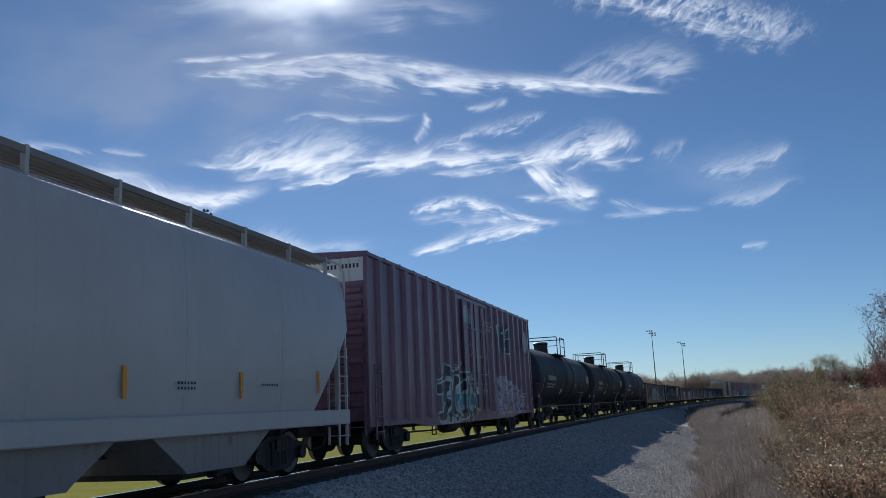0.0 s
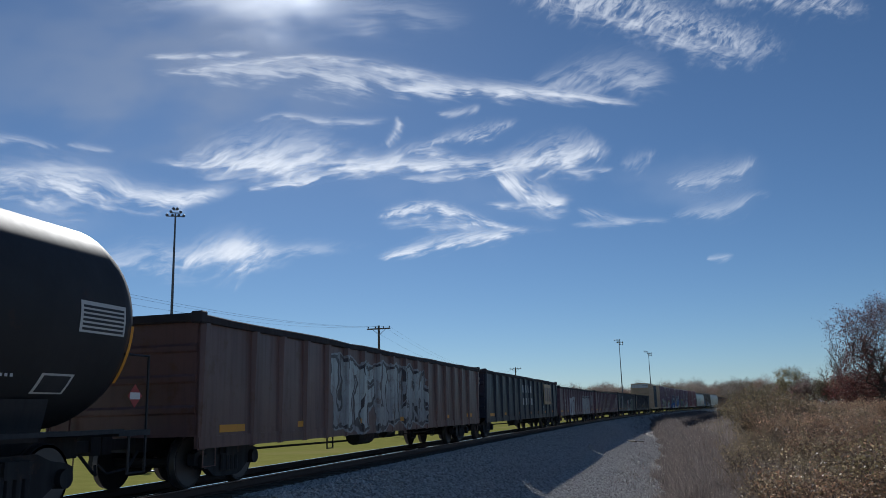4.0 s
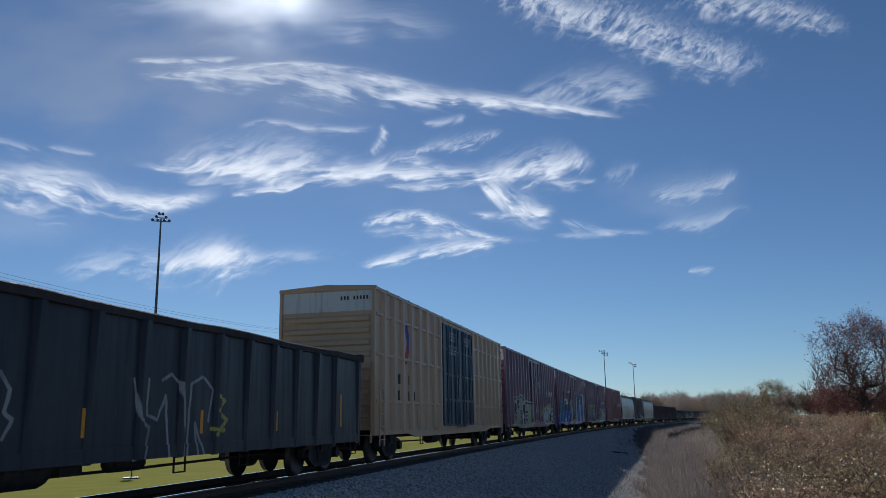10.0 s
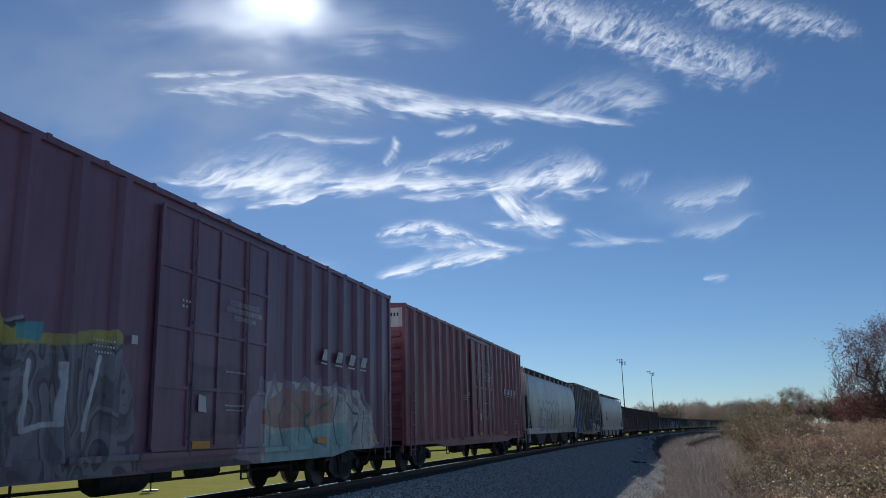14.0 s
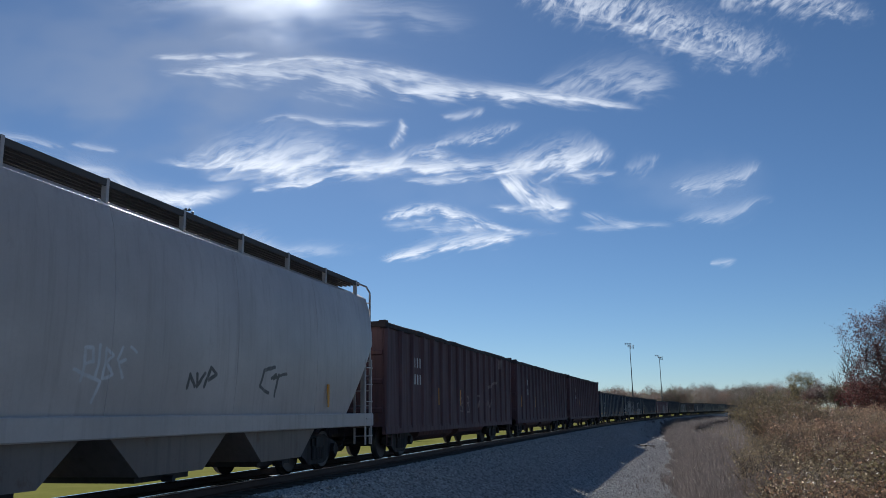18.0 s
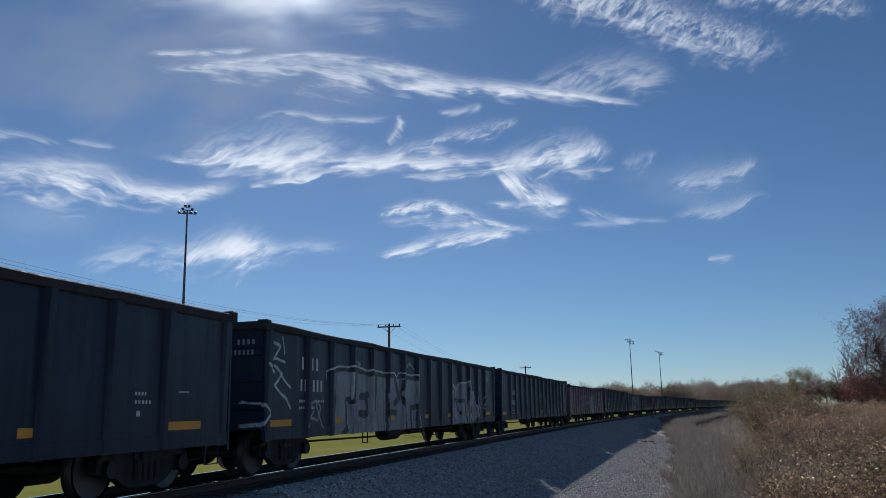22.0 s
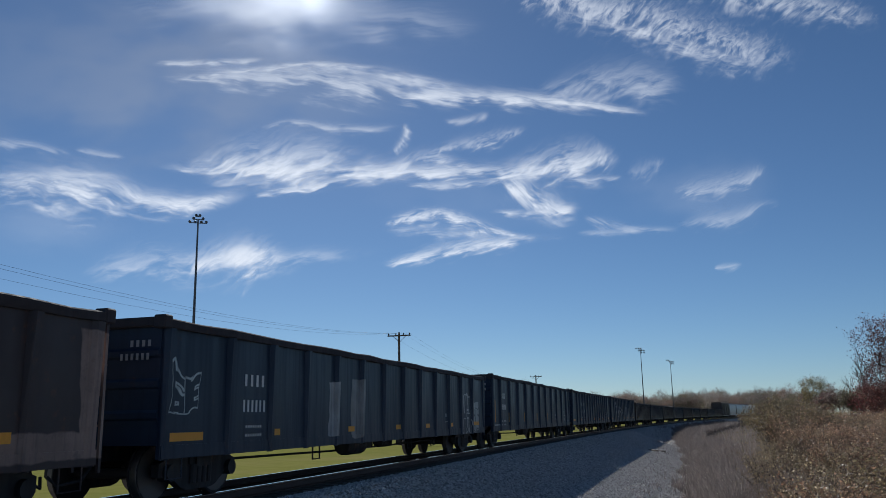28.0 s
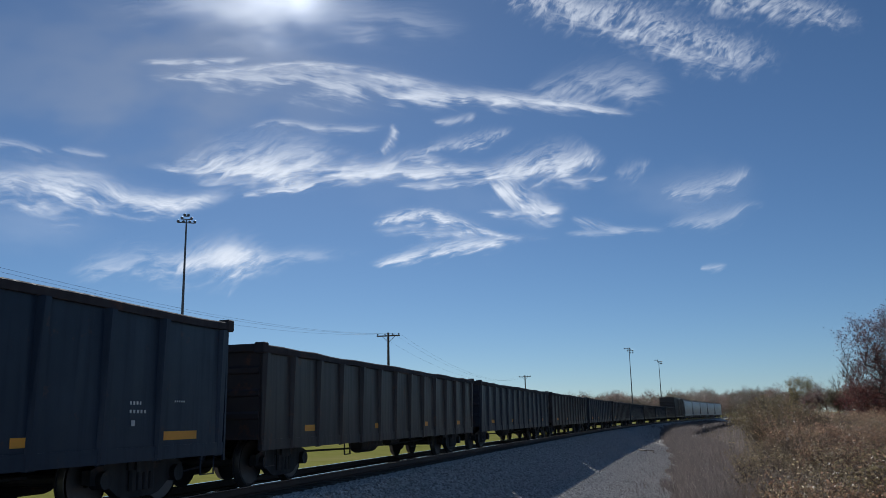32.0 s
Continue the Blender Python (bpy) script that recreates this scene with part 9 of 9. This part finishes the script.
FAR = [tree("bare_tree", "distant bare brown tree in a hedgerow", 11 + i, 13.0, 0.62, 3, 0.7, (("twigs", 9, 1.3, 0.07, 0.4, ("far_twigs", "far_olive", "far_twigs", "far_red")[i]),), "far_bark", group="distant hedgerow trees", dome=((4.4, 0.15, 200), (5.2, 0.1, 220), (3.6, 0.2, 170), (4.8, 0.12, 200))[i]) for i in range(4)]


def stand(ob, x, y, turn, size, z=None):
    return pose(x, y, field_z(x, y) - 0.1 if z is None else z, 0, 0, turn) @ Matrix.Scale(size, 4)


rng = random.Random(5)
row = []
for i in range(210):
    az = -11.5 + i * 0.0895 + rng.uniform(-0.12, 0.12)
    d = rng.uniform(420, 600)
    p = at(az, d)
    bulge = 0.97 + 0.16 * math.sin(az * 0.9 + 1.0) * math.sin(az * 2.3)
    row.append((p.x, p.y, rng.uniform(0, 360), rng.uniform(0.86, 1.2) * (0.5 + 0.5 * bulge) * (0.95 if d < 480 else 1.12)))
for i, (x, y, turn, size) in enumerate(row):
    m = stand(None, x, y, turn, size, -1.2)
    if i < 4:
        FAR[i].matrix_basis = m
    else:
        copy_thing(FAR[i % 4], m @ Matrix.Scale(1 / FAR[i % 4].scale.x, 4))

# trees beyond the thicket, on the camera's side of the track
def plant(ob, az, d, turn=0.0, sink=0.0):
    p = at(az, d)
    ob.matrix_basis = pose(p.x, p.y, field_z(p.x, p.y) - 0.1 - sink, 0, 0, turn)


plant(tree("oak_tree", "large tree with thinning dull red autumn leaves", 52, 13.8, 0.85, 4, 0.55, (("leaves", 26, 0.155, 0.42, "dull_red"), ("twigs", 10, 0.6, 0.018, 0.25, "dull_red")), "dark_bark", r0=0.33, dome=(4.9, 0.22, 700)), 13.45, 105.0, 40)
plant(tree("bare_tree", "upright bare tree with fanned branches", 27, 11.4, 0.62, 3, 0.9, (("twigs", 2, 1.2, 0.016, 0.12, "twigs"),), "bark", (5, 7), 0.12), 10.75, 135.0, 0)
plant(tree("willow_tree", "rounded yellow green tree losing its leaves", 23, 10.0, 0.8, 4, 0.5, (("leaves", 16, 0.2, 0.4, "yellow_leaf"), ("twigs", 14, 0.7, 0.03, 0.3, "twigs_olive")), "bark", dome=(3.2, 0.2, 320)), 8.2, 190.0, 0)
plant(tree("maple_tree", "low spreading tree with dark red autumn leaves", 29, 6.0, 0.95, 4, 0.4, (("leaves", 34, 0.16, 0.35, "russet"), ("twigs", 12, 0.5, 0.025, 0.3, "dull_red")), "dark_bark", dome=(3.3, 0.02, 340)), 12.2, 108.0, 70)
plant(tree("maple_tree", "dark red tree behind the large tree", 36, 6.6, 0.9, 4, 0.4, (("leaves", 34, 0.17, 0.35, "dull_red"), ("twigs", 12, 0.6, 0.03, 0.3, "dull_red")), "dark_bark", dome=(3.6, 0.02, 340)), 15.2, 118.0, 20)
r2 = random.Random(17)
for i in range(30):                       # brushy trees that close the view behind the thicket
    az = 4.9 + i * 0.38 + r2.uniform(-0.15, 0.15)
    d = r2.uniform(125, 250) if az > 7 else r2.uniform(190, 300)
    red = r2.random() < (0.75 if az > 11 else 0.4)
    high = d * math.tan(radians(r2.uniform(0.85, 1.4) + (0.25 if 9 < az < 12.5 else 0.0))) + 2.4
    plant(tree("brush_tree", "reddish brown brushy tree behind the thicket" if red else "bare brown brushy tree behind the thicket", 60 + i, high, 0.95, 3, 0.5,
               (("twigs", 8, high * 0.11, 0.03, high * 0.05, "twigs" if red else "twigs_olive"), ("leaves", 6 if red else 3, 0.2, high * 0.06, "dull_red" if red else "far_olive")), "dark_bark", (5, 7), 0.13, "trees behind the thicket"), az, d, r2.uniform(0, 360))

# ---------------------------------------------------------------- thicket and weeds beside the gravel
def shrub(name, label, seed, height, wide, stems, leaves, size, mat, twig="shrub_twigs", group="thicket shrubs"):
    rng = np.random.default_rng(seed)
    ob = tagged(new(name), label, "shrub", group)
    limbs, tips = [], []
    for i in range(stems):
        a, r = rng.uniform(0, 6.28), wide * 0.35 * math.sqrt(rng.uniform(0, 1))
        base = np.array([r * math.cos(a), r * math.sin(a), 0.0])
        way = np.array([math.cos(a) * 0.35, math.sin(a) * 0.35, 1.0]) + rng.normal(0, 0.18, 3)
        way /= np.linalg.norm(way)
        ln = height * rng.uniform(0.6, 1.0)
        mid = base + way * ln * 0.55
        way2 = way + rng.normal(0, 0.25, 3)
        way2 /= np.linalg.norm(way2)
        end = mid + way2 * ln * 0.45
        limbs += [(base, mid, 0.018, 0.011), (mid, end, 0.011, 0.004)]
        for _ in range(5):
            t = rng.uniform(0.2, 1.0)
            s = mid + (end - mid) * t if rng.uniform() < 0.7 else base + (mid - base) * t
            d = way + rng.normal(0, 0.6, 3)
            e = s + d / np.linalg.norm(d) * ln * rng.uniform(0.15, 0.32)
            limbs.append((s, e, 0.007, 0.003))
            tips.append((e, d))
            tips.append(((s + e) / 2, d))
        tips.append((end, way2))
    part("stem_growth", limb_mesh(limbs), M["dark_bark"], ob, "thin brown stems")
    tagged(part("twig_growth", sliver_mesh(rng, tips, 3, 0.35, 0.012, 0.12), M[twig], ob, "fine twigs"), kind="stuff")
    per = max(1, leaves // len(tips))
    tagged(part("foliage", leaf_mesh(rng, around(rng, tips, per, 0.16), size), M[mat], ob, "small autumn leaves"), kind="stuff")
    return ob


SHRUBS = [shrub("shrub", "yellow green shrub at the edge of the thicket", 41, 3.2, 2.4, 26, 3800, 0.082, "shrub_olive"),
          shrub("shrub", "reddish brown autumn shrub in the thicket", 42, 2.6, 2.6, 28, 3800, 0.078, "shrub_red"),
          shrub("shrub", "dry brown shrub in the thicket", 43, 2.3, 2.6, 30, 3600, 0.072, "shrub_brown"),
          shrub("shrub", "bare twiggy shrub with few leaves", 44, 2.5, 2.4, 32, 1300, 0.07, "shrub_brown")]
rng = random.Random(9)
spots = []
EDGE = math.tan(radians(5.35))             # the thicket's open side, seen from the crossing
for i in range(11):                       # the tall clump at the thicket's near corner
    y = rng.uniform(52, 66)
    far = rng.uniform(0.5, 3.0)
    spots.append((y * EDGE + far, y, rng.choice((0, 0, 3)) if far < 1.4 else rng.choice((1, 1, 3)), rng.uniform(0.95, 1.15)))
while len(spots) < 112:
    y = rng.uniform(30, 95)
    x = line_x(y) + 12.0 + rng.uniform(0, 1) ** 0.8 * (7 + y * 0.30)
    if x - 1.2 < y * EDGE or (y > 38 and x > y * 0.225):
        continue
    tall = 0.62 + 0.34 * min(1, (y - 20) / 40)
    spots.append((x, y, rng.choice((1, 1, 1, 2, 2, 3)), tall * rng.uniform(0.72, 1.08)))
for i in range(46):                       # tall growth along the thicket's back
    y = rng.uniform(78, 125)
    x = y * math.tan(radians(6.0 + 7.2 * (i + rng.random()) / 46))
    side = math.degrees(math.atan2(x, y))
    if side < 11.8:
        spots.append((x, y, rng.choice((1, 1, 2, 2, 3)), rng.uniform(0.85, 1.2) * (1 if side < 8 else 0.75)))
while len(spots) < 298:                   # lower growth towards the crossing
    y = 15 + 34 * rng.random() ** 1.1
    x = line_x(y) + 11.4 + rng.random() * (3 + y * 0.33)
    if x - 0.8 < (y - 7) * EDGE * 0.95:
        continue
    patch = noise.noise((x * 0.25, y * 0.25, 4.0))
    k = rng.choice((1, 1, 2)) if patch > 0.12 else rng.choice((0, 2, 2, 3)) if patch < -0.15 else rng.choice((2, 2, 3, 1))
    spots.append((x, y, k, rng.uniform(0.5, 0.78)))
used = set()
for x, y, k, size in spots:
    m = pose(x, y, field_z(x, y) - 0.05, 0, 0, rng.uniform(0, 360)) @ Matrix.Scale(size, 4)
    if k in used:
        copy_thing(SHRUBS[k], m @ Matrix.Scale(1 / SHRUBS[k].scale.x, 4))
    else:
        SHRUBS[k].matrix_basis = m
        used.add(k)


def weeds():
    g = np.random.default_rng(77)
    n = 130000
    y = 13 + 240 * g.uniform(0, 1, n) ** 1.8
    near = g.uniform(0, 1, n) < 0.84
    e = np.array([verge(v) for v in y])
    o = e + np.where(near, 3.8 * g.uniform(0, 1, n) ** 1.2, (3 + y * 0.3) * g.uniform(0, 1, n) ** 0.9)
    o += 0.5 * np.sin(y * 0.9) * np.sin(y * 0.37 + 1)
    stray = g.uniform(0, 1, n) < 0.07
    o = np.where(stray, e - 2.6 * g.uniform(0, 1, n) ** 1.6, o)
    x = np.array([line_x(v) for v in y]) + o
    z = np.array([fall(a, b) for a, b in zip(o, y)]) - 0.03
    clump = np.array([noise.noise((a * 0.5, b * 0.5, 5.0)) for a, b in zip(x, y)])
    deep = np.clip((o - e) / 3.5, 0, 1)
    h = (0.4 + 0.75 * deep * np.where(o - e > 4.2, 0.55, 1.0) + 0.5 * clump) * g.uniform(0.5, 1.25, n)
    h = np.where(stray, h * 0.45, h)
    h = np.clip(h, 0.08, 1.4)
    lean = g.normal(0, 0.28, (n, 2))
    a = g.uniform(0, math.pi, n)
    w = g.uniform(0.003, 0.008, n) * (1 + y / 70)
    sx, sy = np.cos(a) * w, np.sin(a) * w
    base = np.stack([x, y, z], 1)
    mid = base + np.stack([lean[:, 0] * h * 0.35, lean[:, 1] * h * 0.35, h * 0.6], 1)
    top = base + np.stack([lean[:, 0] * h * 1.1, lean[:, 1] * h * 1.1, h * (1 - 0.2 * np.abs(lean[:, 0]))], 1)
    s = np.stack([sx, sy, np.zeros(n)], 1)
    V = np.stack([base - s, base + s, mid + s * 0.8, mid - s * 0.8, top], 1).reshape(-1, 3)
    k = np.arange(n) * 5
    F = [q for i in k.tolist() for q in ((i, i + 1, i + 2, i + 3), (i + 3, i + 2, i + 4))]
    me = bpy.data.meshes.new("dry_weeds")
    me.from_pydata(V.tolist(), [], F)
    me.materials.append(M["straw"])
    tagged(new("dry_weeds", me), "tall dry brown weeds and grass beside the gravel", "weeds", kind="stuff")
    pick = g.choice(n, 26000, replace=False)
    P = top[pick] + g.normal(0, 0.05, (len(pick), 3))
    me = leaf_mesh(g, P, 0.038, 1.0, "seed_heads")
    ob = new("seed_heads", me)
    dress(ob, [M["fluff"]])
    tagged(ob, "pale dry seed heads on the weeds", "weeds", kind="stuff")
    pick = g.choice(np.flatnonzero(o > e + 2.6), 30000)
    t = g.uniform(0.3, 0.95, (len(pick), 1))
    P = base[pick] * (1 - t) + top[pick] * t + g.normal(0, 0.06, (len(pick), 3))
    me = leaf_mesh(g, P, 0.042, 0.8, "weed_leaves")
    ob = new("weed_leaves", me)
    dress(ob, [M["shrub_red"]])
    tagged(ob, "withered brown leaves on the weeds", "weeds", kind="stuff")


weeds()


def stones():
    """Loose ballast stones on the bed, joined."""
    g = np.random.default_rng(3)
    n = 75000
    y = 14 + 75 * g.uniform(0, 1, n) ** 1.7
    o = g.uniform(1.4, 9.0, n)
    base = np.array([(1, 0, 0), (-1, 0, 0), (0, 1, 0), (0, -1, 0), (0, 0, 1), (0, 0, -1)], float)
    tri = np.array([(0, 2, 4), (2, 1, 4), (1, 3, 4), (3, 0, 4), (2, 0, 5), (1, 2, 5), (3, 1, 5), (0, 3, 5)])
    P = np.array([(line_x(b) + a, b, fall(a, b) + 0.01) for a, b in zip(o, y)])
    V = base[None] * g.uniform(0.028, 0.06, (n, 6, 1)) * np.array([1, 1, 0.6]) + g.normal(0, 0.007, (n, 6, 3)) + P[:, None]
    F = (tri[None] + (np.arange(n) * 6)[:, None, None]).reshape(-1, 3)
    me = bpy.data.meshes.new("ballast_stones")
    me.from_pydata(V.reshape(-1, 3).tolist(), [], F.tolist())
    s = Shade("ballast_stone", 0.9, spec=0.25)
    c = s.ramp(s.island(), [(0.0, (0.22, 0.21, 0.195)), (0.45, (0.58, 0.555, 0.52)), (0.85, (0.70, 0.67, 0.63)), (1.0, (0.85, 0.83, 0.79))])
    me.materials.append(s.done(s.mix(s.math("MULTIPLY", s.noise(s.co.outputs["Object"], 40), 0.5), c, (0.38, 0.36, 0.335))))
    tagged(new("ballast_stones", me), "loose grey ballast stones on the gravel bed", "gravel", kind="stuff")


stones()


# pieces of old tie and a pale stick lying on the gravel
M["driftwood"] = plain("bleached_wood", (0.62, 0.6, 0.56), 0.85, 0, 0.2, 6)
for label, name, mat, x, y, turn, long, wide in (("bleached stick lying on the gravel", "stick", "driftwood", -4.6, 54.7, 9.5, 4.2, 0.06), ("broken dark piece of old railway tie", "tie_piece", "tie", -2.6, 71.2, 21, 2.4, 0.12),
                                                 ("broken dark piece of old railway tie", "tie_piece", "tie", -1.9, 73.5, 35, 1.0, 0.1)):
    ob = new(name, once((name, y), lambda k: k.prism([(-wide, 0), (wide, 0), (wide * 0.8, wide), (-wide * 0.9, wide * 0.9)], "y", -long / 2, long / 2), bevel=0.01))
    dress(ob, [M[mat]])
    ob.matrix_basis = pose(x, y, fall(x - line_x(y), y) + 0.01, 0, 0, turn)
    tagged(ob, label, "debris")


# ---------------------------------------------------------------- what moves
def motions():
    times = [i * 0.5 for i in range(65)]
    for car, q in TRAIN:
        rows = []
        for t in times:
            x, y, a = track(q - SPEED * t)
            rows.append((t, pose(x, y, 0, 0, 0, -math.degrees(a))))
        walk(car, rows)
    for cloud in DRIFTING:
        walk(cloud, [(t, pose(0, 0, 0, 0, 0, 0.040 * (t - 22))) for t in range(0, 33, 4)])
    where = {car: q for car, q in TRAIN}
    for car, off, ws in WHEELS:
        # the wheels are turned while they are near enough to be told apart
        q = where[car] + off
        t0, t1 = (q - 42) / SPEED, (q + 2) / SPEED
        y = ws.location.y
        n0, n1 = max(0, math.ceil(t0 * FPS)), min(32 * FPS, math.floor(t1 * FPS))
        ns = sorted({0, 32 * FPS} | set(range(n0, n1 + 1)))
        rows = []
        for n in ns:
            m = min(max(n, n0), max(n0, n1))
            turn = math.degrees((m - n0) / FPS * SPEED / WHEEL_R)
            rows.append((n / FPS, pose(0, y, WHEEL_R, turn % 360)))
        walk(ws, rows)


motions()
